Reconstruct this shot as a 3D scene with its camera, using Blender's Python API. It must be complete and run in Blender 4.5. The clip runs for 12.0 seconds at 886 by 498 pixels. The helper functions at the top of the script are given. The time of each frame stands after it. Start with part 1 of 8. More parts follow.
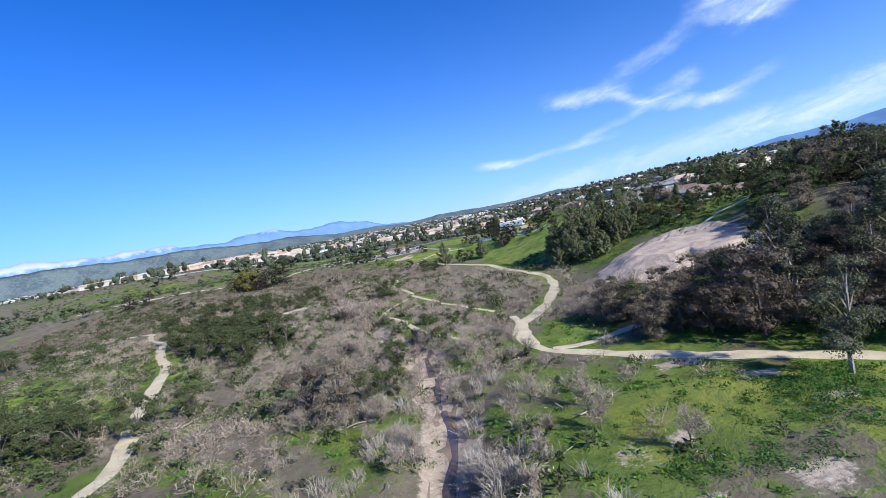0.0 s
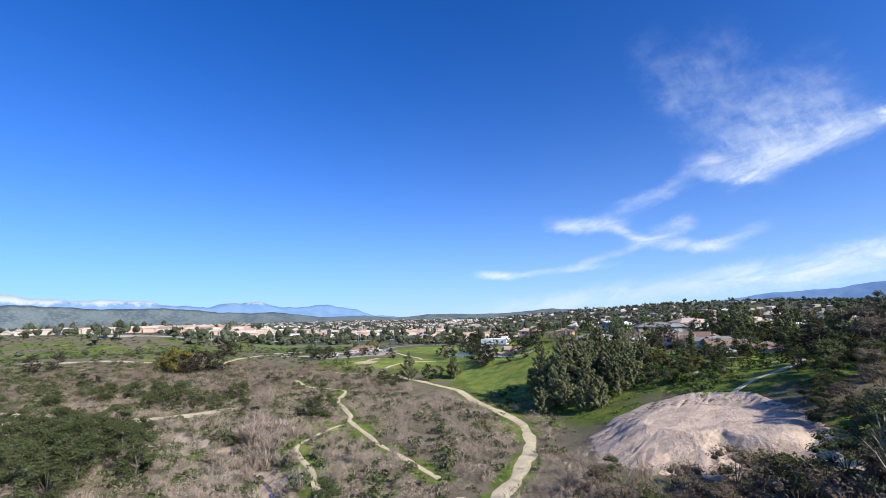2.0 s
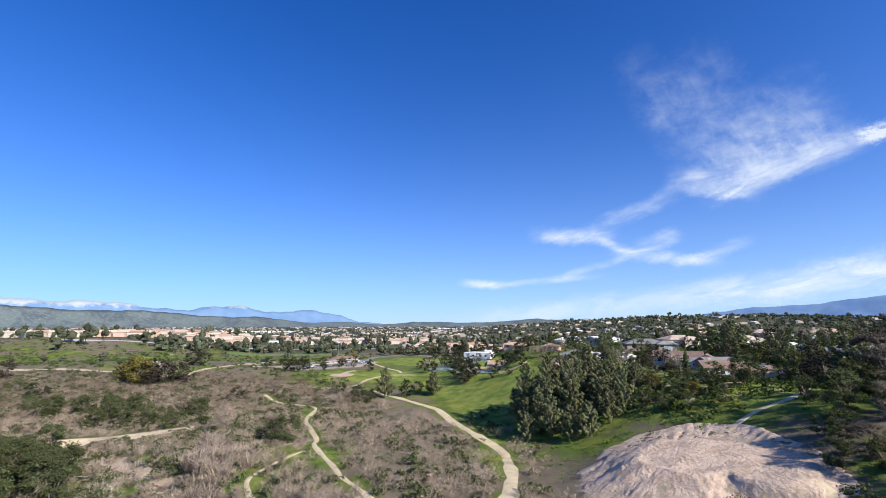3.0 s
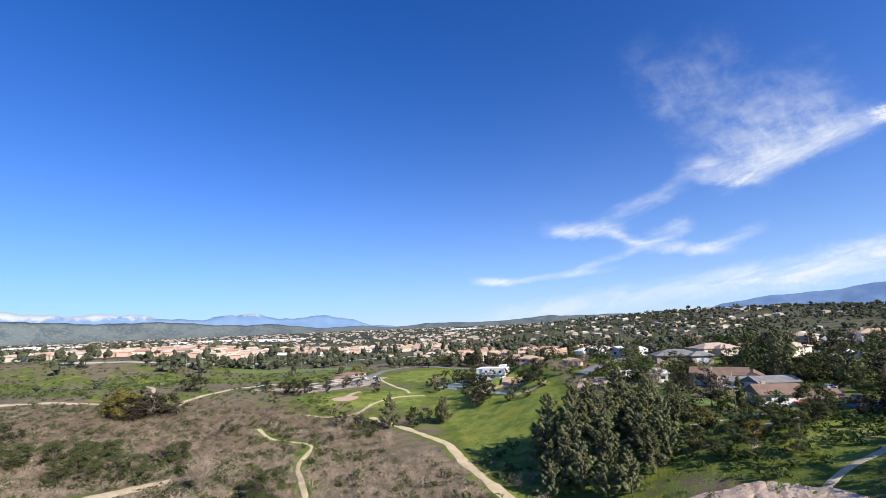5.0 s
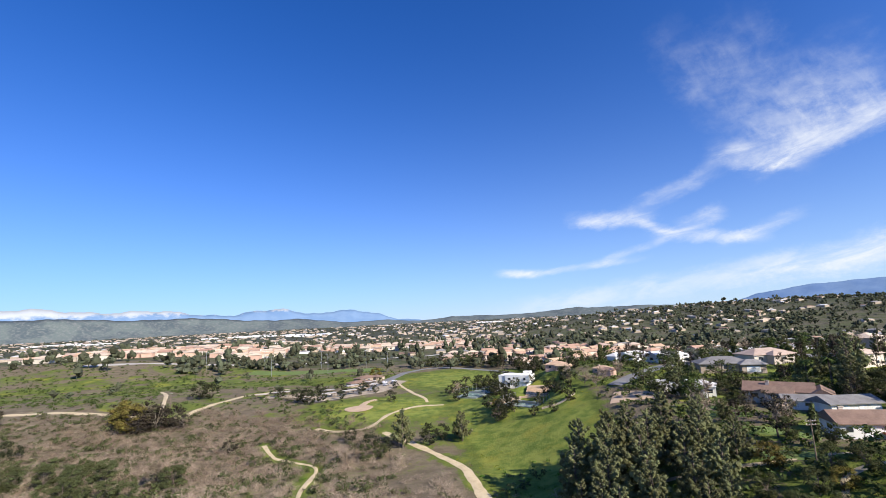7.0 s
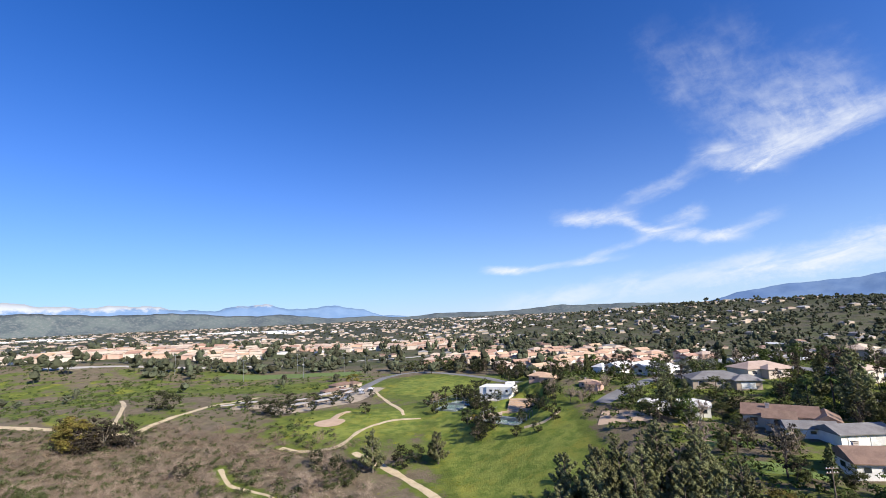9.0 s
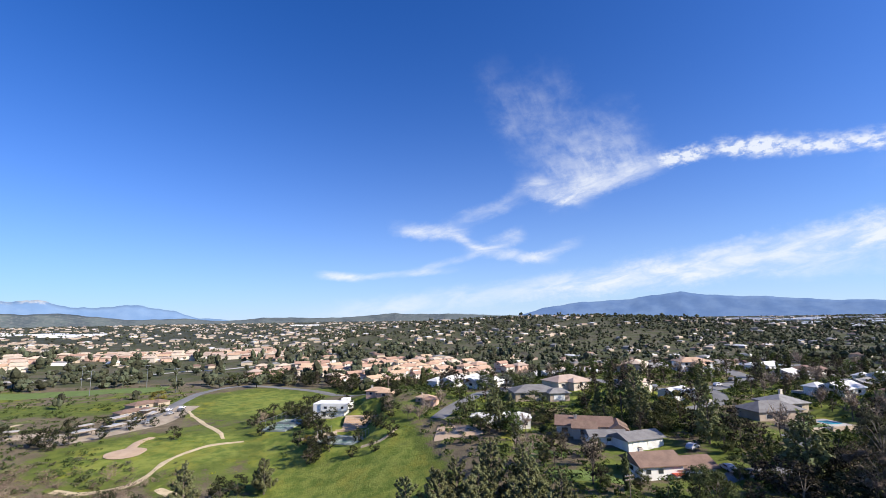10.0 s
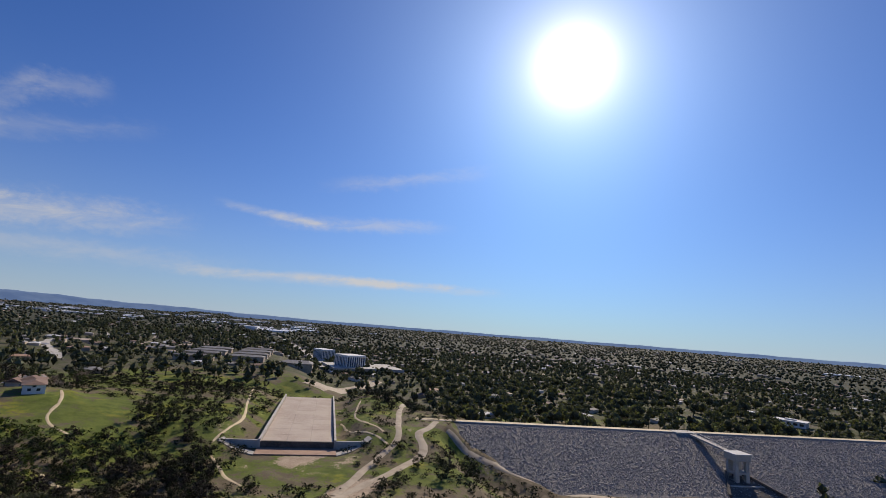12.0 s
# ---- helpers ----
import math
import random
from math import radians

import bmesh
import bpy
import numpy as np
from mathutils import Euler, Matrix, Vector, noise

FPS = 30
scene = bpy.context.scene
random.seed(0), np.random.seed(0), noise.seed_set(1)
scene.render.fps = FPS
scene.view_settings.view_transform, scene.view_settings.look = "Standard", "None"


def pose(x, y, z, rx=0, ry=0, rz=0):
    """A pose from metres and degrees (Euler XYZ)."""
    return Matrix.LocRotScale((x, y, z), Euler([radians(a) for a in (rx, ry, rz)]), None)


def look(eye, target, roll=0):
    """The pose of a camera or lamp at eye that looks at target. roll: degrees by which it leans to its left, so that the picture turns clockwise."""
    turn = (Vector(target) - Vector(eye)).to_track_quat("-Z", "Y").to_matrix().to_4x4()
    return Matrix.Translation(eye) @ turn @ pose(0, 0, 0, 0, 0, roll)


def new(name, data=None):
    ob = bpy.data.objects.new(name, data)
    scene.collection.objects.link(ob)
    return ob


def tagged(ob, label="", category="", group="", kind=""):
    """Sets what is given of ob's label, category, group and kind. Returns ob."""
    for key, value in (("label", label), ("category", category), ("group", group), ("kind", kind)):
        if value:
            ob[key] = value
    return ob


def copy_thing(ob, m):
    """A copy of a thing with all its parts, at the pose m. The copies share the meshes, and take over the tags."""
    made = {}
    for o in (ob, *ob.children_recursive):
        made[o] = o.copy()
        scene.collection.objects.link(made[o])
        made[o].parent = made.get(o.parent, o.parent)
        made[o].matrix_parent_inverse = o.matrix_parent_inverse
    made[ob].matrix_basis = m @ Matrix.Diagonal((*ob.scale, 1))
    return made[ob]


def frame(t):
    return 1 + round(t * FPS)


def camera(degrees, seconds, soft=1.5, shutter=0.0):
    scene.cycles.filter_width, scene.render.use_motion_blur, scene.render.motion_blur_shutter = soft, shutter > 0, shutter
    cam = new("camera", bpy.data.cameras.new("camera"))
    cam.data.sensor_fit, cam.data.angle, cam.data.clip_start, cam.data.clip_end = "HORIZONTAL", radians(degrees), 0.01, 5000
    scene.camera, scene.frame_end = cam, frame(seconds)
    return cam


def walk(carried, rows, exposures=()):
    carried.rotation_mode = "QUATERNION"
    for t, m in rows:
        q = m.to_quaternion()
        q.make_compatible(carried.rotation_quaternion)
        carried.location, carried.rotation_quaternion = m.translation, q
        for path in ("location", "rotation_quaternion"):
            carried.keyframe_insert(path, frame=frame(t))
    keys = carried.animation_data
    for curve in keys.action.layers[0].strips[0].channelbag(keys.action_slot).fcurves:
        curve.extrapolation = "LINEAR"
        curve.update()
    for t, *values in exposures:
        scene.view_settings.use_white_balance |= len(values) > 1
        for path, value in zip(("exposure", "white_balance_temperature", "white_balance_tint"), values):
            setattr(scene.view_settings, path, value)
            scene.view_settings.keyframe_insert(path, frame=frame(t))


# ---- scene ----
cam = camera(87.69, 12.0, soft=0.5)
PATH = [
    (0.0, pose(-12.19, -57.63, 28.16, 86.22, 10.57, 1.33)),
    (0.5, pose(-10.22, -48.18, 28.95, 91.12, 6.62, 1.38)),
    (1.0, pose(-7.89, -40.61, 28.94, 96.02, 3.34, 1.51)),
    (1.5, pose(-6.13, -33.72, 29.44, 97.71, 2.15, 1.12)),
    (2.0, pose(-4.89, -27.84, 30.39, 98.58, 1.32, 0.12)),
    (2.5, pose(-3.71, -22.61, 31.34, 99.11, 0.68, -0.87)),
    (3.0, pose(-2.75, -17.74, 32.42, 99.51, 0.19, -1.64)),
    (3.2, pose(-2.39, -15.77, 32.95, 99.65, -0.50, -1.71)),
    (4.8, pose(-0.49, -1.83, 39.27, 99.44, 2.04, -0.75)),
    (5.0, pose(0.00, 0.00, 39.89, 99.49, 2.35, -0.00)),
    (5.5, pose(1.40, 4.47, 41.19, 99.60, 3.24, 1.57)),
    (6.0, pose(2.18, 8.35, 42.50, 99.63, 3.53, 2.39)),
    (6.5, pose(2.76, 11.88, 43.63, 99.40, 3.30, 2.86)),
    (7.0, pose(3.42, 15.31, 44.96, 98.75, 2.89, 3.16)),
    (7.2, pose(3.70, 16.69, 45.48, 98.44, 2.91, 3.27)),
    (8.8, pose(6.38, 27.09, 49.24, 98.22, 3.46, 2.86)),
    (9.0, pose(5.98, 27.82, 49.86, 98.19, 2.59, 1.34)),
    (9.5, pose(4.69, 29.32, 51.25, 98.33, 0.94, -6.84)),
    (10.0, pose(2.22, 30.77, 52.89, 98.45, 0.85, -19.02)),
    (10.5, pose(-1.40, 32.70, 55.15, 98.70, 2.00, -33.32)),
    (11.0, pose(-2.41, 35.46, 59.96, 96.90, 3.25, -52.58)),
    (11.5, pose(-3.34, 40.22, 63.02, 97.30, -0.33, -81.75)),
    (11.6, pose(-3.55, 41.34, 63.35, 97.65, -1.28, -88.38)),
    (11.8, pose(-3.96, 43.66, 63.89, 98.62, -3.39, -101.83)),
    (12.0, pose(-4.38, 46.03, 64.30, 99.81, -4.41, -115.81)),
]
walk(cam, PATH, exposures=[(0.0, 0.68, 5450, 6), (1.5, 0.70, 5800, 7), (3.0, 0.70, 6200, 8), (7.0, 0.72, 6550, 10), (11.0, 0.70, 6550, 10), (11.5, 0.50, 7150, 12), (12.0, -0.12, 7200, 12)])

# ---- daylight ----
SUN_AZ, SUN_EL = 130.5, 31.5      # degrees clockwise from +y, and above the horizon
sun_dir = Vector((math.sin(radians(SUN_AZ)) * math.cos(radians(SUN_EL)), math.cos(radians(SUN_AZ)) * math.cos(radians(SUN_EL)), math.sin(radians(SUN_EL))))
sun = new("sun", bpy.data.lights.new("sun", "SUN"))
sun.data.energy, sun.data.angle, sun.data.color = 5.0, radians(0.53), (1.0, 0.92, 0.81)
sun.matrix_world = look(sun_dir * 100, (0, 0, 0))


class Nodes:
    """Short way to write node trees."""

    def __init__(self, tree):
        self.t = tree

    def n(self, kind, **kw):
        nd = self.t.nodes.new(kind)
        for k, v in kw.items():
            if k == "op":
                nd.operation = v
            elif k == "blend":
                nd.blend_type = v
            elif k == "dtype":
                nd.data_type = v
        return nd

    def plug(self, sock, v):
        if hasattr(v, "is_output"):
            self.t.links.new(v, sock)
        else:
            sock.default_value = v

    def math(self, op, a, b=0.0, clamp=False):
        nd = self.n("ShaderNodeMath", op=op)
        nd.use_clamp = clamp
        self.plug(nd.inputs[0], a)
        self.plug(nd.inputs[1], b)
        return nd.outputs[0]

    def noise(self, vec, scale, detail=3.0, rough=0.55, dist=0.0):
        nd = self.n("ShaderNodeTexNoise")
        self.plug(nd.inputs["Vector"], vec)
        nd.inputs["Scale"].default_value, nd.inputs["Detail"].default_value = scale, detail
        nd.inputs["Roughness"].default_value, nd.inputs["Distortion"].default_value = rough, dist
        return nd.outputs[0]

    def step(self, x, lo, hi, a=0.0, b=1.0):
        nd = self.n("ShaderNodeMapRange")
        nd.interpolation_type = "SMOOTHSTEP"
        for i, v in enumerate((x, lo, hi, a, b)):
            self.plug(nd.inputs[i], v)
        return nd.outputs[0]

    def mix(self, f, a, b, blend="MIX"):
        nd = self.n("ShaderNodeMix", dtype="RGBA", blend=blend)
        nd.clamp_factor = True
        self.plug(nd.inputs[0], f)
        self.plug(nd.inputs[6], a if not isinstance(a, tuple) else (*a, 1.0)[:4])
        self.plug(nd.inputs[7], b if not isinstance(b, tuple) else (*b, 1.0)[:4])
        return nd.outputs[2]


# ---- sky with thin clouds ----
world = bpy.data.worlds.new("sky")
scene.world = world
world.use_nodes = True
wt = world.node_tree
wt.nodes.clear()
W = Nodes(wt)
sky = W.n("ShaderNodeTexSky")
sky.sky_type, sky.sun_disc = "NISHITA", False
sky.sun_elevation, sky.sun_rotation = radians(SUN_EL), radians(SUN_AZ)
sky.air_density, sky.dust_density, sky.ozone_density, sky.altitude = 1.0, 0.6, 3.2, 100
vec = W.n("ShaderNodeTexCoord").outputs["Generated"]
sep = W.n("ShaderNodeSeparateXYZ")
wt.links.new(vec, sep.inputs[0])
az = W.math("MULTIPLY", W.math("ARCTAN2", sep.outputs[0], sep.outputs[1]), 57.2958)
el = W.math("MULTIPLY", W.math("ARCSINE", sep.outputs[2]), 57.2958)
comb = W.n("ShaderNodeCombineXYZ")
W.plug(comb.inputs[0], az)
W.plug(comb.inputs[1], W.math("MULTIPLY", el, 1.6))
flat = comb.outputs[0]
wob1 = W.math("SUBTRACT", W.noise(flat, 0.22, 4.0, 0.6), 0.5)
wob2 = W.math("SUBTRACT", W.noise(flat, 0.9, 6.0, 0.66), 0.5)


def fibres(turn, along, across):
    """Fine cloud threads drawn out in one direction of the sky, in degrees above level."""
    c, s = math.cos(radians(turn)), math.sin(radians(turn))
    p = W.n("ShaderNodeCombineXYZ")
    W.plug(p.inputs[0], W.math("MULTIPLY", W.math("ADD", W.math("MULTIPLY", az, c), W.math("MULTIPLY", el, s)), along))
    W.plug(p.inputs[1], W.math("MULTIPLY", W.math("ADD", W.math("MULTIPLY", az, -s), W.math("MULTIPLY", el, c)), across))
    return W.noise(p.outputs[0], 1.0, 6.0, 0.62, 0.5)


level_threads = W.step(fibres(10, 0.20, 0.62), 0.30, 0.72, 0.30, 1.20)
steep_threads = W.math("ADD", W.step(fibres(118, 0.30, 0.52), 0.34, 0.72, 0.12, 0.62), W.step(W.noise(flat, 0.26, 6.0, 0.6), 0.34, 0.66, 0.0, 0.62))
puffs = W.step(W.noise(flat, 0.85, 5.0, 0.6), 0.36, 0.62, 0.25, 1.3)


def streak(a0, e0, a1, e1, width, dense, fluff, over=1.0, grain=level_threads):
    """A band of thin cloud between two directions of the sky; over: how much wider it is on its upper side."""
    da, de = a1 - a0, e1 - e0
    ln = math.hypot(da, de)
    u = W.math("ADD", W.math("MULTIPLY", W.math("SUBTRACT", az, a0), da / ln / ln), W.math("MULTIPLY", W.math("SUBTRACT", el, e0), de / ln / ln))
    v = W.math("ADD", W.math("MULTIPLY", W.math("SUBTRACT", az, a0), -de / ln), W.math("MULTIPLY", W.math("SUBTRACT", el, e0), da / ln))
    v = W.math("ADD", v, W.math("ADD", W.math("MULTIPLY", wob1, fluff * width), W.math("MULTIPLY", wob2, 0.9 * fluff * width)))
    u = W.math("ADD", u, W.math("MULTIPLY", wob2, 0.3))
    ends = W.math("MULTIPLY", W.step(u, -0.3, 0.25), W.step(u, 1.3, 0.75))
    side = W.math("MULTIPLY", W.step(v, -width, 0.0), W.step(v, width * over, 0.0))
    return W.math("MULTIPLY", W.math("MULTIPLY", W.math("MULTIPLY", ends, side), dense), grain)


cover = 0.0
for band in ((4.3, 5.2, 8.6, 5.0, 0.75, 1.2, 0.5), (8, 5.0, 19, 5.7, 0.55, 0.75, 0.8), (15, 5.5, 24, 7.9, 0.7, 0.5, 0.9),
             (14, 10.8, 21.3, 10.2, 1.15, 1.1, 0.8, 1.3), (19.5, 11.0, 29, 14.6, 1.4, 0.42, 1.0), (21, 9.8, 24.2, 8.2, 0.8, 0.75, 1.0),
             (23.4, 8.2, 31.5, 7.0, 1.0, 0.85, 1.0), (25, 8.5, 28.8, 10.0, 1.4, 0.7, 1.0), (29.5, 6.9, 35.2, 8.5, 0.9, 0.75, 1.0),
             (29.5, 15.4, 36, 13.7, 1.3, 1.0, 0.9, 2.0), (34.5, 13.9, 44.5, 16.6, 1.4, 1.0, 0.9, 1.8), (32.5, 15.5, 43, 17.5, 1.6, 0.6, 0.9, 3.4, steep_threads),
             (36, 15.5, 31, 26.5, 6.2, 0.33, 0.7, 1.0, steep_threads), (41, 16.6, 38.5, 23, 5.2, 0.35, 0.8, 1.0, steep_threads), (29.5, 21, 26, 29, 3.4, 0.16, 0.8, 1.0, steep_threads),
             (45.6, 17.0, 49.8, 17.2, 1.0, 2.0, 1.3, 1.4, puffs), (51.4, 17.2, 56, 16.6, 1.0, 1.7, 1.3, 1.8, puffs), (55, 16.3, 67, 14.7, 1.0, 1.25, 1.0, 1.8, puffs),
             (66.5, 15.2, 71.5, 19.4, 1.7, 0.34, 1.3), (70.5, 19.3, 76, 20.6, 1.6, 0.28, 1.3),
             (8, 0.9, 40, 4.2, 2.0, 0.75, 0.7), (36, 3.6, 68, 7.9, 2.5, 1.15, 0.8), (62, 7.0, 82, 8.8, 2.2, 0.9, 0.9), (48, 4.2, 84, 5.0, 1.6, 0.5, 0.9),
             (90, 12.0, 99.5, 11.3, 0.75, 1.0, 0.8), (97, 11.2, 113, 12.3, 1.2, 0.55, 1.0), (86, 4.2, 106, 4.7, 0.9, 0.9, 0.8), (101, 4.9, 119, 4.8, 0.8, 1.2, 0.8),
             (102, 16.3, 118, 19.2, 1.2, 0.35, 1.0), (66, 13.8, 79, 17.6, 1.6, 0.25, 1.1)):
    cover = W.math("ADD", cover, streak(*band))
cover = W.math("MINIMUM", W.math("MULTIPLY", cover, 0.62), 0.85)
haze = W.math("MULTIPLY", W.math("POWER", 2.718, W.math("MULTIPLY", W.math("MAXIMUM", el, 0.0), -0.115)), 0.70)
tone = W.mix(1.0, sky.outputs[0], (0.118, 0.710, 1.66), "MULTIPLY")
tone = W.mix(haze, tone, (8.3, 9.9, 12.0))
tone = W.mix(cover, tone, (9.2, 9.6, 10.2))
# brightness round the sun
dot = W.n("ShaderNodeVectorMath", op="DOT_PRODUCT")
wt.links.new(vec, dot.inputs[0])
dot.inputs[1].default_value = sun_dir
off = W.math("MULTIPLY", W.math("ARCCOSINE", W.math("MINIMUM", dot.outputs["Value"], 1.0)), 57.2958)
near_sun = W.math("ADD", W.math("MULTIPLY", W.math("POWER", 2.718, W.math("MULTIPLY", off, -0.60)), 60.0), W.math("MULTIPLY", W.math("POWER", 2.718, W.math("MULTIPLY", off, -0.17)), 9.0))
wide_sun = W.math("MULTIPLY", W.math("POWER", 2.718, W.math("MULTIPLY", off, -0.052)), 4.2)
tone = W.mix(1.0, tone, W.mix(1.0, (1.3, 1.08, 0.9), near_sun, "MULTIPLY"), "ADD")
tone = W.mix(1.0, tone, W.mix(1.0, (1.12, 1.06, 1.0), wide_sun, "MULTIPLY"), "ADD")
back = W.n("ShaderNodeBackground")
wt.links.new(tone, back.inputs[0])
back.inputs[1].default_value = 0.062
wt.links.new(back.outputs[0], W.n("ShaderNodeOutputWorld").inputs[0])

# ---- materials ----
def material(name, base, second=None, third=None, scale=1.0, fine=12.0, rough=0.85, bump=0.3, metal=0.0, vary=0.0, island=0.0, thin=0.0, spec=0.3, lo=0.4, hi=0.62, dist=0.05):
    """Two-scale noise between colours, with relief; vary: by object, island: by loose piece, thin: light that passes through."""
    m = bpy.data.materials.new(name)
    m.use_nodes = True
    t = m.node_tree
    t.nodes.clear()
    N = Nodes(t)
    co = N.n("ShaderNodeNewGeometry")
    big = N.noise(co.outputs["Position"], scale, 4.0)
    small = N.noise(co.outputs["Position"], fine, 4.0, 0.65)
    second = second or tuple(c * 0.72 for c in base)
    third = third or tuple(min(1.0, c * 1.22) for c in base)
    col = N.mix(N.step(big, lo, hi), base, second)
    col = N.mix(N.math("MULTIPLY", N.step(small, 0.42, 0.75), 0.6), col, third)
    for amount, src in ((vary, N.n("ShaderNodeObjectInfo").outputs["Random"]), (island, co.outputs["Random Per Island"])):
        if amount:
            hsv = N.n("ShaderNodeHueSaturation")
            N.plug(hsv.inputs["Hue"], N.math("ADD", 0.5 - 0.06 * amount, N.math("MULTIPLY", src, 0.12 * amount)))
            N.plug(hsv.inputs["Value"], N.math("ADD", 1.0 - amount, N.math("MULTIPLY", src, 2.0 * amount)))
            N.plug(hsv.inputs["Color"], col)
            col = hsv.outputs[0]
    p = N.n("ShaderNodeBsdfPrincipled")
    N.plug(p.inputs["Base Color"], col)
    p.inputs["Metallic"].default_value = metal
    N.plug(p.inputs["Roughness"], N.step(small, 0.2, 0.8, max(0.02, rough - 0.1), min(1.0, rough + 0.1)))
    p.inputs["Specular IOR Level"].default_value = spec
    if bump:
        b = N.n("ShaderNodeBump")
        b.inputs["Strength"].default_value, b.inputs["Distance"].default_value = bump, dist
        N.plug(b.inputs["Height"], small)
        N.plug(p.inputs["Normal"], b.outputs[0])
    out = p.outputs[0]
    if thin:
        tr = N.n("ShaderNodeBsdfTranslucent")
        N.plug(tr.inputs[0], N.mix(1.0, col, (1.3, 1.4, 0.6), "MULTIPLY"))
        mx = N.n("ShaderNodeMixShader")
        mx.inputs[0].default_value = thin
        t.links.new(out, mx.inputs[1])
        t.links.new(tr.outputs[0], mx.inputs[2])
        out = mx.outputs[0]
    t.links.new(out, N.n("ShaderNodeOutputMaterial").inputs[0])
    return m


def leaf_mat(name, c, **kw):
    kw = {"thin": 0.13, "vary": 0.18, "island": 0.35, "scale": 0.15, "fine": 2.0, "bump": 0.0, "rough": 0.8, "spec": 0.06, **kw}
    return material(name, c, tuple(v * 0.75 for v in c), tuple(v * 1.3 for v in c), **kw)


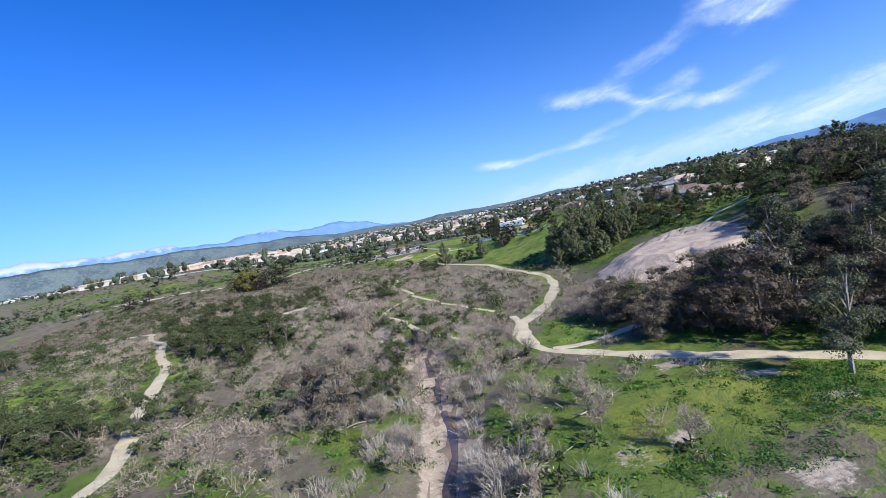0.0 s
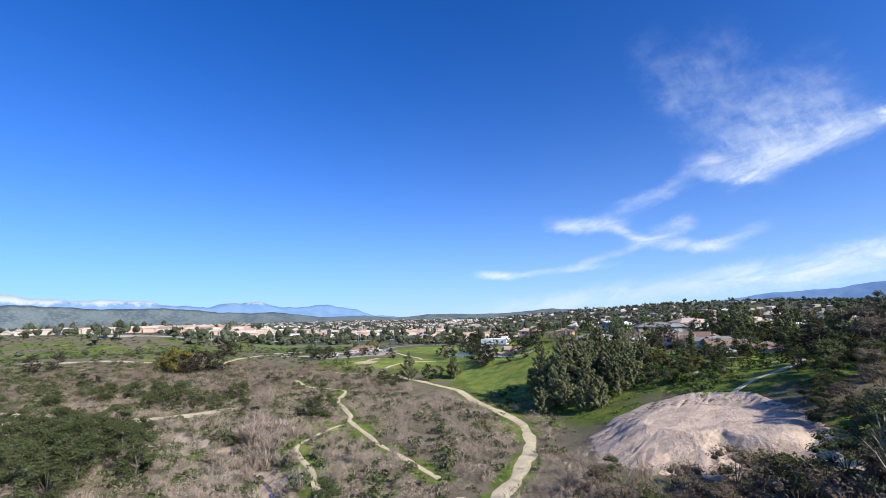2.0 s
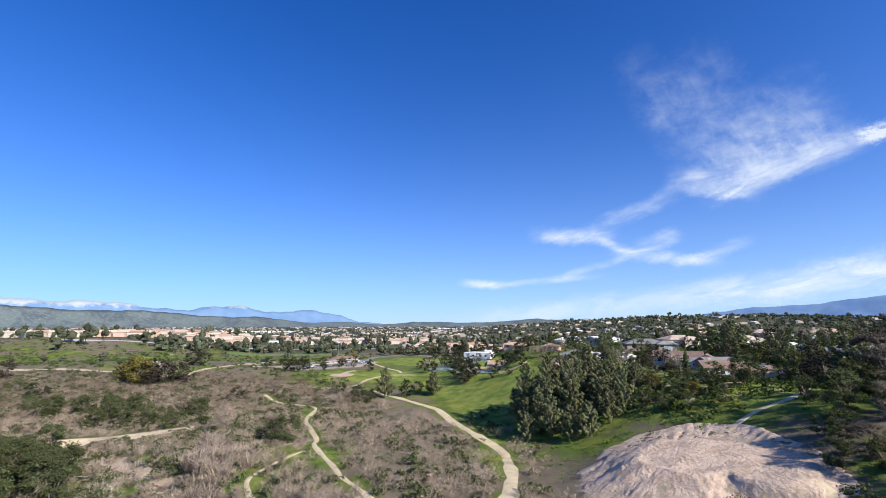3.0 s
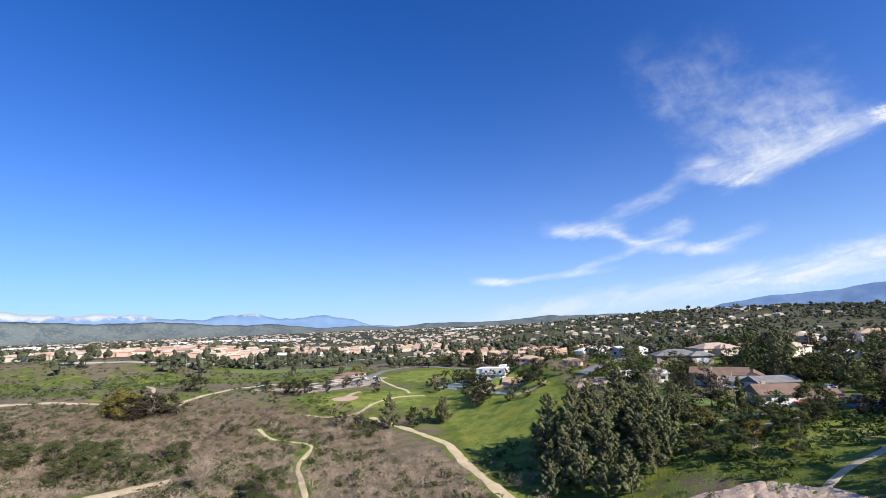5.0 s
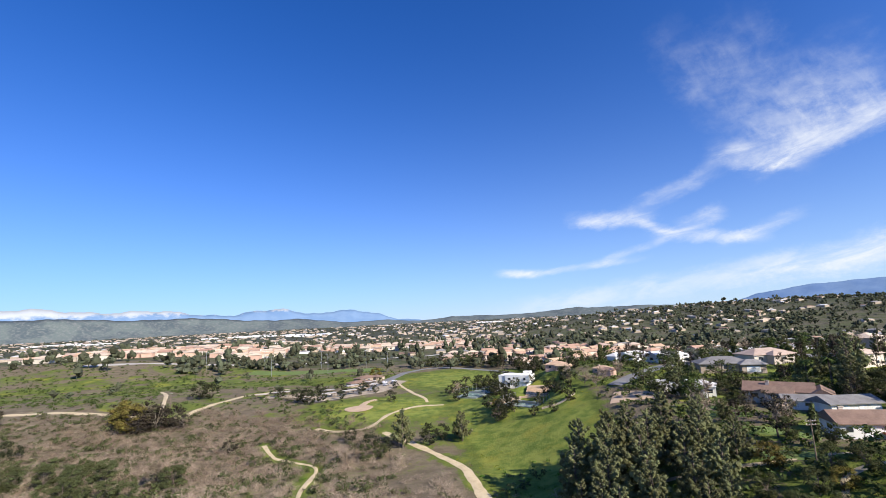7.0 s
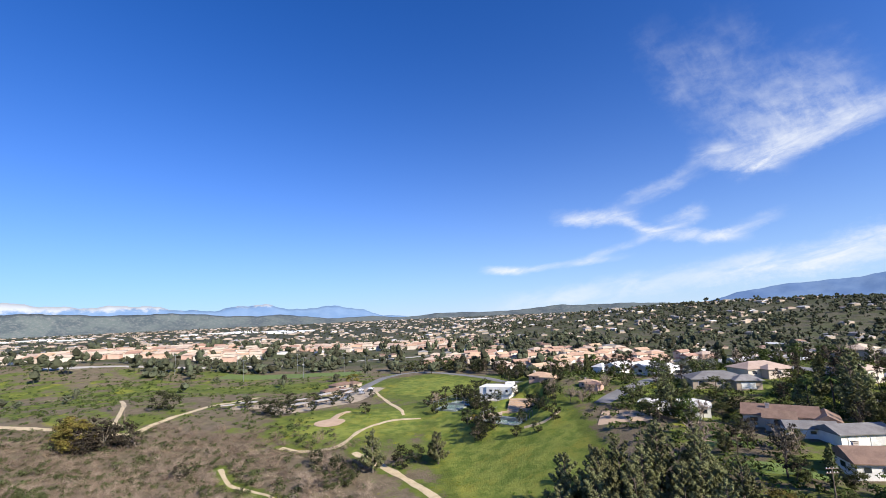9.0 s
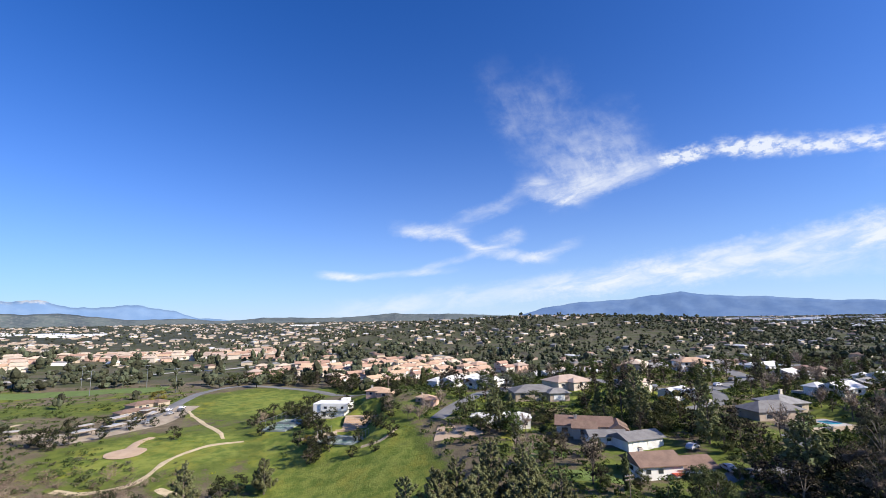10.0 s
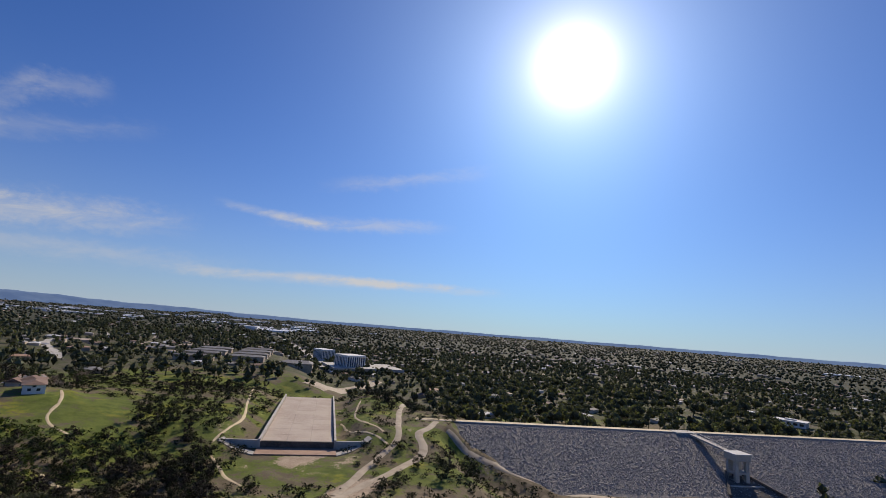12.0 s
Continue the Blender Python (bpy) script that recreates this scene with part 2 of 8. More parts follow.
M = {
    "oak": leaf_mat("oak_leaves", (0.074, 0.082, 0.034)),
    "pine": leaf_mat("pine_needles", (0.146, 0.150, 0.070)),
    "euc": leaf_mat("gum_leaves", (0.104, 0.102, 0.062)),
    "rust": leaf_mat("rusty_leaves", (0.140, 0.108, 0.078)),
    # lightened so that haze over the plain sits in the leaf colour
    "southtree": leaf_mat("hazed_plain_tree_leaves", (0.100, 0.104, 0.062), island=0.35, vary=0.0, thin=0.3),
    # darkened copies of the rust and oak leaves: backlit shade put into the colour
    "woods": leaf_mat("shaded_woods_leaves", (0.044, 0.036, 0.025), thin=0.04),
    "woodsoak": leaf_mat("shaded_oak_leaves", (0.036, 0.039, 0.019), thin=0.04),
    "gold": leaf_mat("golden_leaves", (0.155, 0.125, 0.034)),
    "garden": leaf_mat("garden_leaves", (0.070, 0.090, 0.028)),
    "weed": leaf_mat("green_weeds", (0.095, 0.17, 0.025), vary=0.0),
    "flower": leaf_mat("yellow_mustard", (0.25, 0.26, 0.03), vary=0.0),
    "silver": leaf_mat("silver_leaves", (0.15, 0.16, 0.13)),
    "sage": leaf_mat("sage_scrub", (0.112, 0.106, 0.060), vary=0.0),
    "palm": leaf_mat("palm_fronds", (0.08, 0.11, 0.03)),
    "twig": material("bare_twigs", (0.325, 0.250, 0.184), (0.234, 0.178, 0.130), (0.410, 0.328, 0.250), scale=0.2, fine=3.0, bump=0.0, island=0.35),
    "reed": material("dry_cane", (0.35, 0.292, 0.222), (0.26, 0.208, 0.155), (0.44, 0.375, 0.295), scale=0.3, fine=3.0, bump=0.0, island=0.3),
    "drybrush": material("dry_brush", (0.198, 0.142, 0.100), (0.130, 0.094, 0.066), (0.262, 0.200, 0.146), scale=0.12, fine=2.0, bump=0.0, island=0.3),
    "bark": material("bark", (0.13, 0.10, 0.075), (0.07, 0.055, 0.042), (0.24, 0.20, 0.16), scale=1.2, fine=9.0, vary=0.2),
    "palebark": material("pale_bark", (0.22, 0.185, 0.145), (0.14, 0.115, 0.09), (0.30, 0.26, 0.21), scale=0.9, fine=7.0, vary=0.2),
    "trail": material("trail_dirt", (0.54, 0.435, 0.27), (0.44, 0.345, 0.21), (0.62, 0.52, 0.35), scale=0.35, fine=3.5, bump=0.5),
    "track": material("track_dirt", (0.38, 0.31, 0.225), (0.30, 0.24, 0.17), (0.46, 0.385, 0.29), scale=0.3, fine=3.0, bump=0.5),
    "dirt": material("mound_dirt", (0.55, 0.405, 0.29), (0.42, 0.30, 0.21), (0.64, 0.50, 0.375), scale=0.3, fine=1.3, bump=0.9, dist=0.5),
    "infield": material("infield_clay", (0.50, 0.36, 0.24), (0.44, 0.31, 0.20), (0.56, 0.43, 0.31), scale=0.3, fine=4.0, bump=0.3),
    "mud": material("creek_mud", (0.22, 0.15, 0.10), (0.14, 0.10, 0.07), (0.33, 0.25, 0.18), scale=0.5, fine=4.0, bump=0.6),
    "asphalt": material("asphalt", (0.20, 0.195, 0.19), (0.15, 0.147, 0.143), (0.26, 0.255, 0.25), scale=0.12, fine=3.0, bump=0.2),
    "concrete": material("concrete", (0.46, 0.43, 0.38), (0.36, 0.33, 0.29), (0.55, 0.52, 0.47), scale=0.15, fine=2.5, bump=0.25),
    "slab": material("spillway_slab", (0.44, 0.36, 0.285), (0.38, 0.30, 0.235), (0.52, 0.44, 0.36), scale=0.08, fine=1.2, bump=0.2),
    "stone": material("riprap_stone", (0.300, 0.275, 0.250), (0.225, 0.205, 0.190), (0.40, 0.37, 0.34), scale=0.35, fine=2.4, bump=0.5, dist=0.2, island=0.25),
    "redslab": material("red_stained_concrete", (0.36, 0.225, 0.155), (0.27, 0.165, 0.115), (0.45, 0.31, 0.23), scale=0.12, fine=1.5, bump=0.2),
    "water": material("brown_water", (0.13, 0.085, 0.05), (0.10, 0.065, 0.04), (0.16, 0.11, 0.07), scale=0.6, fine=3.0, rough=0.15, bump=0.05, spec=0.5),
    "ivy": leaf_mat("ground_ivy", (0.075, 0.135, 0.03), vary=0.0),
    "riprap": material("riprap_bed", (0.235, 0.215, 0.198), (0.165, 0.150, 0.138), (0.40, 0.37, 0.34), scale=0.9, fine=2.2, bump=1.0, dist=0.5),
    # dark concrete: the shade on the sill's front is put into the colour
    "shade_dark": material("shade_dark_concrete", (0.13, 0.11, 0.09), (0.08, 0.07, 0.06), (0.2, 0.17, 0.14), scale=0.3, fine=2.0, bump=0.3),
    "lawn": material("lawn", (0.125, 0.175, 0.042), (0.10, 0.145, 0.034), (0.17, 0.22, 0.07), scale=0.2, fine=3.0, bump=0.5),
    "white": material("white_stucco", (0.78, 0.76, 0.72), (0.70, 0.68, 0.64), (0.82, 0.80, 0.77), scale=0.4, fine=6.0, bump=0.15),
    "cream": material("cream_stucco", (0.58, 0.50, 0.41), (0.51, 0.44, 0.36), (0.65, 0.58, 0.50), scale=0.3, fine=6.0, bump=0.15, vary=0.15),
    "pinkwall": material("pink_stucco", (0.58, 0.38, 0.29), (0.50, 0.33, 0.25), (0.64, 0.45, 0.35), scale=0.3, fine=6.0, bump=0.15, vary=0.12),
    "tanwall": material("tan_wall", (0.42, 0.34, 0.26), (0.34, 0.27, 0.20), (0.50, 0.42, 0.33), scale=0.4, fine=6.0, bump=0.2, vary=0.1),
    "tile": material("clay_roof_tile", (0.46, 0.300, 0.205), (0.39, 0.245, 0.165), (0.54, 0.38, 0.28), scale=0.4, fine=4.0, bump=0.5, vary=0.22),
    "paletile": material("pale_roof_tile", (0.50, 0.390, 0.300), (0.43, 0.33, 0.25), (0.58, 0.47, 0.38), scale=0.4, fine=4.0, bump=0.5, vary=0.22),
    "brown": material("brown_shingle", (0.215, 0.138, 0.102), (0.165, 0.105, 0.078), (0.285, 0.20, 0.155), scale=0.5, fine=4.0, bump=0.5, vary=0.1),
    "grey": material("grey_shingle", (0.235, 0.225, 0.215), (0.18, 0.17, 0.162), (0.31, 0.30, 0.29), scale=0.5, fine=4.0, bump=0.5, vary=0.2),
    "shedroof": material("glossy_white_roof", (0.72, 0.71, 0.69), (0.62, 0.61, 0.59), (0.78, 0.77, 0.75), scale=0.02, fine=0.3, bump=0.0, rough=0.4, spec=0.6),
    "paleroof": material("pale_flat_roof", (0.62, 0.61, 0.59), (0.52, 0.51, 0.49), (0.70, 0.69, 0.67), scale=0.3, fine=4.0, bump=0.1, vary=0.12),
    "timber": material("weathered_timber", (0.20, 0.15, 0.11), (0.13, 0.10, 0.07), (0.28, 0.22, 0.17), scale=1.0, fine=8.0, bump=0.3),
    "frame": material("white_trim", (0.74, 0.73, 0.70), scale=1.0, bump=0.05),
    "glass": material("window_glass", (0.03, 0.035, 0.045), (0.025, 0.03, 0.035), (0.05, 0.055, 0.06), scale=0.5, rough=0.12, bump=0.0, spec=0.8),
    "court": material("court_green", (0.13, 0.20, 0.16), (0.11, 0.17, 0.135), (0.17, 0.25, 0.20), scale=0.2, fine=2.0, bump=0.05, rough=0.7),
    "court_edge": material("court_surround", (0.28, 0.31, 0.28), (0.23, 0.26, 0.23), scale=0.2, fine=2.0, bump=0.05),
    "line": material("white_line", (0.75, 0.75, 0.72), scale=1.0, bump=0.0),
    "poolwater": material("pool_water", (0.05, 0.36, 0.42), (0.04, 0.30, 0.38), (0.10, 0.45, 0.50), scale=0.6, rough=0.1, bump=0.1, spec=0.6),
    "metal": material("galvanised_metal", (0.42, 0.42, 0.42), scale=2.0, rough=0.45, metal=0.8, bump=0.05),
    "carpaint": material("car_paint", (0.35, 0.35, 0.37), (0.30, 0.30, 0.32), (0.4, 0.4, 0.42), scale=2.0, rough=0.25, bump=0.0, vary=0.9, spec=0.6),
    "tyre": material("rubber", (0.02, 0.02, 0.02), bump=0.1),
    "redpaint": material("red_awning", (0.48, 0.10, 0.06), scale=1.0),
    "blueglass": material("office_glass", (0.05, 0.07, 0.12), (0.04, 0.05, 0.09), (0.08, 0.1, 0.15), scale=0.3, rough=0.15, bump=0.0, spec=0.7),
    # blue-grey of the distant air is mixed into the hill colours
    "farhill": material("hazed_distant_hill", (0.098, 0.122, 0.118), (0.060, 0.080, 0.088), (0.20, 0.20, 0.19), scale=0.006, fine=0.05, bump=0.0),
    # far leaves made paler to paint in the haze of distance
    "fartree": leaf_mat("hazed_far_tree_leaves", (0.080, 0.086, 0.052), island=0.5, vary=0.0),
}

# ---- helpers for meshes ----
def mesh_from(name, verts, faces, mats=(), smooth=False, index=None):
    """A mesh from arrays: verts (n, 3), faces (m, 3) or (m, 4)."""
    verts, faces = np.asarray(verts, np.float32), np.asarray(faces, np.int32)
    me = bpy.data.meshes.new(name)
    k = faces.shape[1]
    me.vertices.add(len(verts))
    me.vertices.foreach_set("co", verts.ravel())
    me.loops.add(faces.size)
    me.loops.foreach_set("vertex_index", faces.ravel())
    me.polygons.add(len(faces))
    me.polygons.foreach_set("loop_start", np.arange(0, faces.size, k, dtype=np.int32))
    for m in mats:
        me.materials.append(m)
    if index is not None:
        me.polygons.foreach_set("material_index", np.asarray(index, np.int32))
    me.update(calc_edges=True)
    me.polygons.foreach_set("use_smooth", np.full(len(faces), smooth))
    return me


def part(name, bm, mat, parent, label=""):
    """Links a bmesh as one mesh object under a thing or a part."""
    me = bpy.data.meshes.new(name)
    bm.to_mesh(me)
    bm.free()
    me.materials.append(mat)
    ob = new(name, me)
    ob.parent = parent
    if label:
        ob["label"] = label
    return ob


def thing(name, label, category, group="", kind=""):
    return tagged(new(name), label, category, group, kind)


def box(bm, x0, x1, y0, y1, z0, z1, bevel=0.0):
    vs = [bm.verts.new((x, y, z)) for z in (z0, z1) for x, y in ((x0, y0), (x1, y0), (x1, y1), (x0, y1))]
    fs = [bm.faces.new([vs[i] for i in f]) for f in ((3, 2, 1, 0), (4, 5, 6, 7), (0, 1, 5, 4), (1, 2, 6, 5), (2, 3, 7, 6), (3, 0, 4, 7))]
    if bevel:
        bmesh.ops.bevel(bm, geom=list({e for f in fs for e in f.edges}), offset=bevel, segments=1, affect="EDGES")
    return bm


def boxed(*args, **kw):
    return box(bmesh.new(), *args, **kw)


# ---- the lie of the land ----
def ss(a, b, x):
    t = np.clip((x - a) / (b - a), 0, 1)
    return t * t * (3 - 2 * t)


def bump(x, y, cx, cy, rx, ry, rot=0.0, power=2):
    c, s = math.cos(radians(rot)), math.sin(radians(rot))
    u, v = (x - cx) * c + (y - cy) * s, -(x - cx) * s + (y - cy) * c
    return np.exp(-((u / rx) ** 2 + (v / ry) ** 2) ** (power / 2))


SPILL = (184.5, 12.0, -12.2)      # middle of the spillway's sill and the turn of its axis
CREEK = ((-17, -75), (-17.5, -30), (-18, -13), (-17, -4), (-19, 8), (-20, 16), (-23, 33), (-31, 48), (-38, 62), (-52, 78), (-70, 92), (-95, 108))


# levelled plots: x, y, radius, height
PADS = ((5, 243, 13, 9.2), (23, 200, 9, 11.4), (24, 236, 9, 12.8), (32, 215, 8, 13.0), (89, 151, 12, 18.0), (86, 131, 11, 17.9), (82, 115, 11, 17.6), (150, 138, 17, 20.0), (214, -46, 24, 20.6), (238, 108, 13, 27.0), (76, 171, 9, 17.0))


def near_line(x, y, line):
    best = np.full(np.shape(x), 1e9)
    for (ax, ay), (bx, by) in zip(line, line[1:]):
        dx, dy = bx - ax, by - ay
        t = np.clip(((x - ax) * dx + (y - ay) * dy) / (dx * dx + dy * dy), 0, 1)
        best = np.minimum(best, np.hypot(x - ax - t * dx, y - ay - t * dy))
    return best


def spill_uv(x, y):
    c, s = math.cos(radians(SPILL[2])), math.sin(radians(SPILL[2]))
    return (x - SPILL[0]) * c + (y - SPILL[1]) * s, -(x - SPILL[0]) * s + (y - SPILL[1]) * c


def heap_of(x, y):
    """The heap of earth and the bare level lot behind it; past 1 it is flat."""
    hill = 1.5 * bump(x + 0.5 * np.sin(y * 0.6) + 0.3 * np.sin(y * 1.5), y + 0.5 * np.sin(x * 0.7), 42, 66, 12.5, 13.5)
    lot = 1.5 * bump(x + 0.6 * np.sin(y * 0.5), y, 50, 60, 8, 13, -6, 4)
    return np.maximum(hill, lot)


def height(x, y):
    x, y = np.asarray(x, float), np.asarray(y, float)
    e0 = 18 + 0.35 * np.maximum(0, 70 - y) - 0.2 * np.clip(y - 80, 0, 120)
    h = 3 + 0 * x
    h = h + 15 * ss(e0, e0 + 60, x) * ss(330, 215, y) * ss(-70, -10, y)
    h = h + 5 * ss(140, 240, y)
    h = h + 5 * bump(x, y, -190, 250, 90, 60)
    h = h + 15 * ss(-120, -330, x) * ss(280, 430, y) * ss(800, 620, y)
    h = h + 2 * ss(60, 160, x) * ss(330, 150, y) * ss(-70, -10, y)
    h = h + 4 * ss(-60, -200, x) * ss(150, 0, y)
    h = h + 7 * bump(x, y, 240, 120, 55, 45)
    h = h + 44 * bump(x, y, 620, 990, 560, 290, -32)
    # banks of the spillway and the flat before it
    u, v = spill_uv(x, y)
    bank = 15.5 + 5.5 * ss(16, 32, np.abs(v)) * ss(-20, 20, u) - 8 * ss(95, 170, u)
    near = ss(-75, -45, u) * ss(190, 130, u) * ss(75, 48, np.abs(v))
    h = h * (1 - near) + bank * near
    # the levelled heap of earth, and the far rise of the plain
    heap = np.clip(heap_of(x, y), 0, 1)
    h = h * (1 - heap) + (10.0 + 0.13 * np.clip(x - 42, -6, 16) + 0.15 * np.sin(x * 0.5) * np.sin(y * 0.6)) * heap
    h = h + 22 * ss(2200, 4800, np.hypot(x, y))
    # the bank that laps over the near end of the dam
    s, d = -0.283 * (x - 208) - 0.959 * (y + 46), -0.959 * (x - 208) + 0.283 * (y + 46)
    edge = 10 + 1.0 * np.clip(d, 0, 60) + 2.0 * np.sin(d * 0.35)
    lap = ss(edge + 3, edge - 4, s) * ss(-2, 4, d) * ss(60, 44, d) * ss(-40, -20, s)
    h = h * (1 - lap) + np.maximum(h, 21.0 - d / 2.484) * lap
    for px, py, r, z in PADS:
        w = ss(1.5 * r, 0.85 * r, np.hypot(x - px, y - py))
        h = h * (1 - w) + z * w
    # roughness of the land, and the creek's cut
    h = h + 0.35 * np.sin(x * 0.13 + 1.3 * np.sin(y * 0.07)) * np.cos(y * 0.11 + 0.9 * np.sin(x * 0.05)) * ss(1200, 300, np.hypot(x, y)) * (1 - near)
    d = near_line(x, y, CREEK)
    h = h - 2.4 * ss(5.5, 1.2, d + 1.2 * np.sin(x * 0.5) * np.sin(y * 0.4))
    return h


def hz(x, y):
    return float(height(x, y))


def graded(lo, hi, step, far, grow=1.13):
    a = list(np.arange(lo, hi + step, step))
    s = step
    while a[-1] < far:
        s *= grow
        a.append(a[-1] + s)
    s = step
    while a[0] > -far:
        s *= grow
        a.insert(0, a[0] - s)
    return np.array(a)


# trails: middle line, width
TRAILS = {
    "main": (((75, -32), (45, -10), (26, 2), (20, 5), (12.5, 10), (4, 16.5), (-2, 24), (-2.5, 38), (3.6, 49), (9, 62), (13, 76), (14.8, 94), (12, 108), (7, 124), (0, 152), (-8, 165), (-18, 178), (-30, 190)), 2.9),
    "spur": (((0.5, 20.5), (4, 20.3), (8.5, 20.8), (15.5, 24), (30, 27)), 1.9),
    "fork": (((-2.2, 40), (-2.6, 44), (-2.9, 48.5)), 1.6),
    "left": (((-63, -30), (-63.5, -5), (-65, 4), (-76, 24), (-90, 53), (-106, 76), (-119, 97), (-131, 108), (-141, 123), (-170, 136)), 2.6),
    "clearing": (((-100, 108), (-95, 111.5), (-86, 115.5), (-77.5, 124), (-72, 128)), 5.6),
    "loop": (((-15.5, 35), (-20, 42), (-26, 52), (-30, 62), (-38, 79), (-36.5, 93), (-33, 101)), 1.25),
    "ridge": (((-6, 58), (-10, 64), (-20, 81), (-31, 104), (-33, 113), (-42, 137), (-43.5, 156), (-52, 163), (-61, 168), (-70, 180)), 1.3),
    "north": (((-57, 197), (-47, 193), (-37, 197), (-32, 214), (-22, 226), (-10, 229)), 2.4),
    "lane": (((-18, 234), (-21, 248), (-29, 267), (-38, 291), (-42, 306), (-45, 318)), 1.8),
    "west": (((-104, 290), (-117, 262), (-121, 230), (-125, 214), (-150, 218), (-193, 225), (-260, 228)), 3.2),
    "westhill": (((-129, 222), (-139, 228), (-160, 262), (-178, 285)), 2.0),
    "heap": (((54, 73), (62, 77), (71, 79), (79, 84), (88, 93)), 1.4),
    "heap_front": (((50, 52), (51.5, 46), (53, 41), (58, 34)), 2.2),
    "slope": (((58, 92), (63, 98), (70, 100), (78, 99)), 1.1),
    "bank_left": (((300, 21), (254, 26.5), (228, 29), (214, 32), (200, 37), (188, 42)), 1.0),
    "bank_low": (((180, 41.5), (166, 39), (155, 37), (147, 33)), 1.0),
    "bank_right": (((262, -34), (235, -24), (216, -19), (205, -20.5), (186, -23)), 1.0),
    "bank_side": (((232, -15.5), (212, -12.5), (204, -13), (193.5, -16.2), (176, -21.3)), 1.1),
    "slope_path": (((243, 100), (225, 96), (208, 95), (196, 90), (188, 84)), 1.1),
    "gully_path": (((158, 82), (153, 78), (151, 70), (150, 62)), 1.6),
    "yard": (((38, 118), (50, 112), (60, 108), (72, 106)), 1.4),
}


def land_cover(x, y):
    """Weights of green grass, bare earth and town at a place."""
    n1 = np.sin(x * 0.045 + 2 * np.sin(y * 0.031)) * np.cos(y * 0.052 + 1.7 * np.sin(x * 0.027))
    n2 = np.sin(x * 0.17 + 1.5 * np.sin(y * 0.13)) * np.cos(y * 0.19 + 1.2 * np.sin(x * 0.15))
    r = np.hypot(x, y)
    green = (0.29 + 0.3 * n1 + 0.22 * n2) * (1 - 0.55 * bump(x, y, -110, 165, 85, 38, 0, 6))
    slope = ss(-6, 12, x - (14 - 0.2 * np.clip(y - 80, 0, 120))) * ss(88, 112, y) * ss(280, 235, y) * ss(52, 36, x)
    green = np.maximum(green, 1.15 * slope)
    green = np.maximum(green, 1.1 * bump(x, y, -35, 225, 42, 32, 0, 4))
    green = np.maximum(green, 1.1 * bump(x, y, -8, 318, 38, 58, 0, 4))
    green = np.maximum(green, (0.48 + 0.32 * n2 + 0.25 * n1) * bump(x, y, -220, 320, 190, 110, 0, 6))
    green = np.maximum(green, 0.8 * bump(x, y, -30, 330, 190, 30, 0, 4))
    green = np.maximum(green, (0.7 + 0.3 * n2) * bump(x, y, 25, -5, 60, 28, 0, 4))
    green = np.maximum(green, (0.95 + 0.25 * n2) * bump(x, y, 72, 86, 26, 26, 0, 4))
    green = np.maximum(green, (0.85 + 0.5 * n2) * bump(x, y, -120, 20, 52, 75, 0, 6))
    green = np.maximum(green, (0.74 + 0.2 * n2) * bump(x, y, 222, 92, 36, 28, 0, 4))
    green = np.maximum(green, (0.62 + 0.3 * n1) * bump(x, y, -110, 40, 42, 60, 0, 4))
    green = np.maximum(green, (0.58 + 0.55 * n2) * bump(x, y, -42, -8, 38, 34, 0, 4))
    green = np.maximum(green, (0.62 + 0.25 * n2) * bump(x, y, 215, 75, 80, 60, 0, 4))
    green = np.maximum(green, (0.60 + 0.35 * n2 + 0.2 * n1) * bump(x, y, 245, 5, 140, 85, 0, 4))
    green = np.maximum(green, 0.95 * bump(x, y, 182, -48, 20, 9, 60, 4))
    green = np.maximum(green, (0.62 + 0.3 * n2 + 0.2 * n1) * bump(x, y, 330, 40, 80, 95, 0, 4))
    green = np.maximum(green, (1.0 + 0.35 * n2) * bump(x, y, 6, 29, 8, 11, 0, 6))
    parks = np.clip(bump(x, y, 275, -325, 30, 14, 0, 4) + bump(x, y, 288, -214, 26, 12, 0, 4) + bump(x, y, 228, -402, 22, 12, 0, 4), 0, 1)
    green = np.maximum(green, 1.1 * parks)
    for nm in ("loop", "ridge", "main", "north"):
        green = np.maximum(green, (0.9 + 0.5 * n2) * ss(4.5, 1.5, near_line(x, y, TRAILS[nm][0])))
    bare = 0.10 + 0.25 * n2 - 0.2 * n1
    bare = np.maximum(bare, 1.5 * bump(x, y, 38, 64, 15, 14, 0, 6) * (1 - 0.9 * bump(x, y, 40, 46, 10, 6, 0, 4)))
    bare = np.maximum(bare, 1.4 * bump(x, y, 50, 60, 8, 15, -6, 6))
    bare = np.maximum(bare, 1.1 * ss(4.5, 2.4, near_line(x, y, CREEK)))
    bare = np.maximum(bare, (0.55 + 0.6 * n2) * bump(x, y, 172, 8, 16, 22, -12, 4))
    bare = np.maximum(bare, 1.1 * bump(x, y, 136, 4, 15, 6, -48, 4))
    bare = np.maximum(bare, (0.42 + 0.45 * n2) * bump(x, y, 160, 20, 16, 16, 0, 4))
    for cx, cy, rx, ry in ((2.5, -20, 1.7, 0.9), (7.2, -20.2, 1.5, 0.9), (13.2, -22, 3.4, 2.0), (23.5, -10.5, 2.4, 1.0), (5.7, -13.4, 1.3, 0.8), (3, -23.5, 2.2, 1.1), (14, 4, 5, 1.6), (20, -3, 2.6, 1.2)):
        bare = np.maximum(bare, 1.2 * bump(x, y, cx, cy, rx, ry, 10, 4))
    near_town = np.clip(1.3 * bump(x, y, 138, 185, 96, 115, 0, 6), 0, 1)
    green = np.maximum(green, (0.62 + 0.35 * n2 + 0.2 * n1) * near_town)
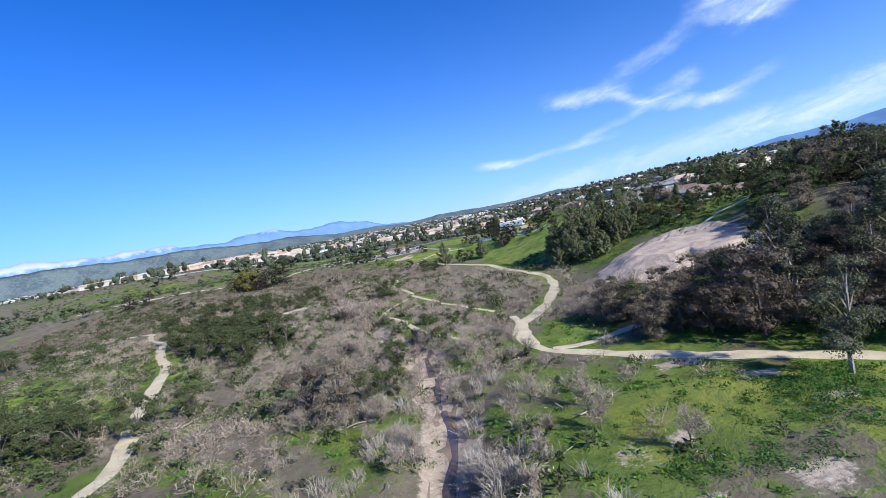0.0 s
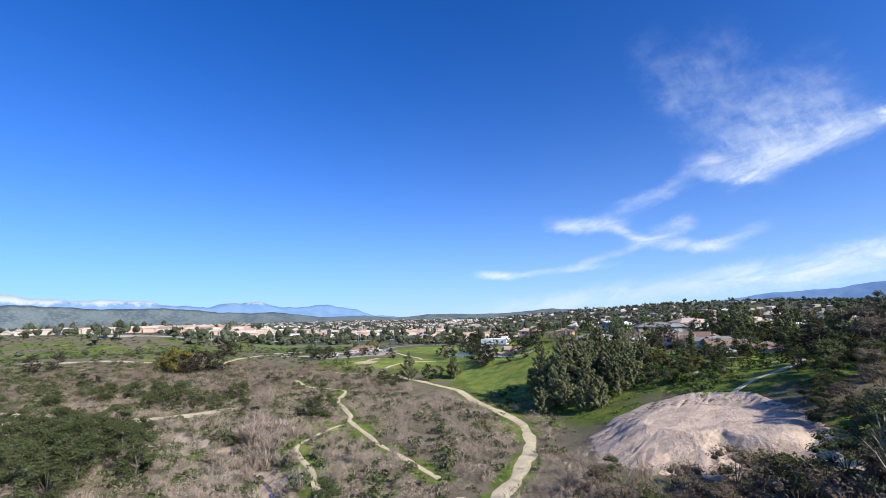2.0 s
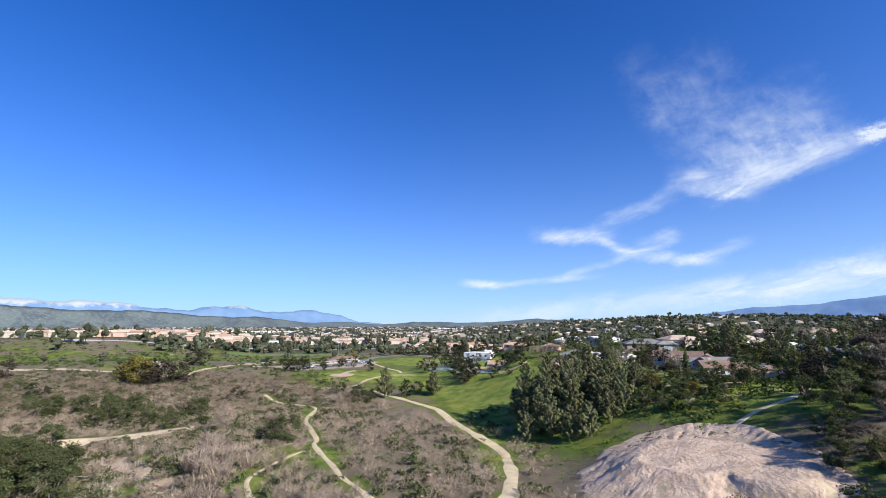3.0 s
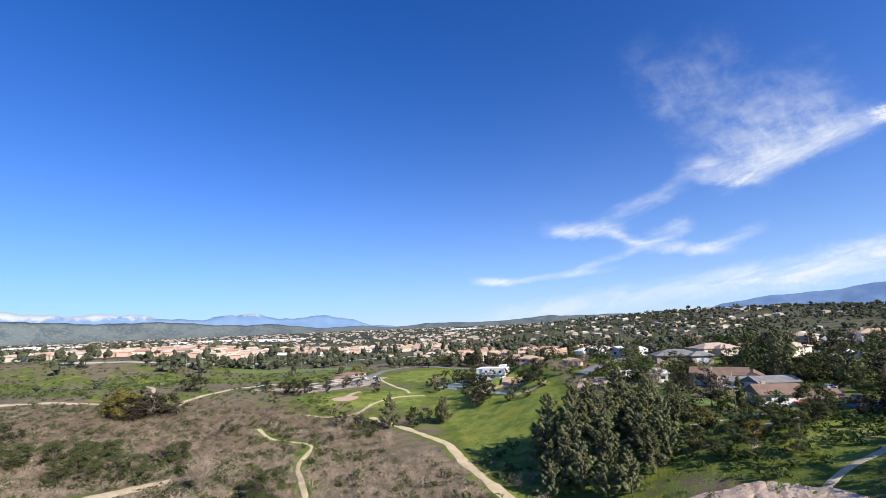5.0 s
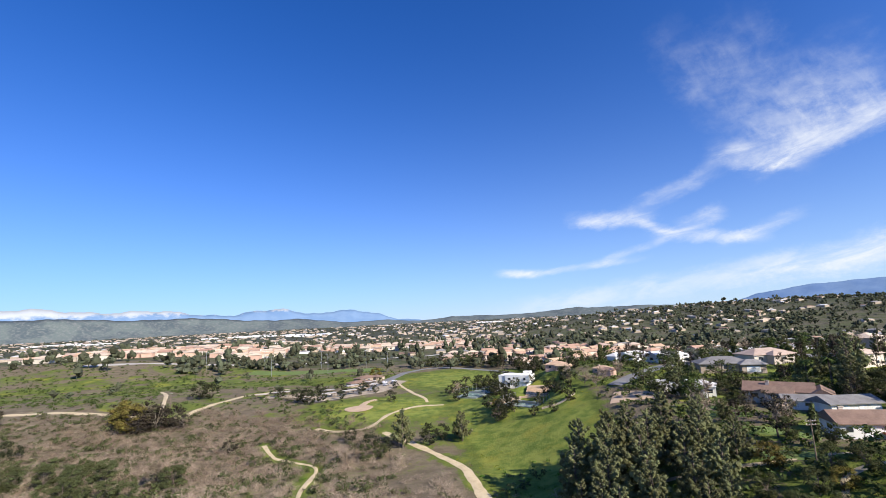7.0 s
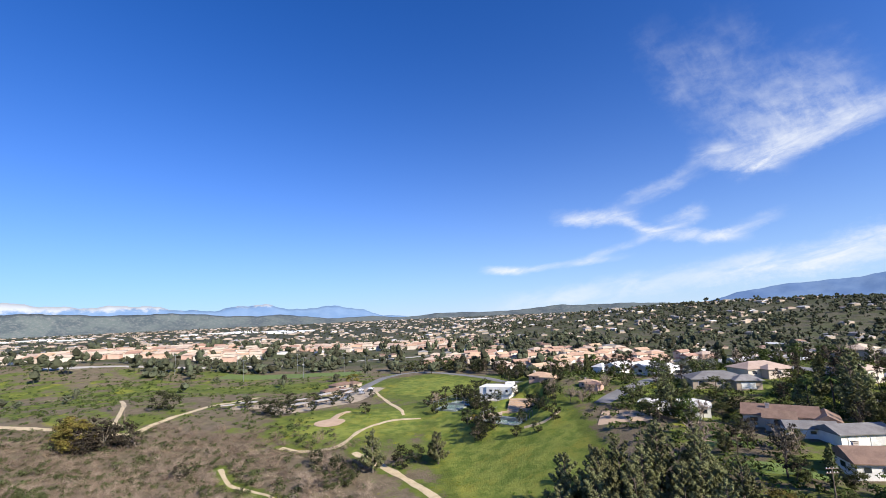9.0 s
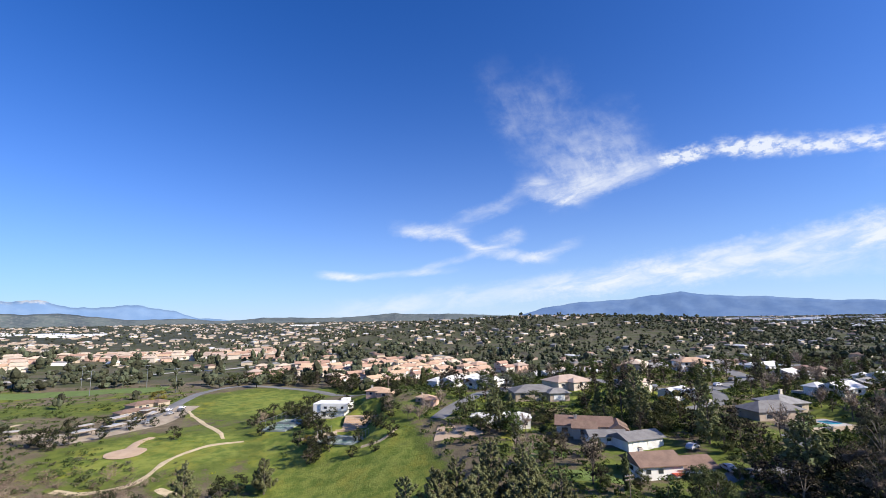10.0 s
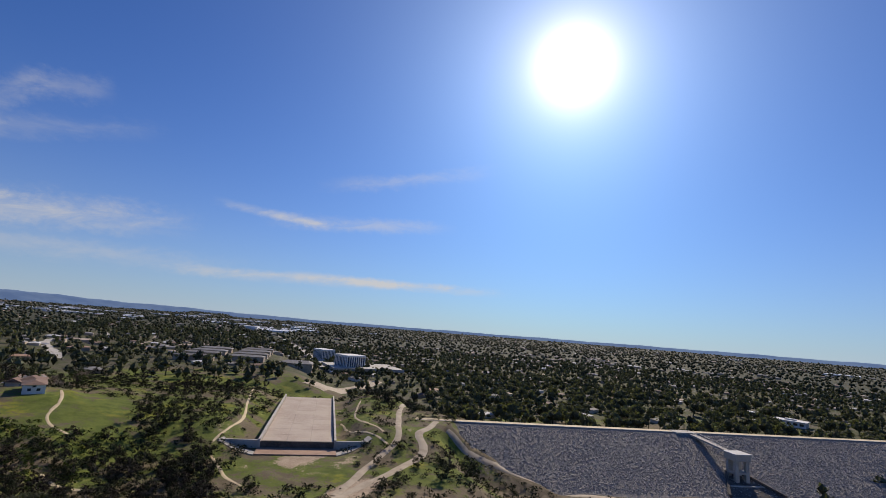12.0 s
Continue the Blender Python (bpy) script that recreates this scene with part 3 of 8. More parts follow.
    town = ss(350, 440, y) * np.where(x < -50, ss(400, 450, y), 1.0) + ss(95, 130, x) * ss(70, 110, y) * (1 - bump(x, y, 222, 92, 42, 32, 0, 4)) + ss(330, 420, r) * ss(40, 90, x) + ss(260, 330, x)
    return np.clip(green, 0, 1), np.clip(bare, 0, 1), np.clip(town, 0, 1) * (1 - near_town) * (1 - parks) * (1 - bump(x, y, 330, 40, 80, 95, 0, 4))


gx, gy = graded(-220, 320, 2.6, 4850), graded(-120, 360, 2.6, 4850)
GX, GY = np.meshgrid(gx, gy)
GZ = height(GX, GY)
nx, ny = len(gx), len(gy)
ii = (np.arange(ny - 1)[:, None] * nx + np.arange(nx - 1)[None]).ravel()
ground_mesh = mesh_from("ground", np.stack([GX, GY, GZ], -1).reshape(-1, 3), np.stack([ii, ii + 1, ii + nx + 1, ii + nx], -1), smooth=True)
cover_attr = ground_mesh.color_attributes.new("cover", "FLOAT_COLOR", "POINT")
cv = np.ones((nx * ny, 4), np.float32)
for k, w in enumerate(land_cover(GX.ravel(), GY.ravel())):
    cv[:, k] = w
cv[:, 3] = (ss(700, 1400, np.hypot(GX, GY)) * 0.85).ravel()
cover_attr.data.foreach_set("color", cv.ravel())
ground = tagged(new("ground", ground_mesh), "scrubby valley floor of green weeds, dry litter and bare earth", "ground", kind="structure")

gm = bpy.data.materials.new("ground_cover")
gm.use_nodes = True
gm.node_tree.nodes.clear()
G = Nodes(gm.node_tree)
geo = G.n("ShaderNodeNewGeometry").outputs["Position"]
att = G.n("ShaderNodeAttribute")
att.attribute_name = "cover"
sepc = G.n("ShaderNodeSeparateColor")
gm.node_tree.links.new(att.outputs["Color"], sepc.inputs[0])
n_big, n_mid, n_fine = G.noise(geo, 0.035, 5.0), G.noise(geo, 0.22, 5.0, 0.62), G.noise(geo, 1.6, 5.0, 0.7)
litter = G.mix(G.step(n_mid, 0.36, 0.64), (0.134, 0.105, 0.070), (0.194, 0.152, 0.106))
litter = G.mix(G.math("MULTIPLY", G.step(n_fine, 0.45, 0.7), 0.7), litter, (0.124, 0.116, 0.054))
grass = G.mix(G.step(n_mid, 0.35, 0.65), (0.082, 0.112, 0.022), (0.136, 0.164, 0.034))
grass = G.mix(G.step(n_fine, 0.5, 0.8), grass, (0.070, 0.088, 0.025))
grass = G.mix(G.math("MULTIPLY", G.step(G.noise(geo, 0.06, 6.0, 0.65), 0.55, 0.70), 0.75), grass, (0.27, 0.26, 0.032))
earth = G.mix(G.step(n_mid, 0.35, 0.65), (0.43, 0.335, 0.24), (0.33, 0.245, 0.17))
earth = G.mix(G.step(n_fine, 0.45, 0.75), earth, (0.53, 0.43, 0.325))
town_c = G.mix(G.step(G.noise(geo, 0.05, 5.0, 0.6), 0.42, 0.58), (0.074, 0.083, 0.037), (0.108, 0.098, 0.067))
town_c = G.mix(G.math("MULTIPLY", G.step(n_mid, 0.58, 0.7), 0.3), town_c, (0.15, 0.135, 0.11))
jit = G.math("ADD", G.math("MULTIPLY", G.math("SUBTRACT", n_mid, 0.5), 1.1), G.math("MULTIPLY", G.math("SUBTRACT", n_fine, 0.5), 0.7))
col = G.mix(G.step(G.math("ADD", sepc.outputs[0], jit), 0.35, 0.60), litter, grass)
fresh = G.mix(G.step(n_mid, 0.35, 0.65), (0.118, 0.170, 0.030), (0.235, 0.262, 0.056))
col = G.mix(G.math("MULTIPLY", G.step(G.math("ADD", sepc.outputs[0], G.math("MULTIPLY", jit, 0.3)), 0.80, 1.05), 0.85), col, fresh)
fresh_yellow = G.math("MULTIPLY", G.step(G.noise(geo, 0.085, 6.0, 0.7), 0.50, 0.66), G.step(sepc.outputs[0], 0.6, 0.9, 0.0, 0.6))
col = G.mix(fresh_yellow, col, (0.255, 0.235, 0.042))
col = G.mix(G.math("MULTIPLY", G.step(G.noise(geo, 0.11, 5.0, 0.65), 0.58, 0.72), 0.55), col, (0.085, 0.105, 0.030))
col = G.mix(G.step(G.math("ADD", sepc.outputs[1], jit), 0.48, 0.70), col, earth)
col = G.mix(G.step(G.math("ADD", sepc.outputs[2], G.math("MULTIPLY", jit, 0.3)), 0.4, 0.8), col, town_c)
far_woods = G.mix(G.step(G.noise(geo, 0.012, 6.0, 0.65), 0.4, 0.6), (0.040, 0.046, 0.030), (0.066, 0.068, 0.048))
col = G.mix(att.outputs["Alpha"], col, far_woods)
gp = G.n("ShaderNodeBsdfPrincipled")
G.plug(gp.inputs["Base Color"], col)
gp.inputs["Roughness"].default_value, gp.inputs["Specular IOR Level"].default_value = 0.95, 0.1
gb = G.n("ShaderNodeBump")
gb.inputs["Strength"].default_value, gb.inputs["Distance"].default_value = 0.9, 0.35
G.plug(gb.inputs["Height"], G.math("ADD", n_fine, n_mid))
G.plug(gp.inputs["Normal"], gb.outputs[0])
gm.node_tree.links.new(gp.outputs[0], G.n("ShaderNodeOutputMaterial").inputs[0])
ground_mesh.materials.append(gm)


def smooth_line(line, step=1.5):
    p = np.array(line, float)
    q = [p[0]]
    ext = np.vstack([2 * p[0] - p[1], p, 2 * p[-1] - p[-2]])
    for i in range(1, len(ext) - 2):
        a, b, c, d = ext[i - 1:i + 3]
        for t in np.linspace(0, 1, max(2, int(np.linalg.norm(c - b) / step)) + 1)[1:]:
            q.append(0.5 * (2 * b + (c - a) * t + (2 * a - 5 * b + 4 * c - d) * t * t + (3 * b - a - 3 * c + d) * t ** 3))
    return np.array(q)


def ribbon(name, line, width, mat, lift=0.10, ragged=0.4, seed=1, step=1.5, across=5, crown=0.0):
    """A strip laid on the land along a line, with an uneven edge."""
    rng = np.random.default_rng(seed)
    p = smooth_line(line, step)
    t = np.gradient(p, axis=0)
    t /= np.linalg.norm(t, axis=1)[:, None] + 1e-9
    nrm = np.stack([-t[:, 1], t[:, 0]], -1)
    def edge():
        w = rng.normal(0, 1, len(p))
        w = np.convolve(np.pad(w, 3, mode="edge"), np.ones(4) / 4, "same")[3:-3]
        return width / 2 * (1 + ragged * w)
    l, r = edge(), edge()
    rows = []
    for k in range(across):
        f = k / (across - 1)
        q = p + nrm * (l * (1 - f) - r * f)[:, None]
        z = height(q[:, 0], q[:, 1]) + lift * (0.15 if k in (0, across - 1) else 1.0) + crown * math.sin(math.pi * f)
        rows.append(np.column_stack([q, z]))
    v = np.stack(rows, 1).reshape(-1, 3)
    n = len(p)
    i = (np.arange(n - 1)[:, None] * across + np.arange(across - 1)[None]).ravel()
    return new(name, mesh_from(name, v, np.stack([i, i + across, i + across + 1, i + 1], -1), (mat,), True))


for k, (line, wide) in enumerate(TRAILS.values()):
    tagged(ribbon("trail", line, wide, M["trail"], seed=k), "pale sandy footpath worn through the scrub", "path", kind="structure")
water = ribbon("creek_water", CREEK, 1.3, M["water"], lift=0.22, ragged=0.5, seed=41)
tagged(water, "shallow brown creek water", "creek", kind="structure")
water = ribbon("creek_bed", CREEK, 3.4, M["mud"], lift=0.1, ragged=0.4, seed=40)
tagged(water, "muddy brown creek bed in an eroded gully", "creek", kind="structure")

# roads
ROADS = {
    "park_road": (((-66, 256), (-55, 280), (-51, 315), (-48, 350), (-37, 379), (-14, 383), (8, 364), (26, 336), (38, 310), (46, 285), (52, 262)), 6.5, "asphalt"),
    "house_road": (((52, 262), (75, 262), (98, 275), (117, 293), (140, 300), (190, 296)), 8.0, "asphalt"),
    "cul_de_sac": (((117, 293), (130, 240), (142, 205), (150, 190), (170, 182), (200, 190)), 6.5, "asphalt"),
    "drive": (((92, 110), (101, 109), (112, 106), (124, 109), (130, 117), (134, 125)), 4.5, "asphalt"),
    "hill_street": (((52, 183), (60, 192), (70, 201), (80, 209), (92, 213), (99, 224), (106, 240), (112, 262), (117, 293)), 5.5, "asphalt"),
    "mid_street": (((122, 168), (133, 161), (144, 162), (154, 163), (164, 172), (170, 182)), 5.0, "asphalt"),
    "dam_road": (((122, 18), (128, 12), (137, 3), (147, -10), (158, -22), (165, -31), (173, -35), (183, -37), (192, -46), (202, -54)), 3.2, "track"),
    "upper_street": (((190, 296), (215, 265), (222, 230), (212, 200), (200, 190)), 8.0, "asphalt"),
    "east_street": (((222, 230), (260, 222), (300, 205), (330, 170)), 8.0, "asphalt"),
    "toe_track": (((190, -54), (176, -64), (162, -78), (148, -94), (134, -125), (126, -160), (118, -200), (108, -250), (95, -300)), 3.6, "track"),
    "far_street": (((440, 150), (488, 164), (560, 190), (607, 194), (640, 186), (683, 172), (740, 172), (807, 185)), 9.0, "concrete"),
    "hill_track": (((560, 20), (590, 51), (615, 85), (640, 123), (700, 118), (830, 127)), 3.6, "track"),
    "ridge_track": (((520, 120), (575, 100), (615, 85), (690, 70), (760, 92)), 3.6, "track"),
    "avenue": (((620, -90), (700, -96), (850, -104), (1100, -116), (1560, -137)), 13.0, "concrete"),
    "valley_road": (((-330, 400), (-262, 418), (-215, 432), (-180, 458), (-135, 492), (-91, 506), (-40, 520), (20, 545)), 9.0, "concrete"),
    "bank_road": (((133, 10), (145, 1), (157, -7), (167, -15), (179.5, -26), (198, -33.5), (228, -45), (262, -62), (300, -82)), 2.6, "track"),
}
for k, (nm, (line, wide, m)) in enumerate(ROADS.items()):
    tagged(ribbon("road", line, wide, M[m], lift=0.2, ragged=0.04 if m != "track" else 0.2, seed=60 + k, step=3), {"asphalt": "grey asphalt road", "concrete": "pale concrete driveway", "track": "wide pale dirt service track"}[m], "road", kind="structure")

# ---- plants: building blocks ----
def tube(pts, radii, sides=5):
    """A tapered tube through points: verts, triangles."""
    pts, radii = np.asarray(pts, float), np.asarray(radii, float)
    t = np.gradient(pts, axis=0)
    t /= np.linalg.norm(t, axis=1)[:, None] + 1e-9
    a = np.cross(t, (0.31, 0.87, 0.11))
    a /= np.linalg.norm(a, axis=1)[:, None] + 1e-9
    b = np.cross(t, a)
    ang = np.linspace(0, 2 * np.pi, sides, endpoint=False)
    v = pts[:, None] + radii[:, None, None] * (np.cos(ang)[None, :, None] * a[:, None] + np.sin(ang)[None, :, None] * b[:, None])
    f = []
    for i in range(len(pts) - 1):
        for j in range(sides):
            p, q = i * sides + j, i * sides + (j + 1) % sides
            f += [(p, q, q + sides), (p, q + sides, p + sides)]
    return v.reshape(-1, 3), np.array(f)


def join(parts):
    vs, fs, n = [], [], 0
    for v, f in parts:
        vs.append(v)
        fs.append(f + n)
        n += len(v)
    return np.concatenate(vs), np.concatenate(fs)


def leaves(rng, at, out, size, long=1.5):
    """A small blade at each place, turned roughly outwards."""
    n = len(at)
    nrm = out + rng.normal(0, 0.9, (n, 3))
    nrm /= np.linalg.norm(nrm, axis=1)[:, None] + 1e-9
    u = np.cross(nrm, rng.normal(0, 1, (n, 3)))
    u /= np.linalg.norm(u, axis=1)[:, None] + 1e-9
    w = np.cross(nrm, u)
    s = size * rng.uniform(0.6, 1.35, (n, 1))
    v = np.stack([at - u * s * long * 0.5, at + u * s * long * 0.35 + w * s * 0.55, at + u * s * long * 0.5 - w * s * 0.45], 1).reshape(-1, 3)
    return v, np.arange(n * 3).reshape(-1, 3)


def clumps(rng, mids, radii, n, size, flat=0.75, long=1.5):
    """Leaves over a number of rounded clumps."""
    share = radii ** 2 / (radii ** 2).sum()
    k = rng.choice(len(mids), n, p=share)
    d = rng.normal(0, 1, (n, 3))
    d /= np.linalg.norm(d, axis=1)[:, None]
    d[:, 2] = np.where(rng.random(n) < 0.7, np.abs(d[:, 2]), d[:, 2])
    r = radii[k] * rng.uniform(0.55, 1.12, n)
    at = mids[k] + d * r[:, None] * (1, 1, flat)
    return leaves(rng, at, d + (0, 0, 0.35), size, long)


def ball(sub):
    bm = bmesh.new()
    bmesh.ops.create_icosphere(bm, subdivisions=sub, radius=1.0)
    bm.verts.ensure_lookup_table()
    out = np.array([v.co[:] for v in bm.verts]), np.array([[v.index for v in f.verts] for f in bm.faces])
    bm.free()
    return out


OCTA = np.array([(1, 0, 0), (-1, 0, 0), (0, 1, 0), (0, -1, 0), (0, 0, 1), (0, 0, -1)], float)
BALLS = {1: ball(1), 0: (OCTA, np.array([(0, 2, 4), (2, 1, 4), (1, 3, 4), (3, 0, 4), (2, 0, 5), (1, 2, 5), (3, 1, 5), (0, 3, 5)]))}


def cores(rng, mids, radii, flat=0.75, sub=1, fill=0.8):
    """The dense inner part of each clump: a lumpy body under the leaves."""
    v, f = BALLS[sub]
    out = []
    for m, r in zip(mids, radii):
        w = v * (r * fill) * rng.uniform(0.72, 1.18, (len(v), 1)) * (1, 1, flat)
        out.append((w + m, f))
    return join(out)


def tree_parts(kind, h, seed, n, leaf):
    """Trunk and crown arrays of a tree h metres tall."""
    rng = np.random.default_rng(seed)
    wood = []
    if kind == "broad":
        spread = h * rng.uniform(0.40, 0.52)
        fork = h * rng.uniform(0.2, 0.3)
        lean = rng.normal(0, 0.05 * h, 2)
        wood.append(tube([(0, 0, -0.5), (0, 0, 0.05 * h), (lean[0] * 0.4, lean[1] * 0.4, fork), (lean[0], lean[1], h * 0.62)], np.array([0.026, 0.019, 0.013, 0.005]) * h, 6))
        m = rng.integers(22, 29)
        d = rng.normal(0, 1, (m, 3))
        d /= np.linalg.norm(d, axis=1)[:, None]
        wide = spread * rng.uniform(0.55, 0.86, m)
        mids = np.column_stack([d[:, 0] * wide + lean[0], d[:, 1] * wide + lean[1], h * 0.47 + d[:, 2] * h * 0.37])
        rad = rng.uniform(0.24, 0.40, m) * spread
        for c in mids[:9]:
            wood.append(tube([(lean[0] * 0.4, lean[1] * 0.4, fork * rng.uniform(0.8, 1.1)), (c * 0.55 + np.array((0, 0, h * 0.2))), c], np.array([0.011, 0.007, 0.003]) * h, 3))
        crown = join([clumps(rng, mids, rad, n, leaf), cores(rng, mids, rad, 0.75, 1 if n > 1000 else 0, 0.46)])
    elif kind == "gum":
        spread = h * rng.uniform(0.24, 0.32)
        bend = rng.normal(0, 0.06 * h, (4, 2))
        spine = [(0, 0, -0.5), (*bend[0] * 0.3, h * 0.2), (*bend[1] * 0.6, h * 0.45), (*bend[2], h * 0.72), (*bend[3], h * 0.9)]
        wood.append(tube(spine, np.array([0.024, 0.018, 0.013, 0.008, 0.003]) * h, 6))
        m = rng.integers(15, 22)
        zz = rng.uniform(0.22, 0.96, m)
        ang = rng.uniform(0, 6.28, m)
        rr = spread * rng.uniform(0.35, 1.0, m) * np.sqrt(np.clip(1.25 - zz, 0.1, 1))
        cx = np.interp(zz, (0, 0.9), (0, bend[3][0]))
        cy = np.interp(zz, (0, 0.9), (0, bend[3][1]))
        mids = np.column_stack([cx + np.cos(ang) * rr, cy + np.sin(ang) * rr, zz * h])
        rad = rng.uniform(0.22, 0.40, m) * spread
        for c, z in zip(mids, zz):
            b = np.array([np.interp(max(0.2, z - 0.25), (0, 0.9), (0, bend[3][0])), np.interp(max(0.2, z - 0.25), (0, 0.9), (0, bend[3][1])), max(0.2, z - 0.25) * h])
            wood.append(tube([b, (b + c) / 2 + (0, 0, 0.04 * h), c], np.array([0.008, 0.005, 0.002]) * h, 3))
        crown = join([clumps(rng, mids, rad, n, leaf, 0.85, 2.0), cores(rng, mids, rad, 0.85, 1 if n > 1000 else 0, 0.45)])
    elif kind == "pine":
        wood.append(tube([(0, 0, -0.5), (0.01 * h, 0, h * 0.3), (0.0, 0.02 * h, h * 0.6), (0, 0, h * 0.97)], np.array([0.026, 0.02, 0.012, 0.003]) * h, 6))
        m = 46
        zz = np.linspace(0.08, 0.97, m) + rng.normal(0, 0.012, m)
        ang = np.arange(m) * 2.4 + rng.normal(0, 0.4, m)
        reach = h * 0.29 * np.clip(1.06 - zz, 0.04, 1) ** 0.6 * rng.uniform(0.65, 1.2, m)
        mids, rad = [], []
        for z, a, r in zip(zz, ang, reach):
            tip = np.array((math.cos(a) * r, math.sin(a) * r, z * h + r * 0.55))
            wood.append(tube([(0, 0, z * h), tip * (0.5, 0.5, 1) - (0, 0, r * 0.2), tip], np.array([0.007, 0.005, 0.002]) * h, 3))
            for f in (0.5, 0.8, 1.05):
                mids.append((tip[0] * f, tip[1] * f, z * h + r * 0.55 * f * f))
                rad.append(max(0.028 * h, r * 0.24))
        mids, rad = np.array(mids), np.array(rad)
        crown = join([clumps(rng, mids, rad, n, leaf, 1.15, 2.4), cores(rng, mids, rad, 1.1, 1 if n > 1000 else 0, 0.8)])
    elif kind == "cypress":
        wood.append(tube([(0, 0, -0.5), (0, 0, h * 0.5), (0, 0, h * 0.95)], np.array([0.02, 0.014, 0.004]) * h, 5))
        m = 26
        zz = np.linspace(0.08, 0.95, m)
        ang = rng.uniform(0, 6.28, m)
        w = h * 0.085 * np.clip(np.sin(np.clip(zz, 0, 1) ** 0.8 * 3.0) + 0.25, 0.12, 1.3)
        mids = np.column_stack([np.cos(ang) * w * 0.4, np.sin(ang) * w * 0.4, zz * h])
        crown = join([clumps(rng, mids, w, n, leaf, 1.5, 2.0), cores(rng, mids, w, 1.4, 1 if n > 1000 else 0, 0.8)])
    elif kind == "palm":
        wood.append(tube([(0, 0, -0.5), (0.02 * h, 0, h * 0.5), (0.03 * h, 0.01 * h, h * 0.86)], np.array([0.028, 0.02, 0.018]) * h, 7))
        vs, fs = [], []
        top = np.array((0.03 * h, 0.01 * h, h * 0.86))
        for a in np.arange(26) * 2.4:
            up = rng.uniform(-0.4, 1.0)
            ln = h * rng.uniform(0.18, 0.24)
            d, s = np.array((math.cos(a), math.sin(a), 0)), np.array((-math.sin(a), math.cos(a), 0))
            for k in range(5):
                f0, f1 = k / 5, (k + 1) / 5
                p0 = top + d * ln * f0 + np.array((0, 0, ln * (up * f0 - (0.6 + 0.3 * up) * f0 * f0)))
                p1 = top + d * ln * f1 + np.array((0, 0, ln * (up * f1 - (0.6 + 0.3 * up) * f1 * f1)))
                w0, w1 = ln * 0.13 * math.sin(0.3 + 2.7 * f0), ln * 0.13 * math.sin(0.3 + 2.7 * f1)
                vs.append(np.array([p0 - s * w0 - (0, 0, w0 * 0.5), p1 - s * w1 - (0, 0, w1 * 0.5), p1, p0, p1 + s * w1 - (0, 0, w1 * 0.5), p0 + s * w0 - (0, 0, w0 * 0.5)]))
                fs.append(np.array([(0, 1, 2), (0, 2, 3), (3, 2, 4), (3, 4, 5)]))
        crown = join(list(zip(vs, fs)))
    else:  # bare
        wood.append(tube([(0, 0, -0.5), (0.02 * h, 0, h * 0.25), (0, 0.04 * h, h * 0.5)], np.array([0.02, 0.014, 0.008]) * h, 6))
        twigs = []
        for _ in range(16):
            a, e, r = rng.uniform(0, 6.28), rng.uniform(0.35, 1.3), h * rng.uniform(0.3, 0.55)
            b = np.array((0, 0, h * rng.uniform(0.15, 0.5)))
            tip = b + r * np.array((math.cos(a) * math.cos(e), math.sin(a) * math.cos(e), math.sin(e)))
            wood.append(tube([b, (b + tip) / 2 + rng.normal(0, 0.03 * h, 3), tip], np.array([0.007, 0.0045, 0.002]) * h, 4))
            for _ in range(max(4, n // 16)):
                o = b + (tip - b) * rng.uniform(0.3, 1.0)
                e2 = o + rng.normal(0, 0.10 * h, 3) + (0, 0, 0.08 * h)
                s = rng.normal(0, leaf, 3)
                twigs.append((np.array([o - s, o + s, e2]), np.array([(0, 1, 2)])))
        crown = join(twigs)
    return join(wood), crown


def tree(name, label, kind, h, seed, n, leaf, leafmat, barkmat="bark", category="tree"):
    """One tree: trunk with limbs, and crown."""
    root = thing(name, label, category)
    (wv, wf), (cv2, cf) = tree_parts(kind, h, seed, n, leaf)
    for nm, v, f, mt in (("trunk", wv, wf, barkmat), ("crown", cv2, cf, leafmat)):
        ob = new(nm, mesh_from(nm, v, f, (M[mt],)))
        ob.parent = root
    return root


STOCK = {}


def stock(key, name, label, variants, **kw):
    STOCK[key] = [(name, label, dict(kw, seed=kw.get("seed", 1) + i)) for i in range(variants)]


def plant(key, x, y, size=None, rng=random, dz=0.0):
    """Sets a tree of that kind on the land; the first of each kind is the model of the others."""
    row = STOCK[key]
    k = rng.randrange(len(row))
    if isinstance(row[k], tuple):
        nm, label, kw = row[k]
        row[k] = (tree(nm, label, **kw), kw["h"])
        row[k] = [row[k][0], kw["h"], False]
    ob, h, used = row[k]
    s = (size or h) / h
    m = Matrix.LocRotScale((x, y, hz(x, y) + dz), Euler((0, 0, rng.uniform(0, 6.28))), (s * rng.uniform(0.9, 1.12), s * rng.uniform(0.9, 1.12), s))
    if not used:
        ob.matrix_basis = m
        row[k][2] = True
        return ob
    made = copy_thing(ob, Matrix.Identity(4))
    made.matrix_basis = m
    return made


stock("pine", "pine_tree", "tall dense dark green pine with upswept boughs", 4, kind="pine", h=18, seed=11, n=6200, leaf=0.20, leafmat="pine")
stock("oak", "oak_tree", "broad dark green evergreen oak with dense crown", 4, kind="broad", h=9, seed=31, n=3700, leaf=0.19, leafmat="oak")
stock("gum", "gum_tree", "tall grey-green gum tree with pale trunk", 4, kind="gum", h=17, seed=51, n=5200, leaf=0.20, leafmat="euc", barkmat="palebark")
stock("rust", "broadleaf_tree", "bushy tree with rusty brown-green leaves", 4, kind="broad", h=11, seed=71, n=5200, leaf=0.165, leafmat="rust")
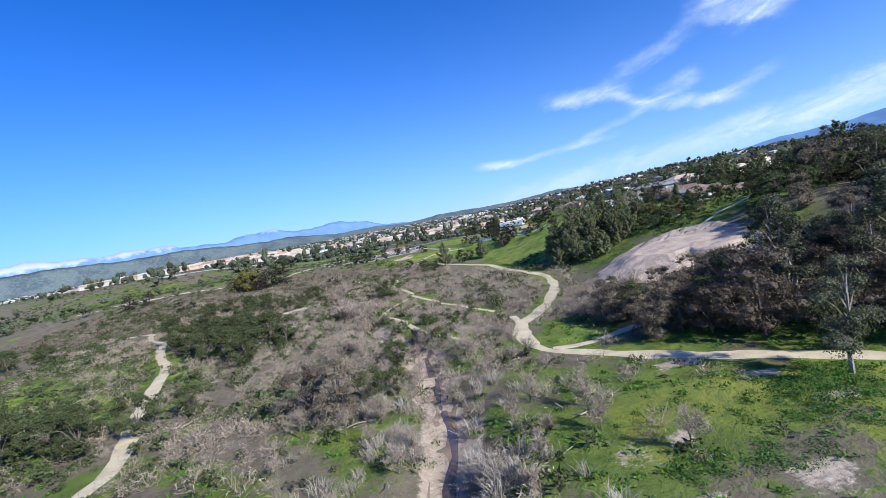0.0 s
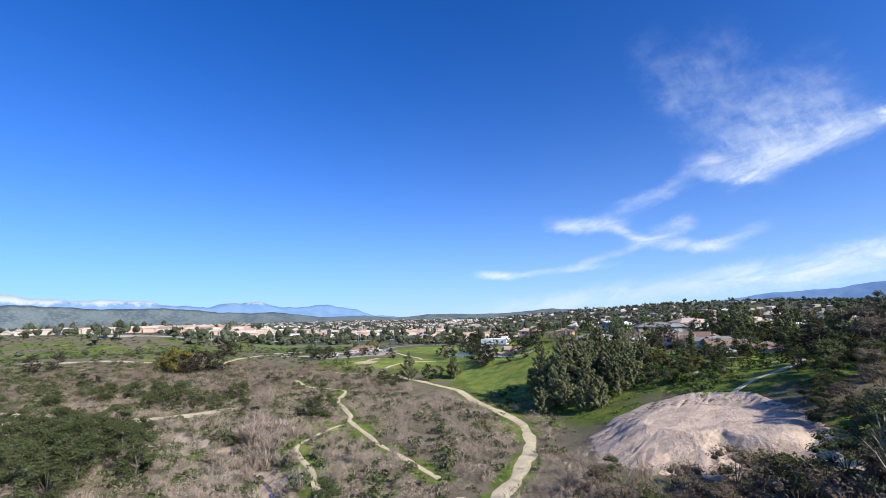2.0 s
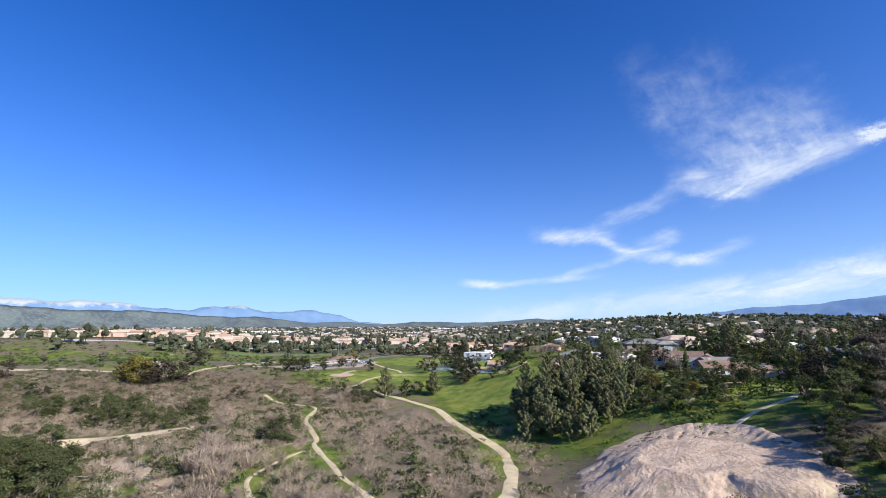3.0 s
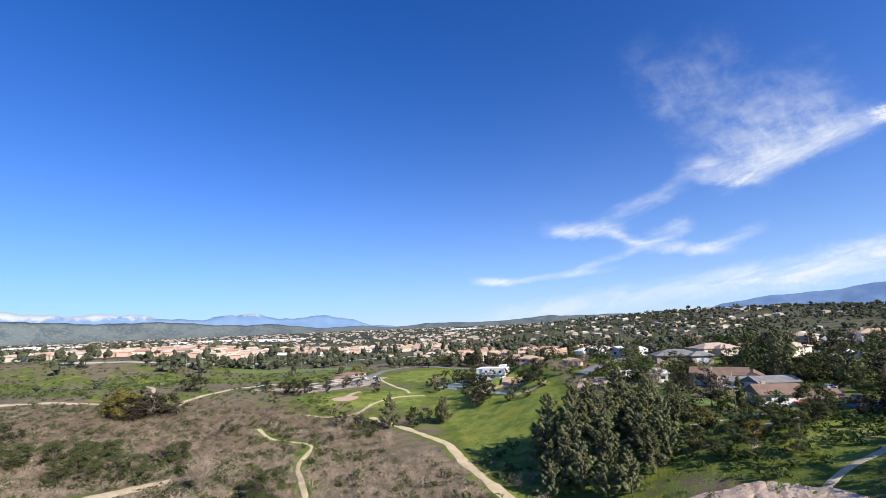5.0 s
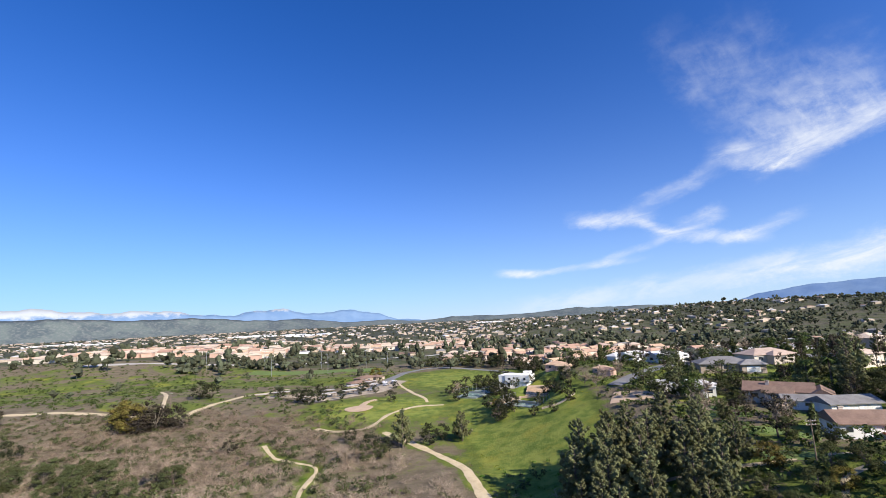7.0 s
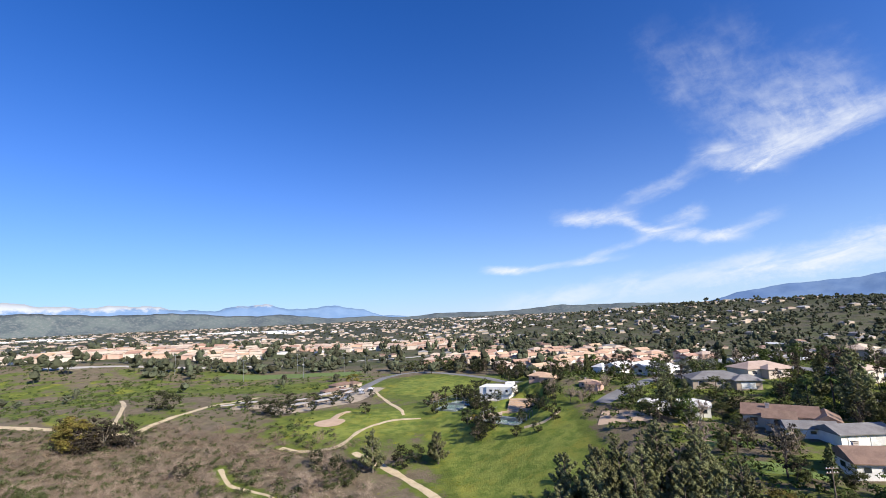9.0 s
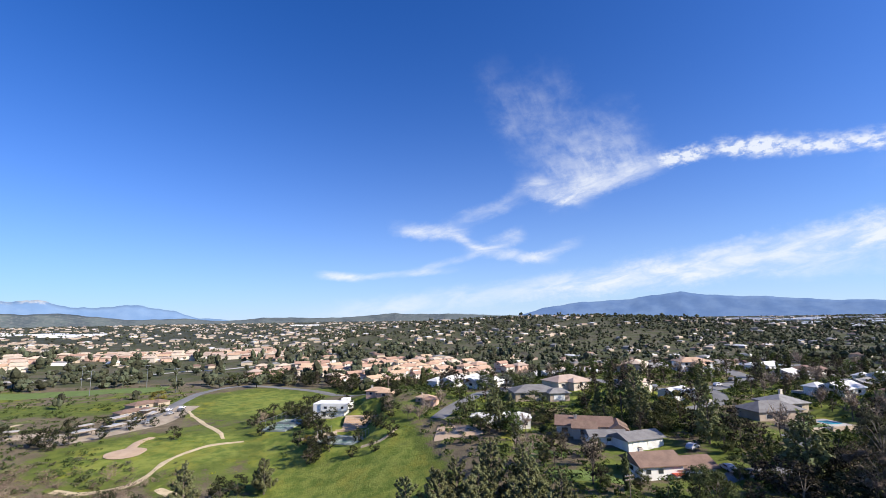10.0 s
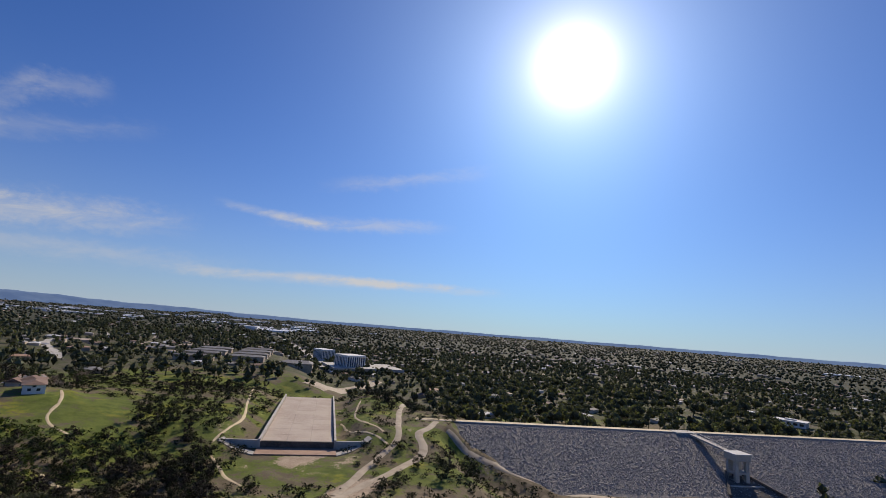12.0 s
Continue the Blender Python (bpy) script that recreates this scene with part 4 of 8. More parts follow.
stock("gold", "flowering_tree", "small tree covered in golden yellow blossom", 2, kind="broad", h=6, seed=91, n=2200, leaf=0.2, leafmat="gold")
stock("silver", "olive_tree", "silvery grey-green rounded olive tree", 2, kind="broad", h=6, seed=95, n=2400, leaf=0.2, leafmat="silver")
stock("bare", "bare_tree", "leafless grey tree with a spray of thin twigs", 3, kind="bare", h=8, seed=101, n=1100, leaf=0.020, leafmat="twig")
stock("palm", "palm_tree", "slender fan palm with green fronds", 2, kind="palm", h=12, seed=111, n=0, leaf=0.3, leafmat="palm")
stock("mid_oak", "garden_tree", "rounded dark green garden tree", 5, kind="broad", h=8, seed=131, n=600, leaf=0.37, leafmat="oak")
stock("mid_garden", "garden_tree", "leafy mid green garden tree", 4, kind="broad", h=7, seed=151, n=600, leaf=0.34, leafmat="garden")
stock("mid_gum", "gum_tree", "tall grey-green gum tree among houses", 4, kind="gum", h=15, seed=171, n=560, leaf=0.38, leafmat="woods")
stock("mid_rust", "woodland_tree", "bushy tree with rusty leaves in the woods, darkened as in shade", 4, kind="broad", h=10, seed=271, n=640, leaf=0.42, leafmat="woods", barkmat="palebark")
stock("mid_woods", "evergreen_tree", "dark green evergreen tree with dense low crown, shade in its colour", 4, kind="broad", h=9, seed=291, n=640, leaf=0.40, leafmat="woodsoak")
stock("mid_pine", "pine_tree", "tall dark pine among houses", 3, kind="pine", h=14, seed=191, n=900, leaf=0.5, leafmat="pine")
stock("mid_cypress", "cypress_tree", "narrow dark green cypress", 2, kind="cypress", h=11, seed=211, n=420, leaf=0.5, leafmat="oak")
stock("mid_bare", "bare_tree", "leafless pale brown street tree", 2, kind="bare", h=8, seed=221, n=420, leaf=0.06, leafmat="twig")

KEEP_OFF = []      # circles (x, y, r) that plants keep out of


def blocked(x, y, margin=1.0):
    """Where no plant may stand: trails, roads, buildings, courts."""
    x, y = np.asarray(x, float), np.asarray(y, float)
    b = np.zeros(np.shape(x), bool)
    for line, wide in TRAILS.values():
        b |= near_line(x, y, line) < wide / 2 + margin
    for line, wide, _ in ROADS.values():
        b |= near_line(x, y, line) < wide / 2 + margin
    for cx, cy, r in KEEP_OFF:
        b |= np.hypot(x - cx, y - cy) < r + margin
    u, v = spill_uv(x, y)
    b |= (u > -42) & (u < 108) & (np.abs(v) < 17 + margin)
    b |= near_line(x, y, CREEK) < 0.8 + margin
    return b

# ---- buildings ----
def hip_roof(x0, x1, y0, y1, z, rise, eave=0.6, gable=False, thick=0.22):
    """A closed roof body over a rectangle: hipped or gabled, with eaves."""
    bm = bmesh.new()
    x0, x1, y0, y1 = x0 - eave, x1 + eave, y0 - eave, y1 + eave
    along = (x1 - x0) >= (y1 - y0)
    half = min(x1 - x0, y1 - y0) / 2
    inset = 0.02 if gable else half
    if along:
        r0, r1 = (x0 + inset, (y0 + y1) / 2, z + rise), (x1 - inset, (y0 + y1) / 2, z + rise)
    else:
        r0, r1 = ((x0 + x1) / 2, y0 + inset, z + rise), ((x0 + x1) / 2, y1 - inset, z + rise)
    low = [bm.verts.new((x, y, z - thick)) for x, y in ((x0, y0), (x1, y0), (x1, y1), (x0, y1))]
    up = [bm.verts.new((x, y, z)) for x, y in ((x0, y0), (x1, y0), (x1, y1), (x0, y1))]
    a, b = bm.verts.new(r0), bm.verts.new(r1)
    bm.faces.new(low[::-1])
    for i in range(4):
        bm.faces.new((low[i], low[(i + 1) % 4], up[(i + 1) % 4], up[i]))
    if along:
        for f in ((up[0], up[1], b, a), (up[1], up[2], b), (up[2], up[3], a, b), (up[3], up[0], a)):
            bm.faces.new(f)
    else:
        for f in ((up[0], up[1], a), (up[1], up[2], b, a), (up[2], up[3], b), (up[3], up[0], a, b)):
            bm.faces.new(f)
    return bm


def window(parent, x, y, z, w, h, side, frame_mat="frame"):
    """A window set in a wall: frame proud of it, pane within. side: the wall's outward axis."""
    sx, sy = {"x+": (1, 0), "x-": (-1, 0), "y+": (0, 1), "y-": (0, -1)}[side]
    def slab(u0, u1, z0, z1, d0, d1):
        if sx:
            return boxed(min(x + sx * d0, x + sx * d1), max(x + sx * d0, x + sx * d1), y + u0, y + u1, z0, z1)
        return boxed(x + u0, x + u1, min(y + sy * d0, y + sy * d1), max(y + sy * d0, y + sy * d1), z0, z1)
    fr = part("window", slab(-w / 2 - 0.1, w / 2 + 0.1, z - 0.1, z + h + 0.1, -0.05, 0.05), M[frame_mat], parent, "pale framed window")
    part("pane", slab(-w / 2, w / 2, z, z + h, 0.0, 0.07), M["glass"], fr, "dark glass pane")


def house(name, label, wings, wall, roof, windows=(), chimney=None, doors=(), garage=(), group="", category="house"):
    """A house of one or more wings (x0, x1, y0, y1, height, rise, gabled)."""
    root = thing(name, label, category, group)
    for x0, x1, y0, y1, h, rise, gable in wings:
        part("wall", boxed(x0, x1, y0, y1, -1.6, h), M[wall], root)
        if gable:
            bm = bmesh.new()
            along = (x1 - x0) >= (y1 - y0)
            for e in (0, 1):
                if along:
                    x = (x0 + 0.05, x1 - 0.05)[e]
                    tri = [(x, y0, h), (x, y1, h), (x, (y0 + y1) / 2, h + rise - 0.25)]
                else:
                    y = (y0 + 0.05, y1 - 0.05)[e]
                    tri = [(x0, y, h), (x1, y, h), ((x0 + x1) / 2, y, h + rise - 0.25)]
                bm.faces.new([bm.verts.new(p) for p in tri])
            bmesh.ops.solidify(bm, geom=bm.faces[:], thickness=0.12)
            part("gable", bm, M[wall], root)
        part("roof", hip_roof(x0, x1, y0, y1, h, rise, 0.7, gable), M[roof], root)
    for wdw in windows:
        window(root, *wdw)
    for x0, x1, y0, y1, z1 in doors:
        part("door", boxed(x0, x1, y0, y1, 0, z1), M["timber"], root, "dark wooden door")
    for x0, x1, y0, y1, z1 in garage:
        part("garage_door", boxed(x0, x1, y0, y1, 0, z1), M["frame"], root, "white garage door")
    if chimney:
        x, y, z = chimney
        bm = boxed(x - 0.55, x + 0.55, y - 0.4, y + 0.4, 0, z)
        box(bm, x - 0.65, x + 0.65, y - 0.5, y + 0.5, z - 0.25, z)
        part("chimney", bm, M["cream"], root, "stucco chimney stack")
    return root


def place(ob, x, y, turn, dz=0.0, size=1.0):
    ob.matrix_basis = Matrix.LocRotScale((x, y, hz(x, y) + dz), Euler((0, 0, radians(turn))), (size, size, size))
    return ob

# ---- dam, spillway, intake tower ----
def spillway():
    c = Matrix.LocRotScale((SPILL[0], SPILL[1], 18.0), Euler((0, 0, radians(SPILL[2]))), None)
    root = thing("spillway", "wide flat pale concrete spillway with low sill and side walls", "spillway")
    root.matrix_basis = c
    for i in range(10):
        for j in range(3):
            x0, y0 = 0.6 + i * 10.3, -13.2 + j * 8.8
            part("slab", boxed(x0, x0 + 10.26, y0, y0 + 8.76, -2.6, 0.0 - 0.01 * ((i * 7 + j * 3) % 4), 0.03), M["slab"], root)
    # sill darkened all over to paint in its shaded front
    part("sill", boxed(-0.6, 0.6, -13.4, 13.4, -3.5, 0.12, 0.05), M["shade_dark"], root, "concrete sill with shade put into its dark colour")
    part("apron", boxed(-9.6, -0.6, -14.3, 14.3, -3.6, -2.1, 0.05), M["redslab"], root, "reddish stained concrete apron")
    for s in (-1, 1):
        bm = bmesh.new()
        y0, y1 = s * 13.4, s * 14.2
        vs = [bm.verts.new(p) for p in ((-1, y0, -3), (106, y0, -3), (106, y0, 1.0), (20, y0, 1.4), (-1, y0, 1.0))]
        ws = [bm.verts.new((v.co.x, y1, v.co.z)) for v in vs]
        bm.faces.new(vs)
        bm.faces.new(ws[::-1])
        for i in range(5):
            bm.faces.new((vs[i], vs[(i + 1) % 5], ws[(i + 1) % 5], ws[i]))
        bmesh.ops.recalc_face_normals(bm, faces=bm.faces[:])
        part("side_wall", bm, M["concrete"], root)
        bm = bmesh.new()
        q = [bm.verts.new(p) for p in ((-0.6, s * 13.4, -3.6), (1.4, s * 28, -3.6), (1.4, s * 28, 0.1), (-0.6, s * 13.4, 0.5))]
        q += [bm.verts.new((v.co.x + 0.8, v.co.y, v.co.z)) for v in q]
        for f in ((0, 1, 2, 3), (7, 6, 5, 4), (3, 2, 6, 7), (0, 4, 5, 1), (1, 5, 6, 2), (4, 0, 3, 7)):
            bm.faces.new([q[i] for i in f])
        bmesh.ops.recalc_face_normals(bm, faces=bm.faces[:])
        part("wing_wall", bm, M["concrete"], root, "concrete wing wall beside the sill")
        bm = bmesh.new()
        far_u, last = (1.5 if s > 0 else 5.5), None
        for k in range(11):
            f = k / 10
            row = []
            for u, v in ((-10.2 + (far_u + 9.0) * f, 14.4 + 14.1 * f), (-6.0 + (far_u + 8.4) * f, 14.4 + 12.6 * f)):
                g = c @ Vector((u, s * v, 0))
                z = max(hz(g.x, g.y) + 0.2, 15.85) - 18.0
                row += [bm.verts.new((u, s * v, z)), bm.verts.new((u, s * v, z - 1.5))]
            if last:
                for i, j in ((0, 2), (2, 3), (1, 0)):
                    bm.faces.new((last[i], last[j], row[j], row[i]))
            last = row
        bmesh.ops.recalc_face_normals(bm, faces=bm.faces[:])
        part("wing_slab", bm, M["concrete"], root, "pale sloping concrete strip")
    return root


spillway()

DAM_A, DAM_B = Vector((208, -46, 0)), Vector((82, -473, 0))
dam_dir = (DAM_B - DAM_A).normalized()
dam_out = Vector((dam_dir.y, -dam_dir.x, 0))      # towards the basin
CREST = 20.5


def dam_point(s, drop):
    """A place on the basin-side face: s metres along, drop metres below the crest."""
    return DAM_A + dam_dir * s + dam_out * (drop * 2.45)


def dam():
    root = thing("dam", "earth dam faced with loose grey stone under a crest road", "dam")
    n, L = 60, (DAM_B - DAM_A).length
    prof = [(-40, 3.0), (-5.5, CREST), (0, CREST), (0.8, CREST - 0.3), (46, 2.0)]
    v = []
    for i in range(n + 1):
        o = DAM_A + dam_dir * (L * i / n)
        for d, z in prof:
            q = o + dam_out * d
            v.append((q.x, q.y, z))
    f = [(i * 5 + j, i * 5 + j + 1, i * 5 + j + 6, i * 5 + j + 5) for i in range(n) for j in range(4)]
    body = new("embankment", mesh_from("embankment", v, f, (M["riprap"],)))
    body.parent = root
    bm = bmesh.new()
    vs = []
    for i in range(n + 1):
        o = DAM_A + dam_dir * (L * i / n)
        for d, z in ((-5.0, CREST + 0.03), (-5.0, CREST + 0.16), (-0.4, CREST + 0.16), (-0.4, CREST + 0.03)):
            q = o + dam_out * d
            vs.append(bm.verts.new((q.x, q.y, z)))
    for i in range(n):
        for j in range(3):
            bm.faces.new((vs[i * 4 + j], vs[i * 4 + j + 1], vs[i * 4 + j + 5], vs[i * 4 + j + 4]))
    part("crest_road", bm, M["trail"], root, "pale dirt road along the crest")
    # kerb wall along the crest
    bm = bmesh.new()
    vs = []
    for i in range(n + 1):
        o = DAM_A + dam_dir * (L * i / n)
        for d, z in ((-0.4, CREST - 0.2), (-0.4, CREST + 0.28), (0.2, CREST + 0.28), (0.2, CREST - 0.2)):
            q = o + dam_out * d
            vs.append(bm.verts.new((q.x, q.y, z)))
    for i in range(n):
        for j in range(3):
            bm.faces.new((vs[i * 4 + j], vs[i * 4 + j + 1], vs[i * 4 + j + 5], vs[i * 4 + j + 4]))
    part("parapet", bm, M["concrete"], root, "low concrete kerb")
    # loose stones over the face
    rng = np.random.default_rng(5)
    m = 15000
    s, drop = rng.uniform(14, 310, m), rng.uniform(0.2, 16.5, m)
    base = np.array([(-1, -1, -0.5), (1, -0.8, -0.4), (0.9, 1, -0.5), (-0.8, 0.9, -0.4), (-0.5, -0.6, 0.7), (0.6, -0.4, 0.6), (0.4, 0.6, 0.75), (-0.55, 0.5, 0.6)])
    quads = np.array([(4, 5, 6, 7), (0, 1, 5, 4), (1, 2, 6, 5), (2, 3, 7, 6), (3, 0, 4, 7)])
    q = np.array(DAM_A)[None] + np.array(dam_dir)[None] * s[:, None] + np.array(dam_out)[None] * (0.8 + drop * 45.2 / 18.2)[:, None]
    q[:, 2] = CREST - 0.3 - drop
    size = rng.uniform(0.24, 0.48, m)
    ang = rng.uniform(0, 6.28, m)
    sc = rng.uniform(0.6, 1.3, (m, 1, 3)) * (1, 1, 0.6) * size[:, None, None]
    vv = base[None] * sc
    c, sn = np.cos(ang)[:, None], np.sin(ang)[:, None]
    vv = np.stack([vv[..., 0] * c - vv[..., 1] * sn, vv[..., 0] * sn + vv[..., 1] * c, vv[..., 2]], -1) + q[:, None]
    ff = (quads[None] + 8 * np.arange(m)[:, None, None]).reshape(-1, 4)
    st = new("riprap", mesh_from("riprap", vv.reshape(-1, 3), ff, (M["stone"],)))
    st.parent = root
    tagged(st, "loose grey stones", kind="stuff")


dam()


def earth_mound():
    """The heap of bare earth: a fine grid over the land, cut by small gullies."""
    n = 120
    x, y = np.meshgrid(np.linspace(16, 68, n), np.linspace(42, 92, n))
    w = heap_of(x, y) * ss(62, 57, x)
    flank = ss(1.05, 0.75, w) * ss(0.05, 0.3, w)
    ang = np.arctan2((y - 66) / 12, (x - 40) / 11.5)
    gully = np.abs(np.sin(ang * 31 + 1.6 * np.sin(ang * 9) + 0.25 * np.sin(x * 0.8) + 0.3 * np.sin(y * 0.9)))
    lump = 0.22 * np.sin(x * 1.9 + np.sin(y * 1.3)) * np.sin(y * 1.7 + np.sin(x * 0.9)) + 0.12 * np.sin(x * 3.7 + y) * np.sin(y * 4.1)
    z = height(x, y) + 0.1 + flank * (0.22 * gully * (0.6 + 0.4 * np.sin(ang * 7 + 1)) - 0.1) + 0.4 * lump * (0.10 + flank) * ss(0.1, 0.4, w) - 2.5 * ss(0.22, 0.0, w)
    i = (np.arange(n - 1)[:, None] * n + np.arange(n - 1)[None]).ravel()
    ob = new("earth_mound", mesh_from("earth_mound", np.stack([x, y, z], -1).reshape(-1, 3), np.stack([i, i + 1, i + n + 1, i + n], -1), (M["dirt"],), True))
    tagged(ob, "bare tan heap of eroded earth with flat top", "mound", kind="structure")


earth_mound()


def intake_tower():
    root = thing("intake_tower", "concrete outlet tower with open frame and footbridge to the crest", "tower")
    base = dam_point(145, 12.8)
    ang = math.degrees(math.atan2(dam_out.y, dam_out.x))
    root.matrix_basis = pose(base.x, base.y, 0, 0, 0, ang)
    part("footing", boxed(-4.5, 5.5, -8.5, 8.5, 1.5, 6.2, 0.1), M["concrete"], root)
    bm = bmesh.new()
    for s in (-1, 1):
        vs = [bm.verts.new(p) for p in ((-3.0, s * 4.2, 10.4), (11.0, s * 14.0, 4.6), (11.0, s * 14.0, 0.5), (-3.0, s * 4.2, 5.0))]
        ws = [bm.verts.new((v.co.x + 0.5, v.co.y - s * 0.7, v.co.z)) for v in vs]
        bm.faces.new(vs)
        bm.faces.new(ws[::-1])
        for i in range(4):
            bm.faces.new((vs[i], ws[i], ws[(i + 1) % 4], vs[(i + 1) % 4]))
    vs = [bm.verts.new(p) for p in ((-3.0, -4.2, 9.2), (-3.0, 4.2, 9.2), (11.0, 14.0, 3.6), (11.0, -14.0, 3.6))]
    bm.faces.new(vs)
    bmesh.ops.recalc_face_normals(bm, faces=bm.faces[:])
    part("wing_wall", bm, M["shade_dark"], root, "dark splayed concrete apron walls")
    for sx in (-1, 1):
        for sy in (-1, 1):
            part("column", boxed(sx * 2.2 - 0.75, sx * 2.2 + 0.75, sy * 2.6 - 0.9, sy * 2.6 + 0.9, 6.2, 15.8, 0.08), M["concrete"], root)
    part("cross_wall", boxed(-2.9, 2.9, -3.5, 3.5, 10.2, 11.2, 0.05), M["concrete"], root)
    part("back_wall", boxed(-2.9, -2.4, -3.4, 3.4, 6.2, 15.7), M["concrete"], root)
    part("head", boxed(-3.4, 3.4, -4.0, 4.0, 15.8, 18.5, 0.1), M["concrete"], root)
    part("head_slab", boxed(-3.9, 3.9, -4.5, 4.5, 18.5, 19.0, 0.05), M["paleroof"], root)
    run = 12.8 * 2.45
    bm = bmesh.new()
    vs = [bm.verts.new(p) for p in ((-3.3, -1.4, 18.4), (-3.3, 1.4, 18.4), (-run - 1, 1.8, CREST), (-run - 1, -1.8, CREST))]
    ws = [bm.verts.new((v.co.x, v.co.y, v.co.z - 0.9)) for v in vs]
    bm.faces.new(vs)
    bm.faces.new(ws[::-1])
    for i in range(4):
        bm.faces.new((vs[i], ws[i], ws[(i + 1) % 4], vs[(i + 1) % 4]))
    bmesh.ops.recalc_face_normals(bm, faces=bm.faces[:])
    part("footbridge", bm, M["concrete"], root)
    for s in (-1, 1):
        bm = bmesh.new()
        for k in range(9):
            x = -3.5 - k * (run - 3.5) / 8
            z = 18.4 + (CREST - 18.4) * k / 8
            box(bm, x - 0.05, x + 0.05, s * 1.45 - 0.05, s * 1.45 + 0.05, z, z + 1.1)
        vs = [bm.verts.new(p) for p in ((-3.5, s * 1.4, 19.4), (-3.5, s * 1.5, 19.4), (-run, s * 1.5, CREST + 1.0), (-run, s * 1.4, CREST + 1.0))]
        ws = [bm.verts.new((v.co.x, v.co.y, v.co.z + 0.1)) for v in vs]
        bm.faces.new(ws)
        for i in range(4):
            bm.faces.new((vs[i], vs[(i + 1) % 4], ws[(i + 1) % 4], ws[i]))
        part("railing", bm, M["metal"], root, "thin metal railing")
    part("abutment", boxed(-run - 5, -run + 1.5, -9, 3, CREST - 3, CREST + 0.3, 0.05), M["concrete"], root)


intake_tower()

# ---- park: ball field, parking canopies, courts, white house ----
def infield():
    x, y = -47.5, 225.5
    bm = bmesh.new()
    ring = [bm.verts.new((x + 6.3 * math.cos(a) * (1 + 0.03 * math.sin(5 * a)), y + 6.3 * math.sin(a), 0)) for a in np.linspace(0, 2 * math.pi, 40, endpoint=False)]
    mid = bm.verts.new((x, y, hz(x, y) + 0.22))
    for v in ring:
        v.co.z = hz(v.co.x, v.co.y) + 0.2
    for i in range(40):
        bm.faces.new((ring[i], ring[(i + 1) % 40], mid))
    ob = part("ball_field", bm, M["infield"], None)
    tagged(ob, "round clay infield in green grass", "field", kind="structure")
    tagged(ribbon("clay_way", ((-47.5, 231), (-47, 240), (-44, 246)), 3.4, M["infield"], lift=0.2), "short clay path to the infield", "path", kind="structure")


infield()


def flat_patch(name, line, width, mat, label, category, lift=0.16):
    tagged(ribbon(name, line, width, M[mat], lift=lift, ragged=0.04, across=7, step=3), label, category, kind="structure")


flat_patch("parking_lot", ((-82, 250), (-68, 260), (-56, 272), (-50, 292), (-48, 318)), 20, "track", "pale dirt yard among picnic roofs", "yard", 0.17)
flat_patch("picnic_yard", ((-104, 256), (-92, 261), (-84, 263)), 11, "track", "pale dirt picnic yard", "yard", 0.15)


def canopy(label, w, d, h=2.8):
    root = thing("canopy", label, "shelter", "park shelters")
    for sx in (-1, 1):
        for sy in (-1, 1):
            part("post", boxed(sx * (w / 2 - 0.5) - 0.1, sx * (w / 2 - 0.5) + 0.1, sy * (d / 2 - 0.5) - 0.1, sy * (d / 2 - 0.5) + 0.1, -0.4, h), M["timber"], root)
    part("roof", boxed(-w / 2, w / 2, -d / 2, d / 2, h, h + 0.3, 0.05), M["concrete"], root)
    part("fascia", boxed(-w / 2 - 0.05, w / 2 + 0.05, -d / 2 - 0.06, -d / 2 - 0.005, h - 0.25, h + 0.22), M["timber"], root)
    return root


shade = canopy("flat pale roofed park shelter on timber posts", 10, 5)
place(shade, -70, 256, 42, size=0.8)
for x, y, a, s in ((-61, 263, 48, 0.75), (-79, 251, 36, 0.6), (-57, 275, 60, 0.7), (-65, 283, 52, 0.9), (-54, 290, 66, 0.6), (-74, 268, 40, 0.7), (-96, 259, 15, 0.8), (-104, 254, 20, 0.6), (-58, 300, 70, 0.8)):
    o = copy_thing(shade, Matrix.Identity(4))
    place(o, x, y, a, size=s)
KEEP_OFF += [(-47.5, 225.5, 8.5), (-70, 254, 12), (-58, 268, 12), (-94, 259, 8), (-50, 282, 9)]

lodge = house("lodge", "low brown roofed park building", [(-9, 9, -5, 5, 3, 1.8, False), (5, 14, -9, 2, 3, 1.6, False)], "tanwall", "brown",
              [(-5, -5, 1, 2, 1.2, "y-"), (0, -5, 1, 2, 1.2, "y-")], category="building")
place(lodge, -66, 322, 50, 0, 0.75)
o = copy_thing(lodge, Matrix.Identity(4))
place(o, -66, 300, 42, size=0.65)
KEEP_OFF += [(-66, 322, 10), (-66, 300, 8), (-165, 393, 14), (-140, 396, 14), (-115, 397, 14), (-90, 397, 14)]


